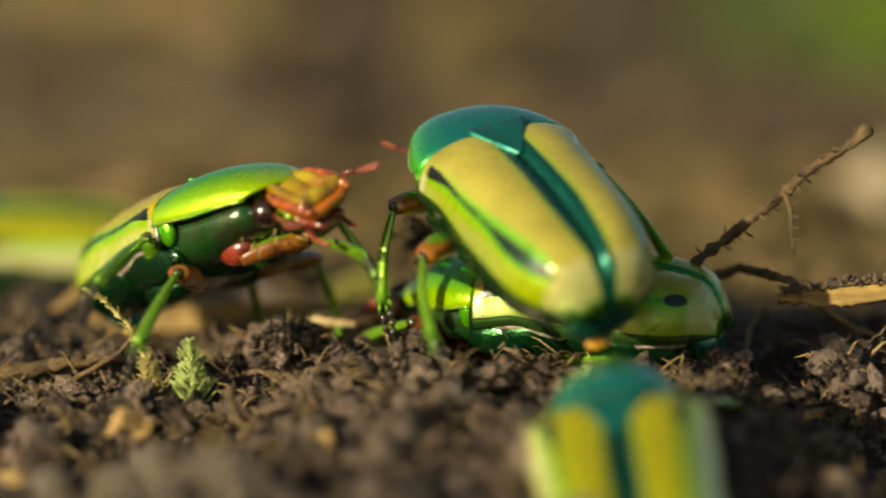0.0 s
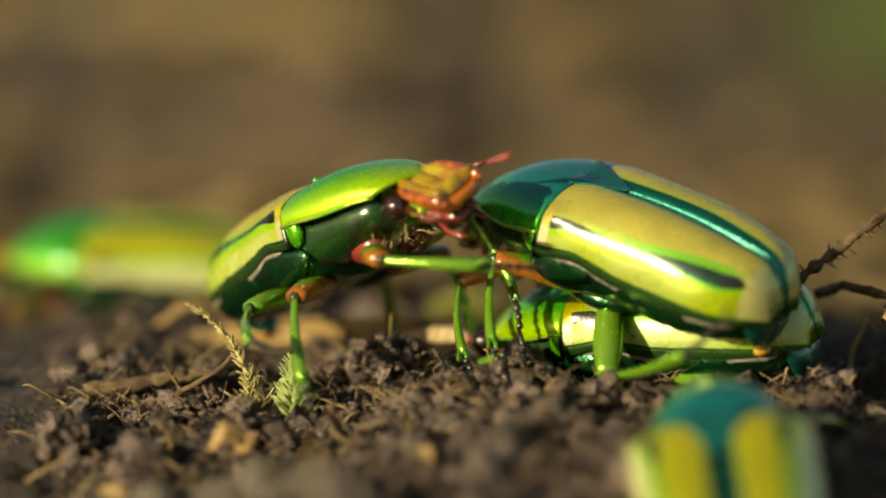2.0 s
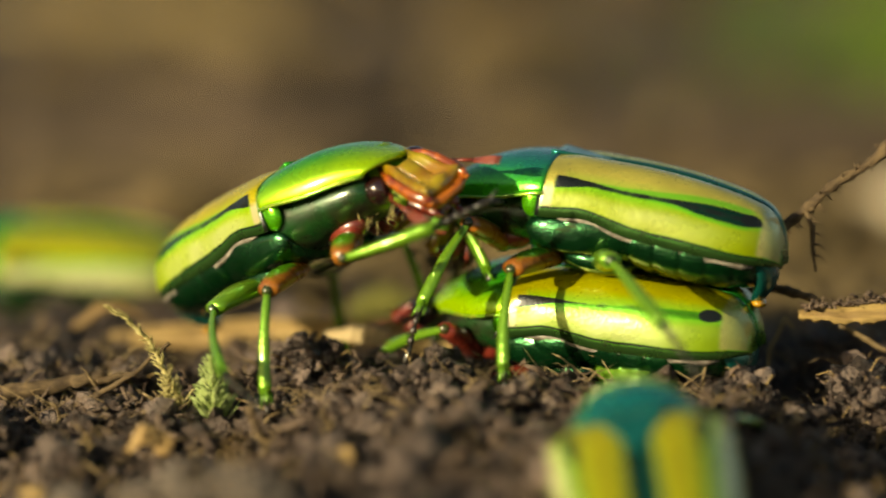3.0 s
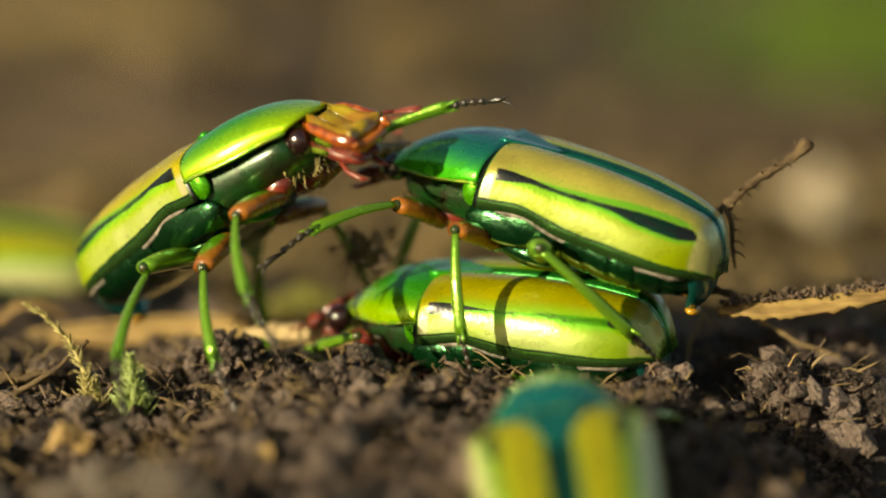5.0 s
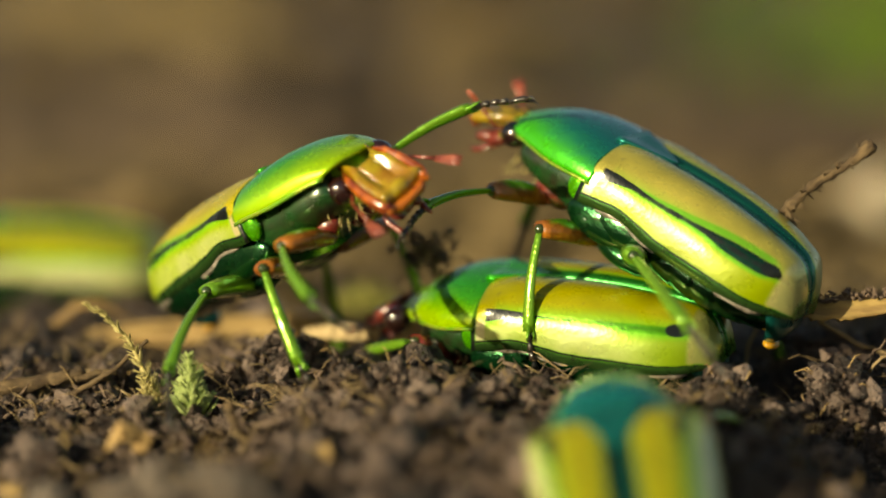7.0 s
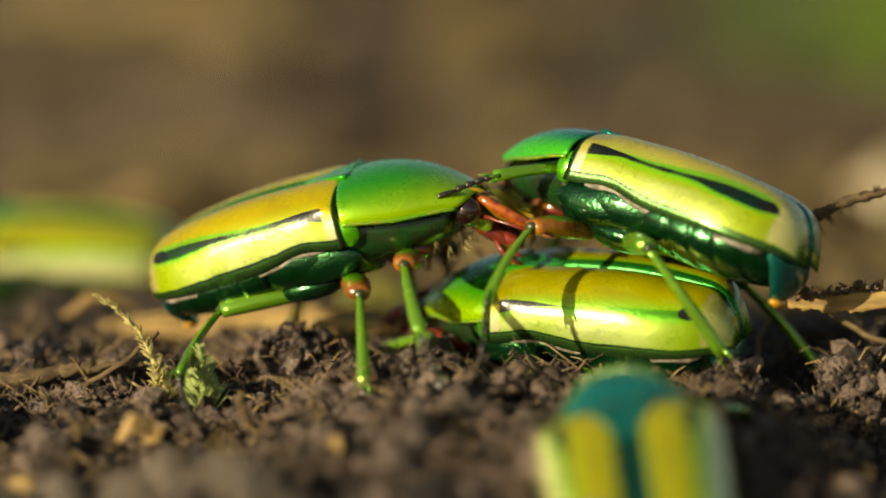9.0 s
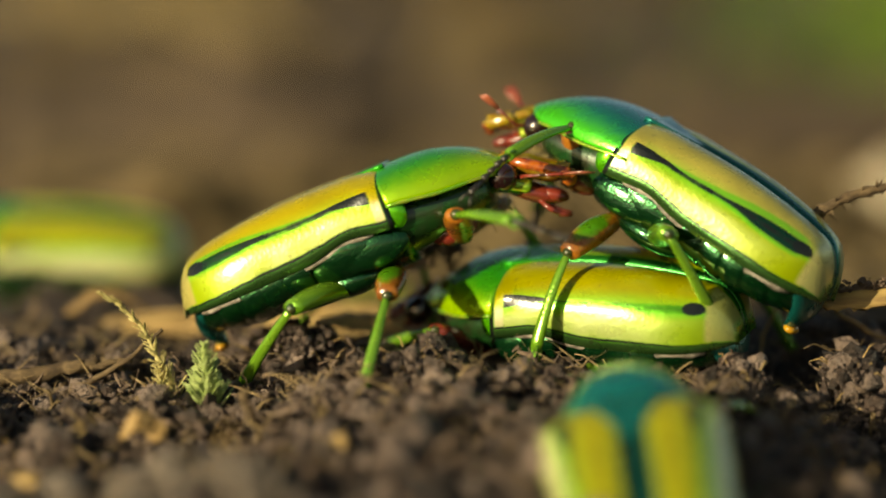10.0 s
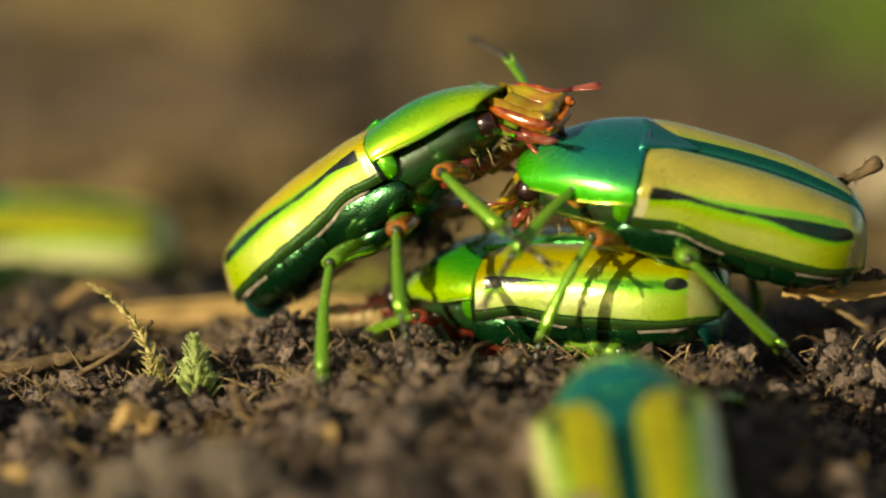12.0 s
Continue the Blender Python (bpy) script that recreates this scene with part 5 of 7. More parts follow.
    walk(left_fighter_parts["tibia_LF"], [
        (0, pose(0.00378, 0.00673, -0.00184, -56.8, 71.9, 31.9)),
        (0.5, pose(0.00405, 0.00676, -0.00260, -85.5, 75.3, 5.2)),
        (1, pose(0.00492, 0.00622, -0.00244, -60.5, 76.0, 25.2)),
        (1.5, pose(0.00245, 0.00605, -0.00158, -53.0, 63.9, 51.8)),
        (2, pose(0.00384, 0.00693, -0.00202, -69.4, 74.6, 17.0)),
        (2.5, pose(0.00408, 0.00649, -0.00105, -35.6, 66.6, 44.7)),
        (3, pose(0.00453, 0.00694, -0.00203, -60.3, 76.6, 17.6)),
        (3.5, pose(0.00463, 0.00564, 0.00006, -32.4, -7.4, 35.4)),
        (5.5, pose(0.00610, 0.00635, -0.00255, -55.0, 20.4, 24.2)),
        (6, pose(0.00336, 0.00574, -0.00043, -30.2, 55.1, 62.7)),
        (6.5, pose(0.00358, 0.00555, -0.00011, -24.9, 52.4, 70.0)),
        (7, pose(0.00469, 0.00529, 0.00038, -34.5, -3.0, 41.6)),
        (9, pose(0.00638, 0.00593, -0.00297, -34.6, 75.5, 10.3)),
        (9.5, pose(0.00715, 0.00621, -0.00278, -30.4, 77.8, 19.6)),
        (10, pose(0.00682, 0.00608, -0.00264, -17.5, 76.8, 33.4)),
        (10.5, pose(0.00619, 0.00658, -0.00239, -16.9, 72.6, 48.3)),
        (11, pose(0.00631, 0.00636, -0.00360, -19.6, 78.4, 41.8)),
        (11.5, pose(0.00646, 0.00542, -0.00291, -5.8, 77.0, 38.5)),
        (12, pose(0.00879, 0.00268, -0.00330, 87.2, -58.7, 98.7)),
    ])
    walk(left_fighter_parts["femur_LM"], [
        (0, pose(-0.00150, 0.00280, -0.00410, 8.5, -3.4, 97.4)),
        (0.5, pose(-0.00150, 0.00280, -0.00410, 8.5, 4.9, 96.0)),
        (1, pose(-0.00150, 0.00280, -0.00410, 8.5, 0.1, 91.2)),
        (1.5, pose(-0.00150, 0.00280, -0.00410, 7.5, -3.6, 118.5)),
        (2, pose(-0.00150, 0.00280, -0.00410, 8.5, -1.5, 97.0)),
        (2.5, pose(-0.00150, 0.00280, -0.00410, 8.7, -13.7, 96.6)),
        (3, pose(-0.00150, 0.00280, -0.00410, 8.5, -1.7, 95.8)),
        (3.5, pose(-0.00150, 0.00280, -0.00410, 8.6, -7.5, 94.0)),
        (5.5, pose(-0.00150, 0.00280, -0.00410, 8.5, 4.9, 98.8)),
        (6, pose(-0.00150, 0.00280, -0.00410, 8.9, -24.9, 105.3)),
        (6.5, pose(-0.00150, 0.00280, -0.00410, 9.0, -28.5, 107.6)),
        (7, pose(-0.00150, 0.00280, -0.00410, 8.5, 0.6, 95.9)),
        (9, pose(-0.00150, 0.00280, -0.00410, 8.6, 10.4, 85.8)),
        (9.5, pose(-0.00150, 0.00280, -0.00410, 8.7, 11.9, 86.7)),
        (10, pose(-0.00150, 0.00280, -0.00410, 8.6, 7.0, 85.7)),
        (10.5, pose(-0.00150, 0.00280, -0.00410, 8.5, 4.6, 93.5)),
        (11, pose(-0.00150, 0.00280, -0.00410, 9.0, 18.3, 95.0)),
        (11.5, pose(-0.00150, 0.00280, -0.00410, 8.5, 4.5, 84.1)),
        (12, pose(-0.00150, 0.00280, -0.00410, 8.5, 9.4, 82.1)),
    ])
    walk(left_fighter_parts["tibia_LM"], [
        (0, pose(-0.00225, 0.00854, -0.00375, 39.0, 79.3, 136.4)),
        (0.5, pose(-0.00210, 0.00855, -0.00460, 87.9, 81.3, -176.9)),
        (1, pose(-0.00162, 0.00860, -0.00411, 63.7, 78.2, 154.4)),
        (1.5, pose(-0.00426, 0.00789, -0.00374, -14.8, 87.0, 103.7)),
        (2, pose(-0.00220, 0.00856, -0.00395, 50.5, 80.1, 147.3)),
        (2.5, pose(-0.00214, 0.00840, -0.00273, 15.7, 71.8, 112.7)),
        (3, pose(-0.00209, 0.00857, -0.00393, 45.0, 77.6, 140.4)),
        (3.5, pose(-0.00191, 0.00854, -0.00334, 31.1, 74.1, 125.2)),
        (5.5, pose(-0.00238, 0.00851, -0.00459, 33.2, 48.6, 123.0)),
        (6, pose(-0.00289, 0.00787, -0.00165, 11.2, 59.2, 117.6)),
        (6.5, pose(-0.00304, 0.00766, -0.00133, 11.4, 53.9, 120.5)),
        (7, pose(-0.00209, 0.00857, -0.00416, 71.5, 80.0, 167.0)),
        (9, pose(-0.00108, 0.00849, -0.00515, 92.9, 82.6, 177.3)),
        (9.5, pose(-0.00117, 0.00847, -0.00530, 65.3, 79.8, 149.6)),
        (10, pose(-0.00107, 0.00854, -0.00480, 57.3, 76.4, 140.9)),
        (10.5, pose(-0.00185, 0.00857, -0.00457, 45.0, 73.0, 136.3)),
        (11, pose(-0.00198, 0.00829, -0.00592, 61.1, 73.9, 150.4)),
        (11.5, pose(-0.00091, 0.00855, -0.00456, 81.1, 75.9, 163.8)),
        (12, pose(-0.00072, 0.00847, -0.00505, 94.2, 72.7, 173.6)),
    ])
    walk(left_fighter_parts["femur_LH"], [
        (0, pose(-0.00500, 0.00280, -0.00410, 6.1, -3.4, 134.3)),
        (0.5, pose(-0.00500, 0.00280, -0.00410, 6.2, 1.8, 134.2)),
        (1, pose(-0.00500, 0.00280, -0.00410, 6.7, -2.5, 128.5)),
        (1.5, pose(-0.00500, 0.00280, -0.00410, 1.8, -3.1, 167.8)),
        (2, pose(-0.00500, 0.00280, -0.00410, 6.1, -1.2, 134.0)),
        (2.5, pose(-0.00500, 0.00280, -0.00410, 6.3, -8.1, 132.5)),
        (3, pose(-0.00500, 0.00280, -0.00410, 6.4, -1.0, 131.4)),
        (3.5, pose(-0.00500, 0.00280, -0.00410, 6.6, -5.9, 129.4)),
        (5.5, pose(-0.00500, 0.00280, -0.00410, 6.4, 7.2, 132.7)),
        (6, pose(-0.00500, 0.00280, -0.00410, 5.9, -13.0, 136.3)),
        (6.5, pose(-0.00500, 0.00280, -0.00410, 5.6, -15.3, 139.0)),
        (7, pose(-0.00500, 0.00280, -0.00410, 6.3, 0.1, 132.8)),
        (9, pose(-0.00500, 0.00280, -0.00410, 7.2, 6.3, 123.9)),
        (9.5, pose(-0.00500, 0.00280, -0.00410, 7.4, 8.3, 122.2)),
        (10, pose(-0.00500, 0.00280, -0.00410, 7.3, 3.3, 121.8)),
        (10.5, pose(-0.00500, 0.00280, -0.00410, 6.6, 4.0, 130.6)),
        (11, pose(-0.00500, 0.00280, -0.00410, 6.8, 12.6, 130.7)),
        (11.5, pose(-0.00500, 0.00280, -0.00410, 7.2, -1.0, 122.7)),
        (12, pose(-0.00500, 0.00280, -0.00410, 7.3, -0.8, 120.7)),
    ])
    walk(left_fighter_parts["tibia_LH"], [
        (0, pose(-0.00960, 0.00752, -0.00371, 27.8, 30.7, 150.8)),
        (0.5, pose(-0.00960, 0.00753, -0.00431, 33.3, 44.8, 158.3)),
        (1, pose(-0.00911, 0.00796, -0.00382, 33.5, 49.7, 156.2)),
        (1.5, pose(-0.01144, 0.00419, -0.00374, -13.1, 40.3, 158.7)),
        (2, pose(-0.00959, 0.00754, -0.00396, 27.2, 46.0, 154.7)),
        (2.5, pose(-0.00941, 0.00762, -0.00317, 20.2, 35.4, 146.9)),
        (3, pose(-0.00937, 0.00775, -0.00398, 31.5, 57.3, 159.0)),
        (3.5, pose(-0.00917, 0.00787, -0.00342, 27.9, 56.7, 154.9)),
        (5.5, pose(-0.00944, 0.00761, -0.00493, 49.6, 56.6, 173.8)),
        (6, pose(-0.00965, 0.00724, -0.00261, 22.1, 45.8, 156.1)),
        (6.5, pose(-0.00981, 0.00697, -0.00236, 18.4, 40.5, 155.1)),
        (7, pose(-0.00949, 0.00764, -0.00411, 41.2, 59.4, 169.8)),
        (9, pose(-0.00866, 0.00825, -0.00482, 48.1, 50.6, 161.3)),
        (9.5, pose(-0.00848, 0.00833, -0.00505, 59.6, 27.9, 150.8)),
        (10, pose(-0.00847, 0.00840, -0.00448, 52.8, 23.7, 146.2)),
        (10.5, pose(-0.00929, 0.00780, -0.00456, 64.3, 11.3, 145.1)),
        (11, pose(-0.00920, 0.00768, -0.00554, 125.6, 3.4, 144.0)),
        (11.5, pose(-0.00856, 0.00835, -0.00398, 46.9, 54.2, 164.1)),
        (12, pose(-0.00837, 0.00848, -0.00401, 45.9, 44.0, 156.9)),
    ])
    walk(left_fighter_parts["femur_RF"], [
        (0, pose(0.00374, -0.00240, -0.00343, 6.9, -2.0, 53.2)),
        (0.5, pose(0.00385, -0.00257, -0.00328, 2.1, -13.2, 13.5)),
        (1, pose(0.00369, -0.00302, -0.00314, 6.3, 38.2, 39.5)),
        (1.5, pose(0.00350, -0.00265, -0.00346, 7.8, 13.8, 64.2)),
        (2, pose(0.00379, -0.00225, -0.00346, -4.1, 9.1, -28.5)),
        (2.5, pose(0.00371, -0.00225, -0.00352, -7.0, -1.7, -55.2)),
        (3, pose(0.00378, -0.00218, -0.00349, -7.4, 16.1, -58.7)),
        (3.5, pose(0.00377, -0.00203, -0.00356, -8.3, 5.2, -76.6)),
        (5.5, pose(0.00362, -0.00244, -0.00348, -8.5, -1.2, -92.0)),
        (6, pose(0.00366, -0.00259, -0.00339, -8.5, -3.9, -97.1)),
        (6.5, pose(0.00389, -0.00266, -0.00320, -8.0, -9.8, -111.9)),
        (7, pose(0.00396, -0.00255, -0.00321, -8.7, -11.2, -82.7)),
        (9, pose(0.00328, -0.00197, -0.00387, -8.6, -11.3, -81.5)),
        (9.5, pose(0.00418, -0.00200, -0.00328, -10.1, -38.5, -106.4)),
        (10, pose(0.00379, -0.00215, -0.00350, -9.3, -24.2, -82.7)),
        (10.5, pose(0.00404, -0.00229, -0.00327, -9.6, 27.5, -89.9)),
        (11, pose(0.00362, -0.00240, -0.00350, -8.8, 32.9, -125.4)),
        (11.5, pose(0.00266, -0.00238, -0.00400, -11.4, -41.9, -88.9)),
        (12, pose(0.00368, -0.00231, -0.00350, -8.6, -7.8, -82.9)),
    ])
    walk(left_fighter_parts["tibia_RF"], [
        (0, pose(0.00674, 0.00160, -0.00326, -74.8, 22.0, -4.8)),
        (0.5, pose(0.00858, -0.00143, -0.00213, -7.6, 48.1, 6.7)),
        (1, pose(0.00672, -0.00052, -0.00624, -129.4, 9.2, -17.6)),
        (1.5, pose(0.00562, 0.00172, -0.00465, -101.7, 7.8, 17.7)),
        (2, pose(0.00813, -0.00461, -0.00425, 91.7, 21.8, 42.5)),
        (2.5, pose(0.00656, -0.00635, -0.00337, 51.8, 72.0, -4.3)),
        (3, pose(0.00628, -0.00629, -0.00488, 106.0, 2.1, 24.7)),
        (3.5, pose(0.00492, -0.00688, -0.00401, 43.3, 70.8, -36.2)),
        (5.5, pose(0.00344, -0.00744, -0.00338, 24.5, 45.2, -73.7)),
        (6, pose(0.00305, -0.00754, -0.00306, 82.6, 59.2, -13.4)),
        (6.5, pose(0.00206, -0.00723, -0.00235, 76.2, 46.0, -31.7)),
        (7, pose(0.00458, -0.00742, -0.00223, 50.9, 33.7, -38.7)),
        (9, pose(0.00400, -0.00681, -0.00288, 11.7, 31.9, -73.2)),
        (9.5, pose(0.00307, -0.00576, -0.00017, 43.3, 24.0, -45.6)),
        (10, pose(0.00436, -0.00668, -0.00145, 38.5, 11.1, -53.7)),
        (10.5, pose(0.00404, -0.00673, -0.00558, -84.0, 86.6, -172.1)),
        (11, pose(0.00119, -0.00582, -0.00622, 111.5, 25.6, -80.6)),
        (11.5, pose(0.00273, -0.00610, -0.00066, 63.4, 68.7, -9.2)),
        (12, pose(0.00430, -0.00723, -0.00283, 38.5, 53.0, -47.3)),
    ])
    walk(left_fighter_parts["femur_RM"], [
        (0, pose(-0.00150, -0.00280, -0.00410, -6.3, -8.0, -46.3)),
        (0.5, pose(-0.00150, -0.00280, -0.00410, -8.1, 4.4, -71.8)),
        (1, pose(-0.00150, -0.00280, -0.00410, -8.9, 16.5, -89.8)),
        (1.5, pose(-0.00150, -0.00280, -0.00410, -8.6, 31.9, -63.4)),
        (2, pose(-0.00150, -0.00280, -0.00410, -7.4, 4.3, -60.8)),
        (2.5, pose(-0.00150, -0.00280, -0.00410, -6.8, -3.5, -52.5)),
        (3, pose(-0.00150, -0.00280, -0.00410, -8.2, 8.5, -73.4)),
        (3.5, pose(-0.00150, -0.00280, -0.00410, -7.1, -5.4, -54.6)),
        (5.5, pose(-0.00150, -0.00280, -0.00410, -8.8, 16.2, -85.9)),
        (6, pose(-0.00150, -0.00280, -0.00410, -7.6, -19.7, -54.7)),
        (6.5, pose(-0.00150, -0.00280, -0.00410, -7.6, 4.2, -62.7)),
        (7, pose(-0.00150, -0.00280, -0.00410, -7.2, -10.5, -54.8)),
        (9, pose(-0.00150, -0.00280, -0.00410, -7.9, -1.7, -68.0)),
        (9.5, pose(-0.00150, -0.00280, -0.00410, -8.5, 2.9, -82.5)),
        (10, pose(-0.00150, -0.00280, -0.00410, -8.6, 9.3, -94.3)),
        (10.5, pose(-0.00150, -0.00280, -0.00410, -8.2, -17.7, -63.3)),
        (11, pose(-0.00150, -0.00280, -0.00410, -8.0, 15.0, -67.1)),
        (11.5, pose(-0.00150, -0.00280, -0.00410, -8.5, 31.3, -62.9)),
        (12, pose(-0.00150, -0.00280, -0.00410, -8.4, 5.4, -78.8)),
    ])
    walk(left_fighter_parts["tibia_RM"], [
        (0, pose(0.00247, -0.00695, -0.00329, -35.6, 36.4, -73.5)),
        (0.5, pose(0.00031, -0.00829, -0.00455, -14.3, 54.1, -82.8)),
        (1, pose(-0.00148, -0.00836, -0.00574, -3.1, 64.2, -92.2)),
        (1.5, pose(0.00070, -0.00721, -0.00716, 17.7, 48.7, -57.3)),
        (2, pose(0.00133, -0.00785, -0.00454, 13.8, 54.1, -50.1)),
        (2.5, pose(0.00202, -0.00740, -0.00374, -1.5, 65.6, -53.9)),
        (3, pose(0.00014, -0.00830, -0.00495, -47.0, 68.2, -115.8)),
        (3.5, pose(0.00184, -0.00751, -0.00355, -98.1, 82.9, -153.4)),
        (5.5, pose(-0.00110, -0.00836, -0.00572, 8.3, 48.4, -81.3)),
        (6, pose(0.00165, -0.00726, -0.00214, -20.1, 54.9, -75.6)),
        (6.5, pose(0.00115, -0.00794, -0.00452, -54.0, 68.9, -113.5)),
        (7, pose(0.00179, -0.00746, -0.00304, -4.0, 73.0, -58.8)),
        (9, pose(0.00067, -0.00817, -0.00393, -25.3, 45.4, -87.1)),
        (9.5, pose(-0.00075, -0.00854, -0.00439, -36.0, 51.3, -110.9)),
        (10, pose(-0.00193, -0.00851, -0.00504, -58.4, 49.7, -139.2)),
        (10.5, pose(0.00098, -0.00774, -0.00233, -63.5, 53.3, -133.1)),
        (11, pose(0.00068, -0.00796, -0.00560, -52.0, 61.3, -109.2)),
        (11.5, pose(0.00076, -0.00721, -0.00712, -32.5, 58.8, -81.3)),
        (12, pose(-0.00038, -0.00847, -0.00464, -25.4, 45.3, -95.8)),
    ])
    walk(left_fighter_parts["femur_RH"], [
        (0, pose(-0.00500, -0.00280, -0.00410, -7.9, -38.7, -41.4)),
        (0.5, pose(-0.00500, -0.00280, -0.00410, -5.3, -35.8, -26.7)),
        (1, pose(-0.00500, -0.00280, -0.00410, -6.3, -42.5, -28.5)),
        (1.5, pose(-0.00500, -0.00280, -0.00410, -4.0, -31.0, -21.4)),
        (2, pose(-0.00500, -0.00280, -0.00410, -8.1, -0.1, -70.5)),
        (2.5, pose(-0.00500, -0.00280, -0.00410, -8.4, 3.1, -79.5)),
        (3, pose(-0.00500, -0.00280, -0.00410, -8.6, 5.4, -87.0)),
        (3.5, pose(-0.00500, -0.00280, -0.00410, -8.6, 5.9, -92.4)),
        (5.5, pose(-0.00500, -0.00280, -0.00410, -8.8, -15.5, -84.8)),
        (6, pose(-0.00500, -0.00280, -0.00410, -7.6, -26.7, -123.6)),
        (6.5, pose(-0.00500, -0.00280, -0.00410, -6.6, -16.4, -129.9)),
        (7, pose(-0.00500, -0.00280, -0.00410, -8.5, -12.4, -73.8)),
        (9, pose(-0.00500, -0.00280, -0.00410, -3.6, -6.4, -154.9)),
        (9.5, pose(-0.00500, -0.00280, -0.00410, -8.6, -19.8, -106.2)),
        (10, pose(-0.00500, -0.00280, -0.00410, -7.1, -4.2, -123.6)),
        (10.5, pose(-0.00500, -0.00280, -0.00410, -6.5, -3.1, -130.7)),
        (11, pose(-0.00500, -0.00280, -0.00410, -8.9, -19.0, -96.9)),
        (11.5, pose(-0.00500, -0.00280, -0.00410, -8.5, -2.9, -96.2)),
        (12, pose(-0.00500, -0.00280, -0.00410, -8.5, -0.4, -95.4)),
    ])
    walk(left_fighter_parts["tibia_RH"], [
        (0, pose(-0.00113, -0.00620, 0.00003, -17.3, 18.3, -60.6)),
        (0.5, pose(-0.00022, -0.00520, -0.00024, -36.7, 17.5, -69.4)),
        (1, pose(-0.00072, -0.00512, 0.00036, -47.3, 18.6, -164.5)),
        (1.5, pose(0.00027, -0.00486, -0.00070, -61.0, 12.7, -143.3)),
        (2, pose(-0.00280, -0.00902, -0.00409, 66.3, 16.9, -36.9)),
        (2.5, pose(-0.00380, -0.00928, -0.00446, 70.3, 28.2, -31.4)),
        (3, pose(-0.00466, -0.00936, -0.00472, 63.0, 31.3, -47.9)),
        (3.5, pose(-0.00527, -0.00936, -0.00478, 83.0, 23.4, -32.6)),
        (5.5, pose(-0.00442, -0.00913, -0.00234, -6.2, 26.4, -89.1)),
        (6, pose(-0.00826, -0.00771, -0.00113, 59.1, -0.8, -67.9)),
        (6.5, pose(-0.00906, -0.00765, -0.00223, 65.8, 6.6, -76.5)),
        (7, pose(-0.00320, -0.00899, -0.00268, 3.7, 23.8, -71.6)),
        (9, pose(-0.01094, -0.00558, -0.00337, 76.9, 11.7, -93.2)),
        (9.5, pose(-0.00673, -0.00876, -0.00187, -67.9, 20.7, 174.2)),
        (10, pose(-0.00864, -0.00828, -0.00362, -84.7, 31.9, 149.7)),
        (10.5, pose(-0.00930, -0.00780, -0.00374, -74.0, 25.5, 167.4)),
        (11, pose(-0.00575, -0.00899, -0.00195, -26.3, 28.5, -118.6)),
        (11.5, pose(-0.00571, -0.00935, -0.00377, -93.8, 42.4, 165.1)),
        (12, pose(-0.00562, -0.00937, -0.00406, -17.0, 46.3, -108.0)),
    ])
    walk(right_fighter, [
        (0, pose(0.00365, -0.00710, 0.01471, -12.8, -25.7, 117.7)),
        (0.5, pose(0.00322, -0.00759, 0.01373, -14.1, -25.0, 117.1)),
        (1, pose(0.00332, -0.00413, 0.01325, -19.2, -29.8, 134.0)),
        (1.5, pose(0.00273, -0.00255, 0.01164, -22.1, -27.0, 140.1)),
        (2, pose(0.00255, -0.00295, 0.01230, -15.8, -15.9, 148.0)),
        (2.5, pose(0.00696, 0.00007, 0.01449, -12.2, -7.4, 169.4)),
        (3, pose(0.00658, -0.00155, 0.01377, -3.5, -9.4, 165.3)),
        (3.5, pose(0.00762, -0.00216, 0.01413, -1.4, -5.9, 162.7)),
        (5.5, pose(0.00967, -0.00140, 0.01492, -8.5, -20.6, 157.4)),
        (6, pose(0.01098, -0.00100, 0.01525, -6.6, -23.7, 155.8)),
        (6.5, pose(0.01094, -0.00102, 0.01514, -6.4, -24.1, 157.2)),
        (7, pose(0.01290, 0.00011, 0.01484, -6.5, -27.2, 150.6)),
        (9, pose(0.01120, -0.00044, 0.01394, 11.7, -12.2, 145.5)),
        (9.5, pose(0.01343, 0.00054, 0.01515, 2.8, -26.1, 150.5)),
        (10, pose(0.01330, -0.00043, 0.01531, 0.8, -27.6, 153.7)),
        (10.5, pose(0.01553, -0.00097, 0.01571, 0.3, -28.0, 165.0)),
        (11, pose(0.01651, -0.00098, 0.01538, -4.0, -26.9, 165.3)),
        (11.5, pose(0.01602, -0.00583, 0.01350, -32.1, -22.2, 178.2)),
        (12, pose(0.01324, -0.00552, 0.01365, -23.9, -13.1, 177.7)),
    ])
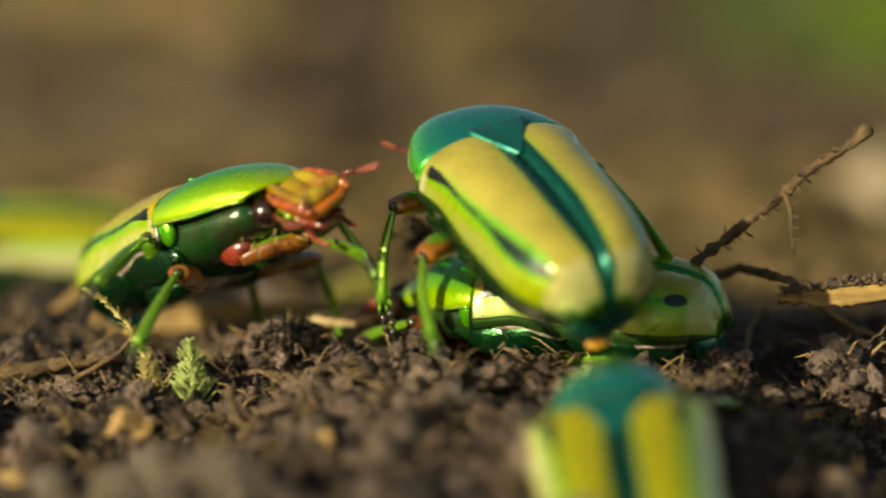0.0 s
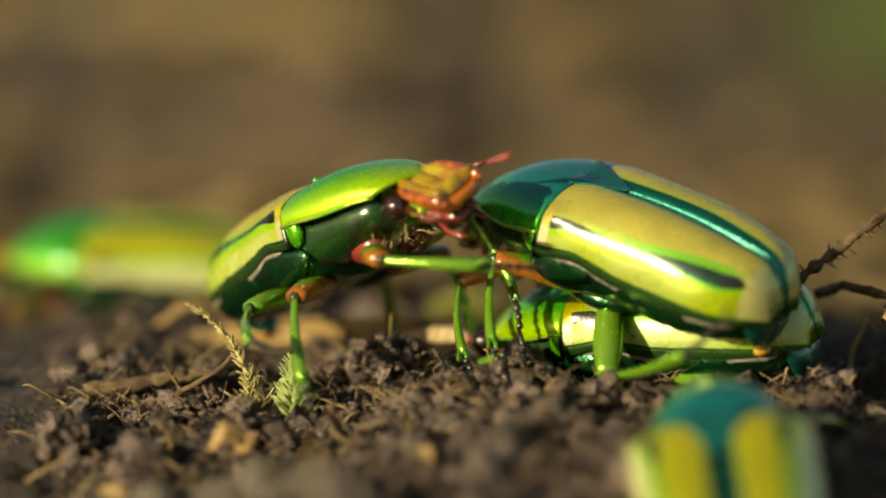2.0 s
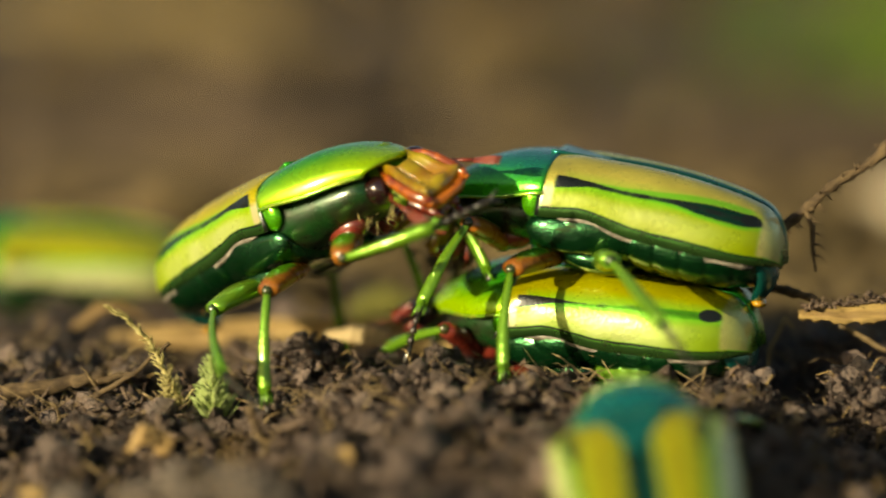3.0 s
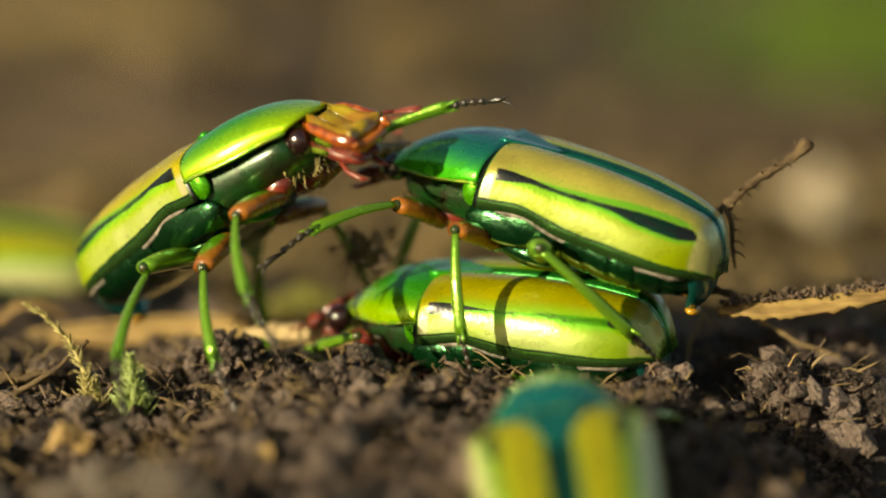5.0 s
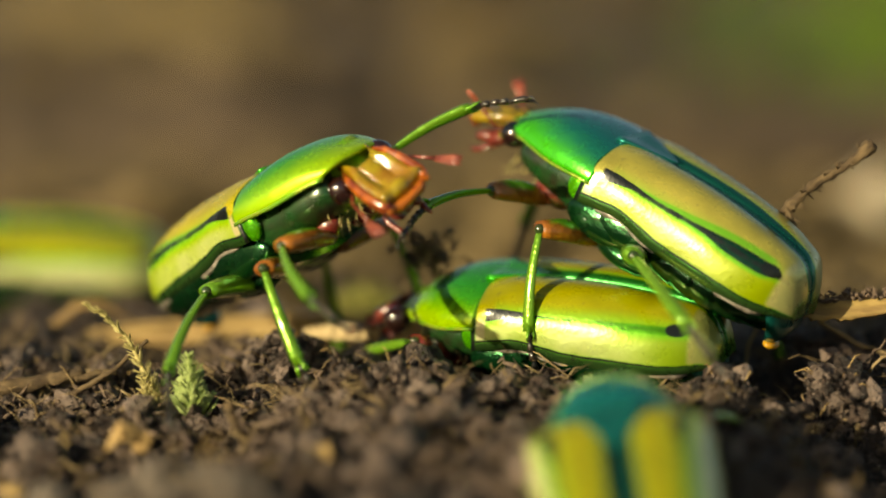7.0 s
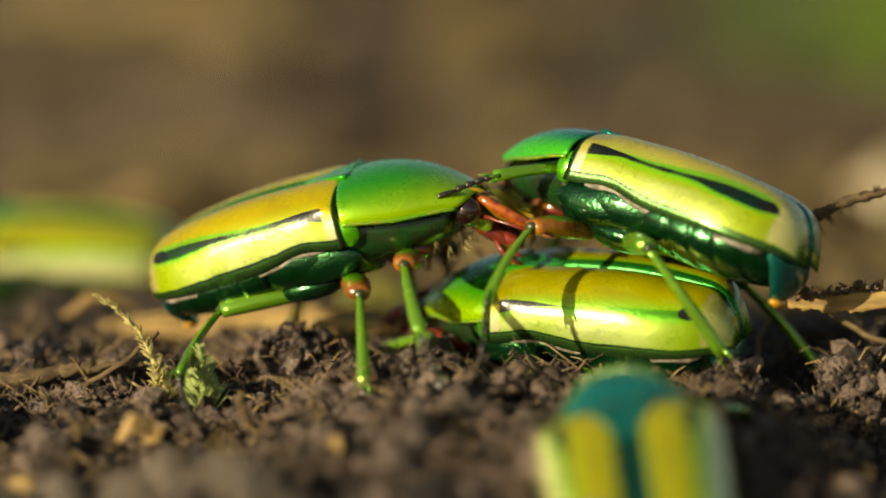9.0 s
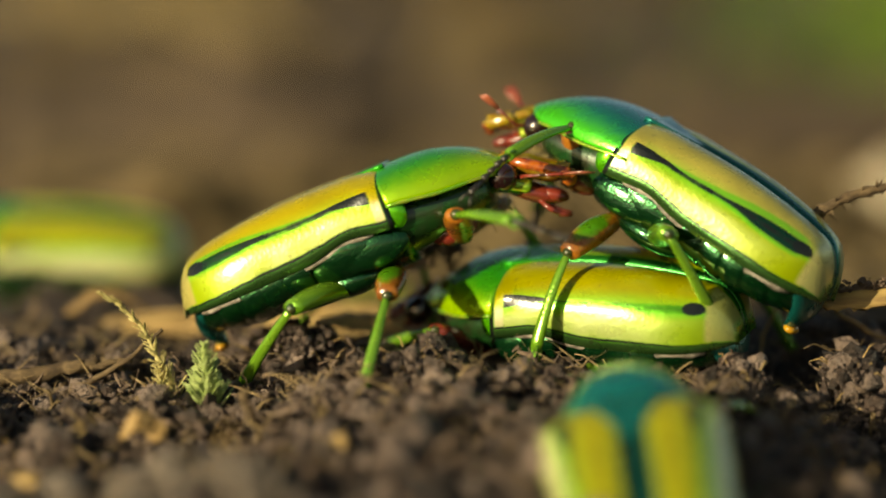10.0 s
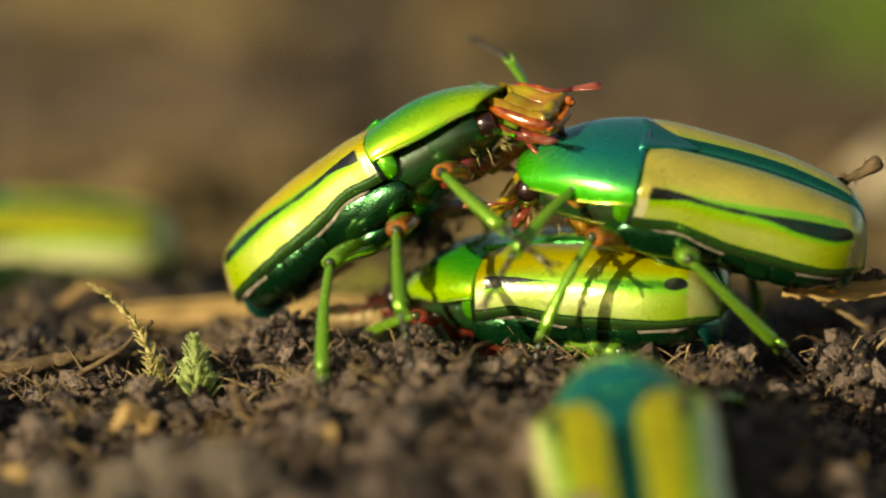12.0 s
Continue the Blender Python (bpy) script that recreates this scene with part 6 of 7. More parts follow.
    walk(right_fighter_parts["head"], [
        (0, pose(0.00674, 0.00000, -0.00045, 0.0, 68.0, 0.0)),
        (0.5, pose(0.00674, 0.00000, -0.00045, 0.0, 68.0, 0.0)),
        (1, pose(0.00669, 0.00093, -0.00042, -0.3, 53.8, 6.4)),
        (1.5, pose(0.00676, 0.00062, -0.00031, -0.2, 54.6, 3.8)),
        (2, pose(0.00672, -0.00009, -0.00050, 0.2, 71.8, -0.1)),
        (2.5, pose(0.00653, -0.00023, -0.00095, -2.5, 65.7, -10.0)),
        (3, pose(0.00662, -0.00003, -0.00075, 3.9, 83.9, 6.3)),
        (3.5, pose(0.00633, -0.00190, -0.00076, -1.0, 49.7, -22.4)),
        (5.5, pose(0.00687, 0.00012, -0.00006, 0.0, 20.2, 1.8)),
        (6, pose(0.00702, 0.00030, 0.00050, -0.1, 26.2, 4.8)),
        (6.5, pose(0.00698, 0.00018, 0.00034, -0.0, 22.8, 4.5)),
        (7, pose(0.00700, 0.00050, 0.00049, 0.1, 26.1, 1.9)),
        (9, pose(0.00677, -0.00068, -0.00027, 2.4, 84.3, -0.5)),
        (9.5, pose(0.00676, 0.00071, -0.00030, 0.2, 50.7, 7.9)),
        (10, pose(0.00679, 0.00107, -0.00004, 0.1, 43.2, 11.6)),
        (10.5, pose(0.00692, 0.00024, 0.00010, 0.0, 51.1, 3.0)),
        (11, pose(0.00694, 0.00028, 0.00020, 0.0, 47.9, 4.6)),
        (11.5, pose(0.00635, 0.00040, -0.00128, -1.2, 44.3, -0.8)),
        (12, pose(0.00653, -0.00017, -0.00094, -6.4, 74.3, -17.2)),
    ])
    for ob in right_fighter_parts["front"]:
        walk(ob, [
            (0, pose(-0.00021, 0.00000, 0.00003, 0.0, 6.0, 0.0)),
            (0.5, pose(-0.00021, 0.00000, 0.00003, 0.0, 6.0, 0.0)),
            (1, pose(-0.00020, -0.00006, 0.00003, 0.0, 5.7, 8.2)),
            (1.5, pose(-0.00016, -0.00003, 0.00002, 0.0, 4.8, 5.4)),
            (2, pose(-0.00022, 0.00001, 0.00003, 0.0, 6.4, -0.8)),
            (2.5, pose(-0.00036, 0.00002, 0.00007, 0.0, 10.5, -2.0)),
            (3, pose(-0.00030, 0.00000, 0.00005, 0.0, 8.7, -0.2)),
            (3.5, pose(-0.00028, 0.00015, 0.00005, 0.0, 8.7, -17.2)),
            (5.5, pose(-0.00009, -0.00001, 0.00001, 0.0, 2.7, 1.0)),
            (6, pose(0.00008, -0.00001, -0.00001, 0.0, -2.1, 2.5)),
            (6.5, pose(0.00003, -0.00000, -0.00000, 0.0, -0.7, 1.5)),
            (7, pose(0.00007, -0.00001, -0.00001, 0.0, -2.1, 4.2)),
            (9, pose(-0.00015, 0.00004, 0.00002, 0.0, 4.5, -5.9)),
            (9.5, pose(-0.00016, -0.00004, 0.00002, 0.0, 4.7, 6.2)),
            (10, pose(-0.00008, -0.00005, 0.00001, 0.0, 2.5, 9.2)),
            (10.5, pose(-0.00004, -0.00001, 0.00001, 0.0, 1.3, 2.1)),
            (11, pose(-0.00001, -0.00001, 0.00000, 0.0, 0.4, 2.4)),
            (11.5, pose(-0.00046, -0.00004, 0.00010, 0.0, 13.5, 3.7)),
            (12, pose(-0.00036, 0.00001, 0.00007, 0.0, 10.4, -1.5)),
        ])
    walk(right_fighter_parts["femur_LF"], [
        (0, pose(0.00300, 0.00220, -0.00392, 8.6, -14.9, 101.6)),
        (0.5, pose(0.00300, 0.00220, -0.00392, 8.4, -2.8, 77.8)),
        (1, pose(0.00268, 0.00258, -0.00391, 9.1, -20.6, 82.6)),
        (1.5, pose(0.00290, 0.00247, -0.00386, 6.9, 21.3, 51.6)),
        (2, pose(0.00298, 0.00216, -0.00395, 6.8, 15.3, 52.3)),
        (2.5, pose(0.00260, 0.00212, -0.00413, 6.8, 14.7, 52.3)),
        (3, pose(0.00273, 0.00219, -0.00405, 8.7, -21.7, 68.5)),
        (3.5, pose(0.00325, 0.00136, -0.00405, 8.9, -18.6, 79.4)),
        (5.5, pose(0.00330, 0.00225, -0.00375, 8.1, -18.1, 61.3)),
        (6, pose(0.00371, 0.00236, -0.00347, 10.5, -35.8, 78.5)),
        (6.5, pose(0.00361, 0.00229, -0.00356, 9.9, -31.6, 76.2)),
        (7, pose(0.00363, 0.00246, -0.00347, 7.8, -2.2, 65.1)),
        (9, pose(0.00337, 0.00188, -0.00385, 5.3, -52.6, 153.8)),
        (9.5, pose(0.00288, 0.00250, -0.00386, 13.1, -52.3, 100.6)),
        (10, pose(0.00296, 0.00268, -0.00374, 17.7, -61.0, 66.7)),
        (10.5, pose(0.00339, 0.00232, -0.00368, 10.1, -39.4, 108.4)),
        (11, pose(0.00347, 0.00234, -0.00362, 11.4, -48.6, 110.2)),
        (11.5, pose(0.00205, 0.00233, -0.00424, 0.1, 1.3, 0.5)),
        (12, pose(0.00259, 0.00214, -0.00412, 16.0, -59.1, 58.9)),
    ])
    walk(right_fighter_parts["tibia_LF"], [
        (0, pose(0.00202, 0.00693, -0.00264, 38.0, 59.5, 140.6)),
        (0.5, pose(0.00405, 0.00708, -0.00368, 85.9, 57.8, 164.7)),
        (1, pose(0.00329, 0.00722, -0.00215, 53.4, 31.9, 138.6)),
        (1.5, pose(0.00580, 0.00612, -0.00568, 110.1, 18.7, 141.1)),
        (2, pose(0.00593, 0.00598, -0.00527, 99.9, 23.5, 130.6)),
        (2.5, pose(0.00556, 0.00594, -0.00539, 39.5, 29.4, 64.3)),
        (3, pose(0.00443, 0.00651, -0.00220, -3.8, 56.4, 64.4)),
        (3.5, pose(0.00412, 0.00602, -0.00246, -26.4, 53.3, 52.3)),
        (5.5, pose(0.00558, 0.00642, -0.00220, -10.5, -0.0, 57.9)),
        (6, pose(0.00452, 0.00633, -0.00054, -25.5, -7.8, 62.3)),
        (6.5, pose(0.00463, 0.00642, -0.00093, -34.5, -1.1, 51.9)),
        (7, pose(0.00573, 0.00699, -0.00328, 64.0, 6.0, 81.5)),
        (9, pose(0.00064, 0.00322, 0.00012, -39.0, 18.6, 62.8)),
        (9.5, pose(0.00232, 0.00551, 0.00010, -28.2, 35.5, 50.7)),
        (10, pose(0.00392, 0.00490, 0.00063, 7.3, 22.3, 81.9)),
        (10.5, pose(0.00217, 0.00598, -0.00050, -39.8, 23.0, 53.6)),
        (11, pose(0.00232, 0.00544, 0.00013, -37.4, 16.2, 43.8)),
        (11.5, pose(0.00705, 0.00237, -0.00436, 91.9, -5.6, 84.7)),
        (12, pose(0.00391, 0.00433, 0.00017, 1.6, 24.4, 62.0)),
    ])
    walk(right_fighter_parts["femur_LM"], [
        (0, pose(-0.00150, 0.00280, -0.00410, 7.3, -12.0, 122.0)),
        (0.5, pose(-0.00150, 0.00280, -0.00410, 3.9, -11.4, 153.0)),
        (1, pose(-0.00150, 0.00280, -0.00410, 9.5, -40.9, 116.5)),
        (1.5, pose(-0.00150, 0.00280, -0.00410, 8.5, -15.6, 103.4)),
        (2, pose(-0.00150, 0.00280, -0.00410, 5.6, -17.1, 36.9)),
        (2.5, pose(-0.00150, 0.00280, -0.00410, 7.7, -14.6, 58.3)),
        (3, pose(-0.00150, 0.00280, -0.00410, 8.0, 5.3, 70.3)),
        (3.5, pose(-0.00150, 0.00280, -0.00410, 8.6, -14.5, 74.5)),
        (5.5, pose(-0.00150, 0.00280, -0.00410, 8.7, -17.3, 74.0)),
        (6, pose(-0.00150, 0.00280, -0.00410, 8.3, -7.9, 74.5)),
        (6.5, pose(-0.00150, 0.00280, -0.00410, 8.4, -8.7, 75.4)),
        (7, pose(-0.00150, 0.00280, -0.00410, 8.1, -6.9, 69.8)),
        (9, pose(-0.00150, 0.00280, -0.00410, 8.3, 7.4, 76.2)),
        (9.5, pose(-0.00150, 0.00280, -0.00410, 8.3, -14.0, 68.6)),
        (10, pose(-0.00150, 0.00280, -0.00410, 9.5, 27.5, 86.4)),
        (10.5, pose(-0.00150, 0.00280, -0.00410, 6.2, 22.7, 44.6)),
        (11, pose(-0.00150, 0.00280, -0.00410, 5.1, 29.5, 33.7)),
        (11.5, pose(-0.00150, 0.00280, -0.00410, 5.3, -3.7, 37.5)),
        (12, pose(-0.00150, 0.00280, -0.00410, 7.3, -21.5, 50.0)),
    ])
    walk(right_fighter_parts["tibia_LM"], [
        (0, pose(-0.00451, 0.00761, -0.00290, 56.1, 15.9, 160.5)),
        (0.5, pose(-0.00656, 0.00538, -0.00295, -2.8, 33.9, 150.9)),
        (1, pose(-0.00346, 0.00672, -0.00030, 26.8, 4.9, 144.8)),
        (1.5, pose(-0.00279, 0.00823, -0.00254, 66.8, 7.4, 158.5)),
        (2, pose(0.00294, 0.00613, -0.00239, 74.8, 29.1, 126.4)),
        (2.5, pose(0.00145, 0.00757, -0.00263, 37.1, 66.3, 96.7)),
        (3, pose(0.00045, 0.00824, -0.00464, 45.8, 61.3, 110.4)),
        (3.5, pose(0.00000, 0.00821, -0.00265, 49.9, 61.4, 126.5)),
        (5.5, pose(0.00002, 0.00812, -0.00237, 66.4, 61.7, 146.3)),
        (6, pose(0.00004, 0.00833, -0.00330, 73.6, 62.5, 150.0)),
        (6.5, pose(-0.00006, 0.00835, -0.00322, 70.2, 62.0, 147.6)),
        (7, pose(0.00048, 0.00820, -0.00340, 75.3, 60.2, 146.8)),
        (9, pose(-0.00013, 0.00839, -0.00485, 39.7, 47.4, 104.1)),
        (9.5, pose(0.00055, 0.00804, -0.00270, 54.6, 71.5, 125.6)),
        (10, pose(-0.00118, 0.00794, -0.00678, 57.0, 69.8, 132.7)),
        (10.5, pose(0.00231, 0.00655, -0.00634, 81.3, 77.8, 120.5)),
        (11, pose(0.00270, 0.00560, -0.00696, 69.1, 66.7, 88.1)),
        (11.5, pose(0.00309, 0.00632, -0.00373, 56.0, 20.8, 69.8)),
        (12, pose(0.00197, 0.00693, -0.00198, 14.6, 53.7, 65.2)),
    ])
    walk(right_fighter_parts["femur_LH"], [
        (0, pose(-0.00500, 0.00280, -0.00410, -1.6, -3.9, -168.9)),
        (0.5, pose(-0.00500, 0.00280, -0.00410, -0.4, -2.8, -177.4)),
        (1, pose(-0.00500, 0.00280, -0.00410, 1.8, 6.4, 168.5)),
        (1.5, pose(-0.00500, 0.00280, -0.00410, 6.4, -7.5, 130.9)),
        (2, pose(-0.00500, 0.00280, -0.00410, 8.4, 28.0, 124.3)),
        (2.5, pose(-0.00500, 0.00280, -0.00410, 8.6, -5.9, 92.9)),
        (3, pose(-0.00500, 0.00280, -0.00410, 8.4, -13.0, 104.4)),
        (3.5, pose(-0.00500, 0.00280, -0.00410, 8.2, -4.2, 106.5)),
        (5.5, pose(-0.00500, 0.00280, -0.00410, 9.0, -25.4, 103.9)),
        (6, pose(-0.00500, 0.00280, -0.00410, 8.7, -23.6, 107.6)),
        (6.5, pose(-0.00500, 0.00280, -0.00410, 9.1, -25.7, 102.7)),
        (7, pose(-0.00500, 0.00280, -0.00410, 8.6, -24.4, 109.5)),
        (9, pose(-0.00500, 0.00280, -0.00410, 6.6, -1.2, 129.8)),
        (9.5, pose(-0.00500, 0.00280, -0.00410, 7.7, -20.2, 119.1)),
        (10, pose(-0.00500, 0.00280, -0.00410, 8.2, -20.4, 112.8)),
        (10.5, pose(-0.00500, 0.00280, -0.00410, 8.2, -7.1, 107.3)),
        (11, pose(-0.00500, 0.00280, -0.00410, 8.2, -4.4, 105.6)),
        (11.5, pose(-0.00500, 0.00280, -0.00410, 10.0, -33.6, 72.4)),
        (12, pose(-0.00500, 0.00280, -0.00410, 9.6, -27.8, 87.1)),
    ])
    walk(right_fighter_parts["tibia_LH"], [
        (0, pose(-0.01146, 0.00153, -0.00365, -119.4, -23.8, 160.5)),
        (0.5, pose(-0.01159, 0.00250, -0.00378, -142.2, -27.4, 164.8)),
        (1, pose(-0.01143, 0.00411, -0.00484, -155.6, -42.1, 149.5)),
        (1.5, pose(-0.00928, 0.00775, -0.00323, 114.6, -35.5, 174.3)),
        (2, pose(-0.00829, 0.00761, -0.00720, 145.8, -34.5, 161.5)),
        (2.5, pose(-0.00533, 0.00936, -0.00342, 67.3, 4.5, 117.4)),
        (3, pose(-0.00660, 0.00903, -0.00262, 40.1, 14.2, 126.6)),
        (3.5, pose(-0.00687, 0.00911, -0.00362, 47.7, 24.9, 135.1)),
        (5.5, pose(-0.00643, 0.00859, -0.00127, 77.3, 31.7, -144.5)),
        (6, pose(-0.00683, 0.00857, -0.00146, 51.0, 10.8, 151.6)),
        (6.5, pose(-0.00631, 0.00860, -0.00124, 78.3, 32.9, -144.1)),
        (7, pose(-0.00701, 0.00846, -0.00137, 51.3, 1.1, 145.4)),
        (9, pose(-0.00922, 0.00787, -0.00396, 88.4, 37.9, -141.3)),
        (9.5, pose(-0.00801, 0.00821, -0.00182, 68.2, 40.1, -161.0)),
        (10, pose(-0.00740, 0.00850, -0.00180, 81.4, 36.2, -142.0)),
        (10.5, pose(-0.00695, 0.00905, -0.00329, 85.1, 30.3, -160.2)),
        (11, pose(-0.00677, 0.00914, -0.00359, 76.2, 29.1, 176.0)),
        (11.5, pose(-0.00334, 0.00804, -0.00045, 70.9, 38.1, -179.3)),
        (12, pose(-0.00470, 0.00863, -0.00102, 69.4, 34.2, -176.6)),
    ])
    walk(right_fighter_parts["femur_RF"], [
        (0, pose(0.00300, -0.00220, -0.00392, -8.7, -16.9, -73.7)),
        (0.5, pose(0.00300, -0.00220, -0.00392, -9.1, -23.2, -74.2)),
        (1, pose(0.00331, -0.00178, -0.00391, -8.2, -19.8, -61.3)),
        (1.5, pose(0.00332, -0.00191, -0.00386, -8.8, -25.5, -64.6)),
        (2, pose(0.00292, -0.00224, -0.00395, -8.9, -30.5, -59.4)),
        (2.5, pose(0.00244, -0.00228, -0.00413, -7.1, -14.0, -51.6)),
        (3, pose(0.00271, -0.00221, -0.00405, -6.2, -7.8, -44.9)),
        (3.5, pose(0.00195, -0.00284, -0.00405, -2.3, 0.1, -15.8)),
        (5.5, pose(0.00337, -0.00214, -0.00375, -6.0, -4.7, -43.9)),
        (6, pose(0.00390, -0.00204, -0.00347, -6.1, -6.5, -44.3)),
        (6.5, pose(0.00373, -0.00211, -0.00356, -5.4, -2.8, -38.5)),
        (7, pose(0.00395, -0.00193, -0.00347, -6.3, -8.8, -45.9)),
        (9, pose(0.00291, -0.00249, -0.00385, -11.5, -49.9, -50.7)),
        (9.5, pose(0.00335, -0.00187, -0.00386, -6.2, -32.3, -34.4)),
        (10, pose(0.00367, -0.00167, -0.00374, -7.5, -31.8, -44.0)),
        (10.5, pose(0.00355, -0.00208, -0.00368, -7.7, -43.5, -35.2)),
        (11, pose(0.00365, -0.00206, -0.00362, -8.6, -43.3, -41.1)),
        (11.5, pose(0.00234, -0.00207, -0.00424, -7.8, -23.3, -53.3)),
        (12, pose(0.00247, -0.00226, -0.00412, -9.7, -42.4, -49.8)),
    ])
    walk(right_fighter_parts["tibia_RF"], [
        (0, pose(0.00434, -0.00679, -0.00247, 17.8, 67.7, -55.1)),
        (0.5, pose(0.00425, -0.00662, -0.00196, 13.0, 64.4, -60.0)),
        (1, pose(0.00557, -0.00590, -0.00222, 12.1, 64.4, -48.5)),
        (1.5, pose(0.00525, -0.00599, -0.00171, 13.9, 61.8, -49.2)),
        (2, pose(0.00511, -0.00594, -0.00140, 14.3, 45.4, -43.2)),
        (2.5, pose(0.00546, -0.00608, -0.00292, 32.3, 71.4, -18.2)),
        (3, pose(0.00621, -0.00571, -0.00337, 13.8, 67.0, -31.5)),
        (3.5, pose(0.00676, -0.00421, -0.00406, 0.3, 64.7, -15.5)),
        (5.5, pose(0.00696, -0.00560, -0.00334, 12.1, 74.9, -32.0)),
        (6, pose(0.00746, -0.00550, -0.00291, 14.1, 75.8, -30.2)),
        (6.5, pose(0.00764, -0.00522, -0.00331, 16.1, 76.6, -22.6)),
        (7, pose(0.00739, -0.00548, -0.00271, 1.4, 75.9, -44.5)),
        (9, pose(0.00495, -0.00499, -0.00002, 4.4, 72.5, -44.9)),
        (9.5, pose(0.00684, -0.00426, -0.00119, -1.7, 82.3, -36.3)),
        (10, pose(0.00673, -0.00462, -0.00111, 2.5, 83.5, -41.4)),
        (10.5, pose(0.00651, -0.00417, -0.00023, -1.0, 75.8, -36.4)),
        (11, pose(0.00639, -0.00445, -0.00019, 8.0, 74.6, -31.4)),
        (11.5, pose(0.00508, -0.00575, -0.00226, 62.7, 74.4, 14.6)),
        (12, pose(0.00486, -0.00508, -0.00075, 29.5, 68.8, -12.4)),
    ])
    walk(right_fighter_parts["femur_RM"], [
        (0, pose(-0.00150, -0.00280, -0.00410, -8.5, -1.1, -97.8)),
        (0.5, pose(-0.00150, -0.00280, -0.00410, -8.5, -9.4, -98.3)),
        (1, pose(-0.00150, -0.00280, -0.00410, -8.5, -5.6, -82.2)),
        (1.5, pose(-0.00150, -0.00280, -0.00410, -8.7, -11.4, -84.9)),
        (2, pose(-0.00150, -0.00280, -0.00410, -8.6, -10.3, -81.8)),
        (2.5, pose(-0.00150, -0.00280, -0.00410, -8.6, 11.8, -99.0)),
        (3, pose(-0.00150, -0.00280, -0.00410, -8.6, 10.0, -87.8)),
        (3.5, pose(-0.00150, -0.00280, -0.00410, -8.2, 16.2, -69.0)),
        (5.5, pose(-0.00150, -0.00280, -0.00410, -8.8, 13.8, -92.5)),
        (6, pose(-0.00150, -0.00280, -0.00410, -8.7, 12.3, -84.0)),
        (6.5, pose(-0.00150, -0.00280, -0.00410, -8.7, 17.9, -79.9)),
        (7, pose(-0.00150, -0.00280, -0.00410, -8.6, 8.1, -91.2)),
        (9, pose(-0.00150, -0.00280, -0.00410, -8.6, 7.7, -94.3)),
        (9.5, pose(-0.00150, -0.00280, -0.00410, -8.7, 20.3, -75.3)),
        (10, pose(-0.00150, -0.00280, -0.00410, -9.0, 19.8, -86.2)),
        (10.5, pose(-0.00150, -0.00280, -0.00410, -8.4, 12.7, -75.8)),
        (11, pose(-0.00150, -0.00280, -0.00410, -8.4, 13.2, -76.1)),
        (11.5, pose(-0.00150, -0.00280, -0.00410, -10.9, 38.5, -94.0)),
        (12, pose(-0.00150, -0.00280, -0.00410, -8.9, 15.9, -88.8)),
    ])
    walk(right_fighter_parts["tibia_RM"], [
        (0, pose(-0.00229, -0.00854, -0.00399, -32.8, 68.9, -129.1)),
        (0.5, pose(-0.00233, -0.00846, -0.00316, -28.6, 65.7, -126.6)),
        (1, pose(-0.00072, -0.00852, -0.00354, -40.5, 68.7, -122.1)),
        (1.5, pose(-0.00100, -0.00846, -0.00295, -34.4, 67.6, -119.9)),
        (2, pose(-0.00069, -0.00845, -0.00306, -8.5, 60.5, -90.0)),
        (2.5, pose(-0.00239, -0.00841, -0.00529, -107.3, 86.6, 154.4)),
        (3, pose(-0.00128, -0.00851, -0.00511, -40.3, 79.2, -126.3)),
        (3.5, pose(0.00050, -0.00800, -0.00572, -53.1, 82.6, -120.1)),
        (5.5, pose(-0.00175, -0.00843, -0.00548, -77.8, 78.3, -167.3)),
        (6, pose(-0.00091, -0.00844, -0.00533, -70.8, 78.0, -151.9)),
        (6.5, pose(-0.00053, -0.00823, -0.00588, -85.2, 78.8, -161.4)),
        (7, pose(-0.00162, -0.00854, -0.00492, -74.1, 75.5, -162.8)),
        (9, pose(-0.00193, -0.00853, -0.00488, -42.4, 79.9, -135.3)),
        (9.5, pose(-0.00012, -0.00806, -0.00611, -99.4, 74.8, -169.3)),
        (10, pose(-0.00113, -0.00825, -0.00606, -98.7, 74.1, -179.4)),
        (10.5, pose(-0.00011, -0.00828, -0.00538, -84.6, 76.1, -157.1)),
        (11, pose(-0.00014, -0.00828, -0.00543, -89.0, 77.2, -162.0)),
        (11.5, pose(-0.00182, -0.00733, -0.00771, -127.6, 76.9, 146.0)),
        (12, pose(-0.00139, -0.00838, -0.00569, -115.8, 82.6, 157.0)),
    ])
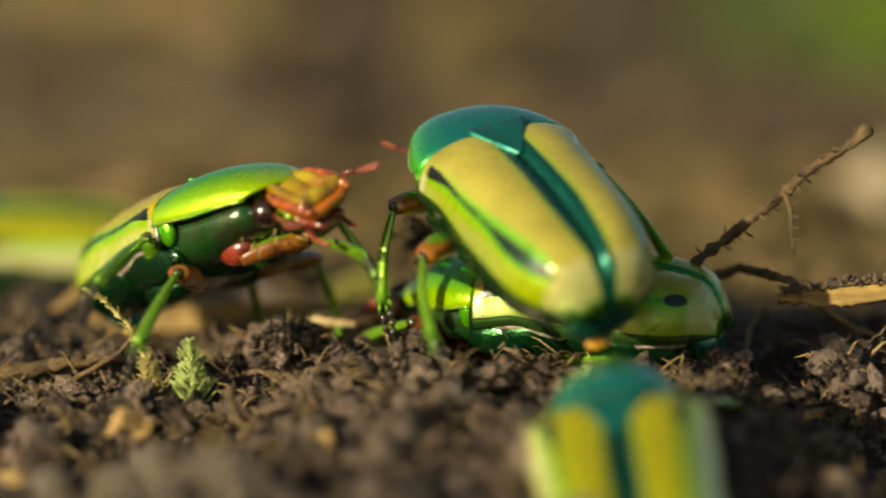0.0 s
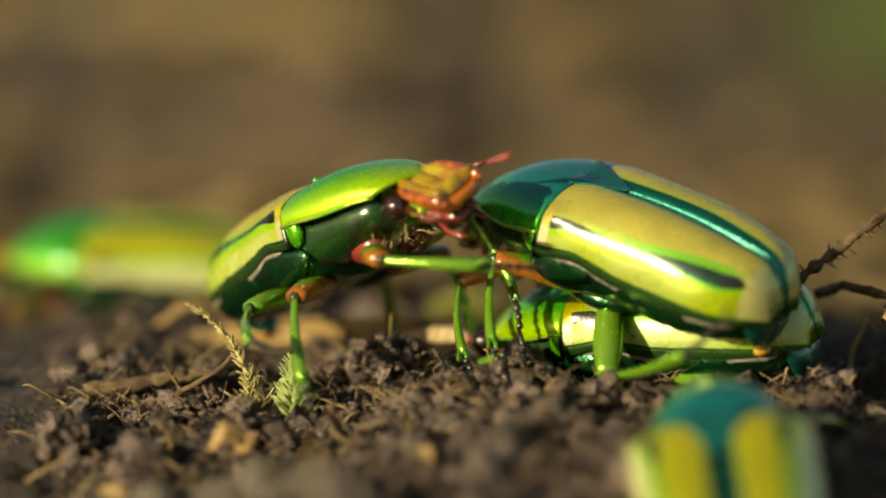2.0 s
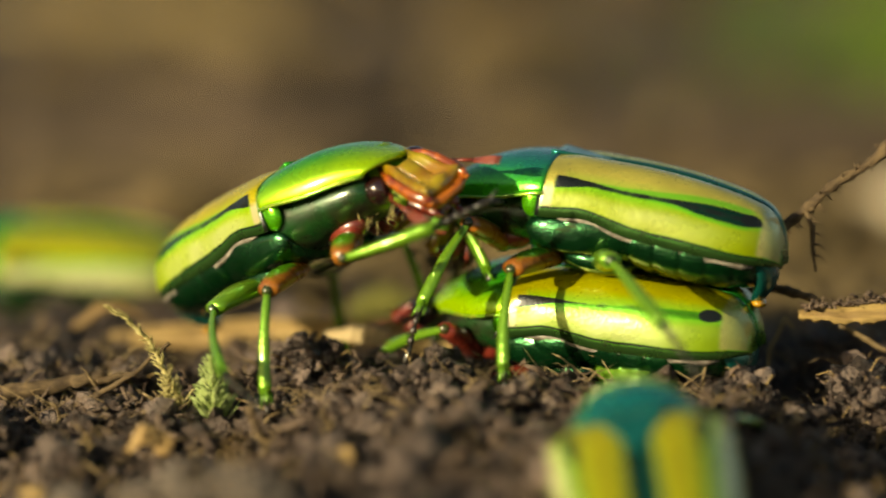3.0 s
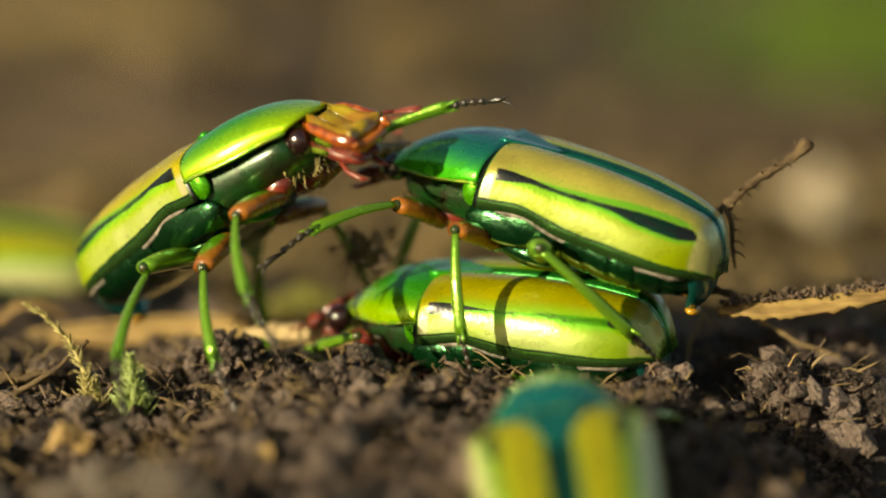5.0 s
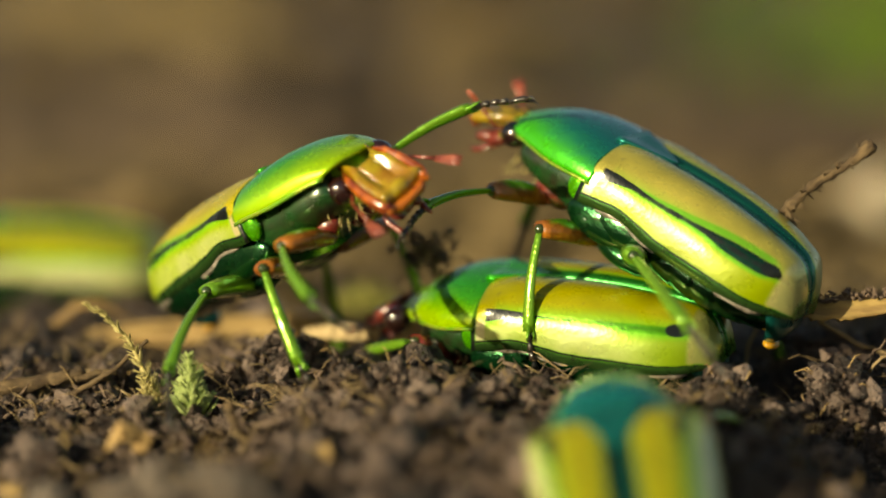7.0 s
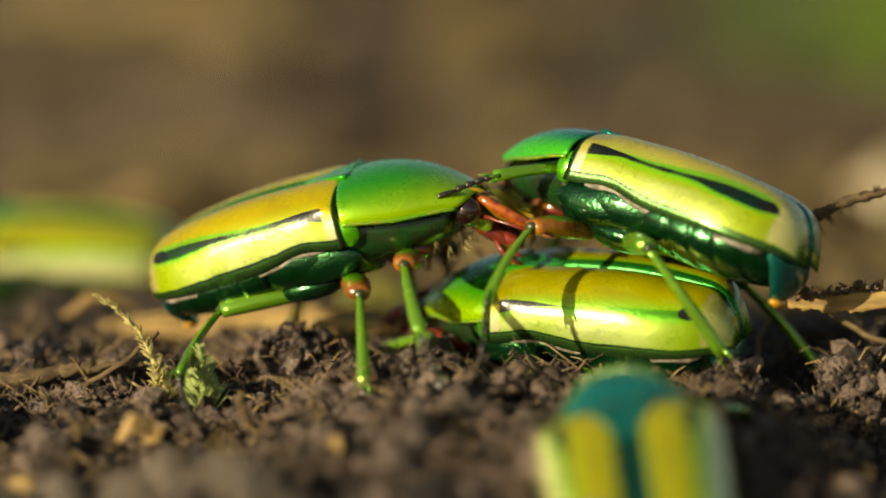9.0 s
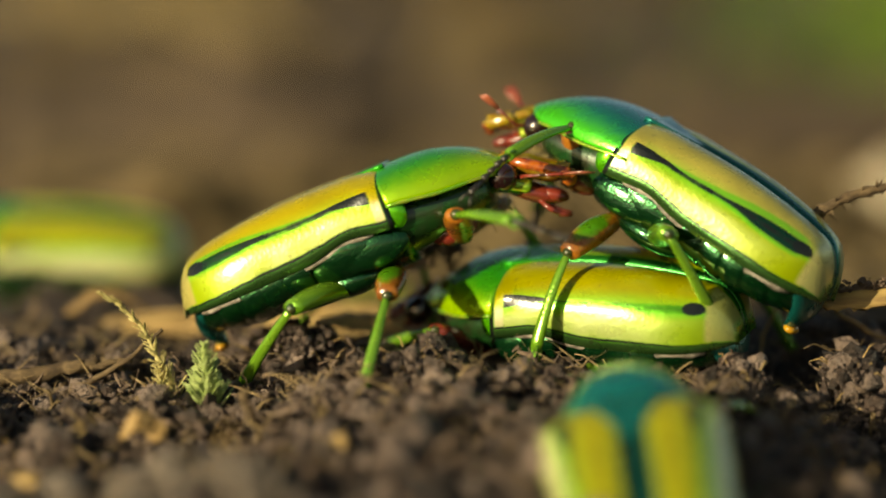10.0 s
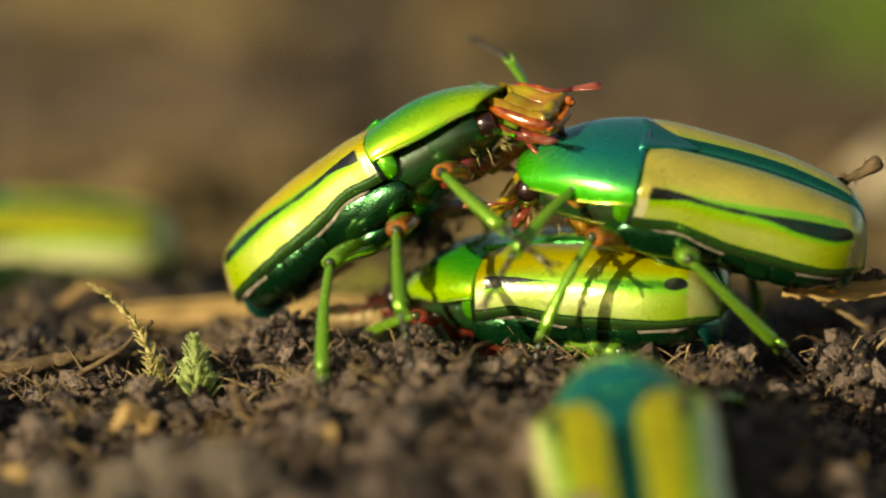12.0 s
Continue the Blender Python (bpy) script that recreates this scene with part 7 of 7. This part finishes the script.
    walk(right_fighter_parts["femur_RH"], [
        (0, pose(-0.00500, -0.00280, -0.00410, -8.0, -26.9, -52.9)),
        (0.5, pose(-0.00500, -0.00280, -0.00410, -8.5, -30.9, -53.6)),
        (1, pose(-0.00500, -0.00280, -0.00410, -8.3, -1.6, -103.2)),
        (1.5, pose(-0.00500, -0.00280, -0.00410, -8.7, -13.3, -84.1)),
        (2, pose(-0.00500, -0.00280, -0.00410, -8.0, 0.3, -111.4)),
        (2.5, pose(-0.00500, -0.00280, -0.00410, -5.7, 11.8, -140.3)),
        (3, pose(-0.00500, -0.00280, -0.00410, -7.2, 6.3, -123.7)),
        (3.5, pose(-0.00500, -0.00280, -0.00410, -8.4, 11.9, -107.7)),
        (5.5, pose(-0.00500, -0.00280, -0.00410, -6.6, 8.1, -130.7)),
        (6, pose(-0.00500, -0.00280, -0.00410, -7.5, 9.9, -121.8)),
        (6.5, pose(-0.00500, -0.00280, -0.00410, -7.9, 14.0, -117.9)),
        (7, pose(-0.00500, -0.00280, -0.00410, -6.7, 2.4, -128.7)),
        (9, pose(-0.00500, -0.00280, -0.00410, -6.5, 1.8, -131.0)),
        (9.5, pose(-0.00500, -0.00280, -0.00410, -8.1, 9.7, -111.7)),
        (10, pose(-0.00500, -0.00280, -0.00410, -7.3, 6.9, -122.5)),
        (10.5, pose(-0.00500, -0.00280, -0.00410, -8.0, 7.9, -113.4)),
        (11, pose(-0.00500, -0.00280, -0.00410, -7.9, 9.1, -114.8)),
        (11.5, pose(-0.00500, -0.00280, -0.00410, -7.3, 32.0, -137.4)),
        (12, pose(-0.00500, -0.00280, -0.00410, -7.0, 13.7, -128.7)),
    ])
    walk(right_fighter_parts["tibia_RH"], [
        (0, pose(-0.00145, -0.00749, -0.00111, -62.0, 51.7, -128.2)),
        (0.5, pose(-0.00164, -0.00736, -0.00071, -51.9, 57.5, -116.9)),
        (1, pose(-0.00651, -0.00922, -0.00391, -39.0, 10.9, -113.2)),
        (1.5, pose(-0.00434, -0.00919, -0.00258, -37.2, 43.4, -118.3)),
        (2, pose(-0.00741, -0.00894, -0.00413, -36.3, 58.5, -143.4)),
        (2.5, pose(-0.00997, -0.00693, -0.00545, -42.5, 68.9, -177.8)),
        (3, pose(-0.00864, -0.00826, -0.00482, -41.6, 62.2, -159.9)),
        (3.5, pose(-0.00696, -0.00895, -0.00546, -55.3, 65.9, -156.1)),
        (5.5, pose(-0.00926, -0.00775, -0.00503, -49.3, 59.8, -172.4)),
        (6, pose(-0.00842, -0.00833, -0.00524, -53.6, 59.8, -166.9)),
        (6.5, pose(-0.00799, -0.00846, -0.00570, -59.0, 48.7, -159.3)),
        (7, pose(-0.00912, -0.00795, -0.00438, -42.4, 45.4, -160.5)),
        (9, pose(-0.00932, -0.00778, -0.00431, -41.1, 32.7, -155.0)),
        (9.5, pose(-0.00741, -0.00884, -0.00521, -70.8, 33.1, -156.4)),
        (10, pose(-0.00852, -0.00832, -0.00490, -60.9, 33.4, -159.8)),
        (10.5, pose(-0.00760, -0.00880, -0.00501, -57.4, 43.6, -154.4)),
        (11, pose(-0.00774, -0.00871, -0.00514, -58.8, 52.6, -162.0)),
        (11.5, pose(-0.00912, -0.00659, -0.00759, -75.3, 55.0, 175.0)),
        (12, pose(-0.00900, -0.00781, -0.00567, -66.7, 64.5, 172.9)),
    ])
    walk(under_beetle, [
        (0, pose(0.00422, 0.00088, 0.00493, -10.1, 0.0, 155.7)),
        (0.5, pose(0.00428, 0.00090, 0.00465, -10.0, 3.6, 155.0)),
        (1, pose(0.00391, 0.00090, 0.00441, -10.0, 4.8, 155.0)),
        (1.5, pose(0.00349, 0.00090, 0.00416, -10.0, 5.8, 155.0)),
        (2, pose(0.00341, 0.00090, 0.00408, -10.0, 4.8, 155.0)),
        (2.5, pose(0.00534, 0.00094, 0.00594, -9.1, -2.8, 154.7)),
        (3.5, pose(0.00477, 0.00088, 0.00495, -9.7, -0.8, 157.8)),
        (5.5, pose(0.00464, 0.00092, 0.00483, -11.7, -2.2, 153.5)),
        (7, pose(0.00455, 0.00083, 0.00476, -14.2, -2.5, 154.5)),
        (9, pose(0.00498, 0.00089, 0.00481, -14.6, -0.1, 152.6)),
        (9.5, pose(0.00498, 0.00089, 0.00481, -14.6, -0.1, 152.6)),
        (10, pose(0.00498, 0.00089, 0.00496, -14.6, -0.1, 152.6)),
        (10.5, pose(0.00550, 0.00087, 0.00690, -10.9, -2.7, 156.4)),
        (11, pose(0.00545, 0.00091, 0.00635, -10.5, -2.2, 152.7)),
        (11.5, pose(0.00472, 0.00085, 0.00500, -7.8, -1.5, 154.1)),
        (12, pose(0.00410, 0.00086, 0.00548, -13.2, 1.9, 154.6)),
    ])
    walk(twig, [
        (0, pose(0.01888, -0.00300, 0.00802, 0.0, -38.0, 0.0)),
        (3.5, pose(0.01888, -0.00300, 0.00802, 0.0, -38.0, 0.0)),
        (7.2, pose(0.01908, -0.00300, 0.00793, 0.0, -37.5, 0.0)),
        (8.8, pose(0.01916, -0.00300, 0.00868, 0.0, -21.5, 0.0)),
        (9.5, pose(0.01936, -0.00300, 0.00868, 0.0, -21.0, 0.0)),
        (10, pose(0.01916, -0.00300, 0.00868, 0.0, -22.0, 0.0)),
        (10.6, pose(0.01895, -0.00300, 0.00847, 0.0, -27.0, 0.0)),
        (11.2, pose(0.01875, -0.00300, 0.00847, 0.0, -27.0, 0.0)),
        (12, pose(0.01773, -0.00300, 0.00765, 0.0, -27.0, 0.0)),
    ])


motions()
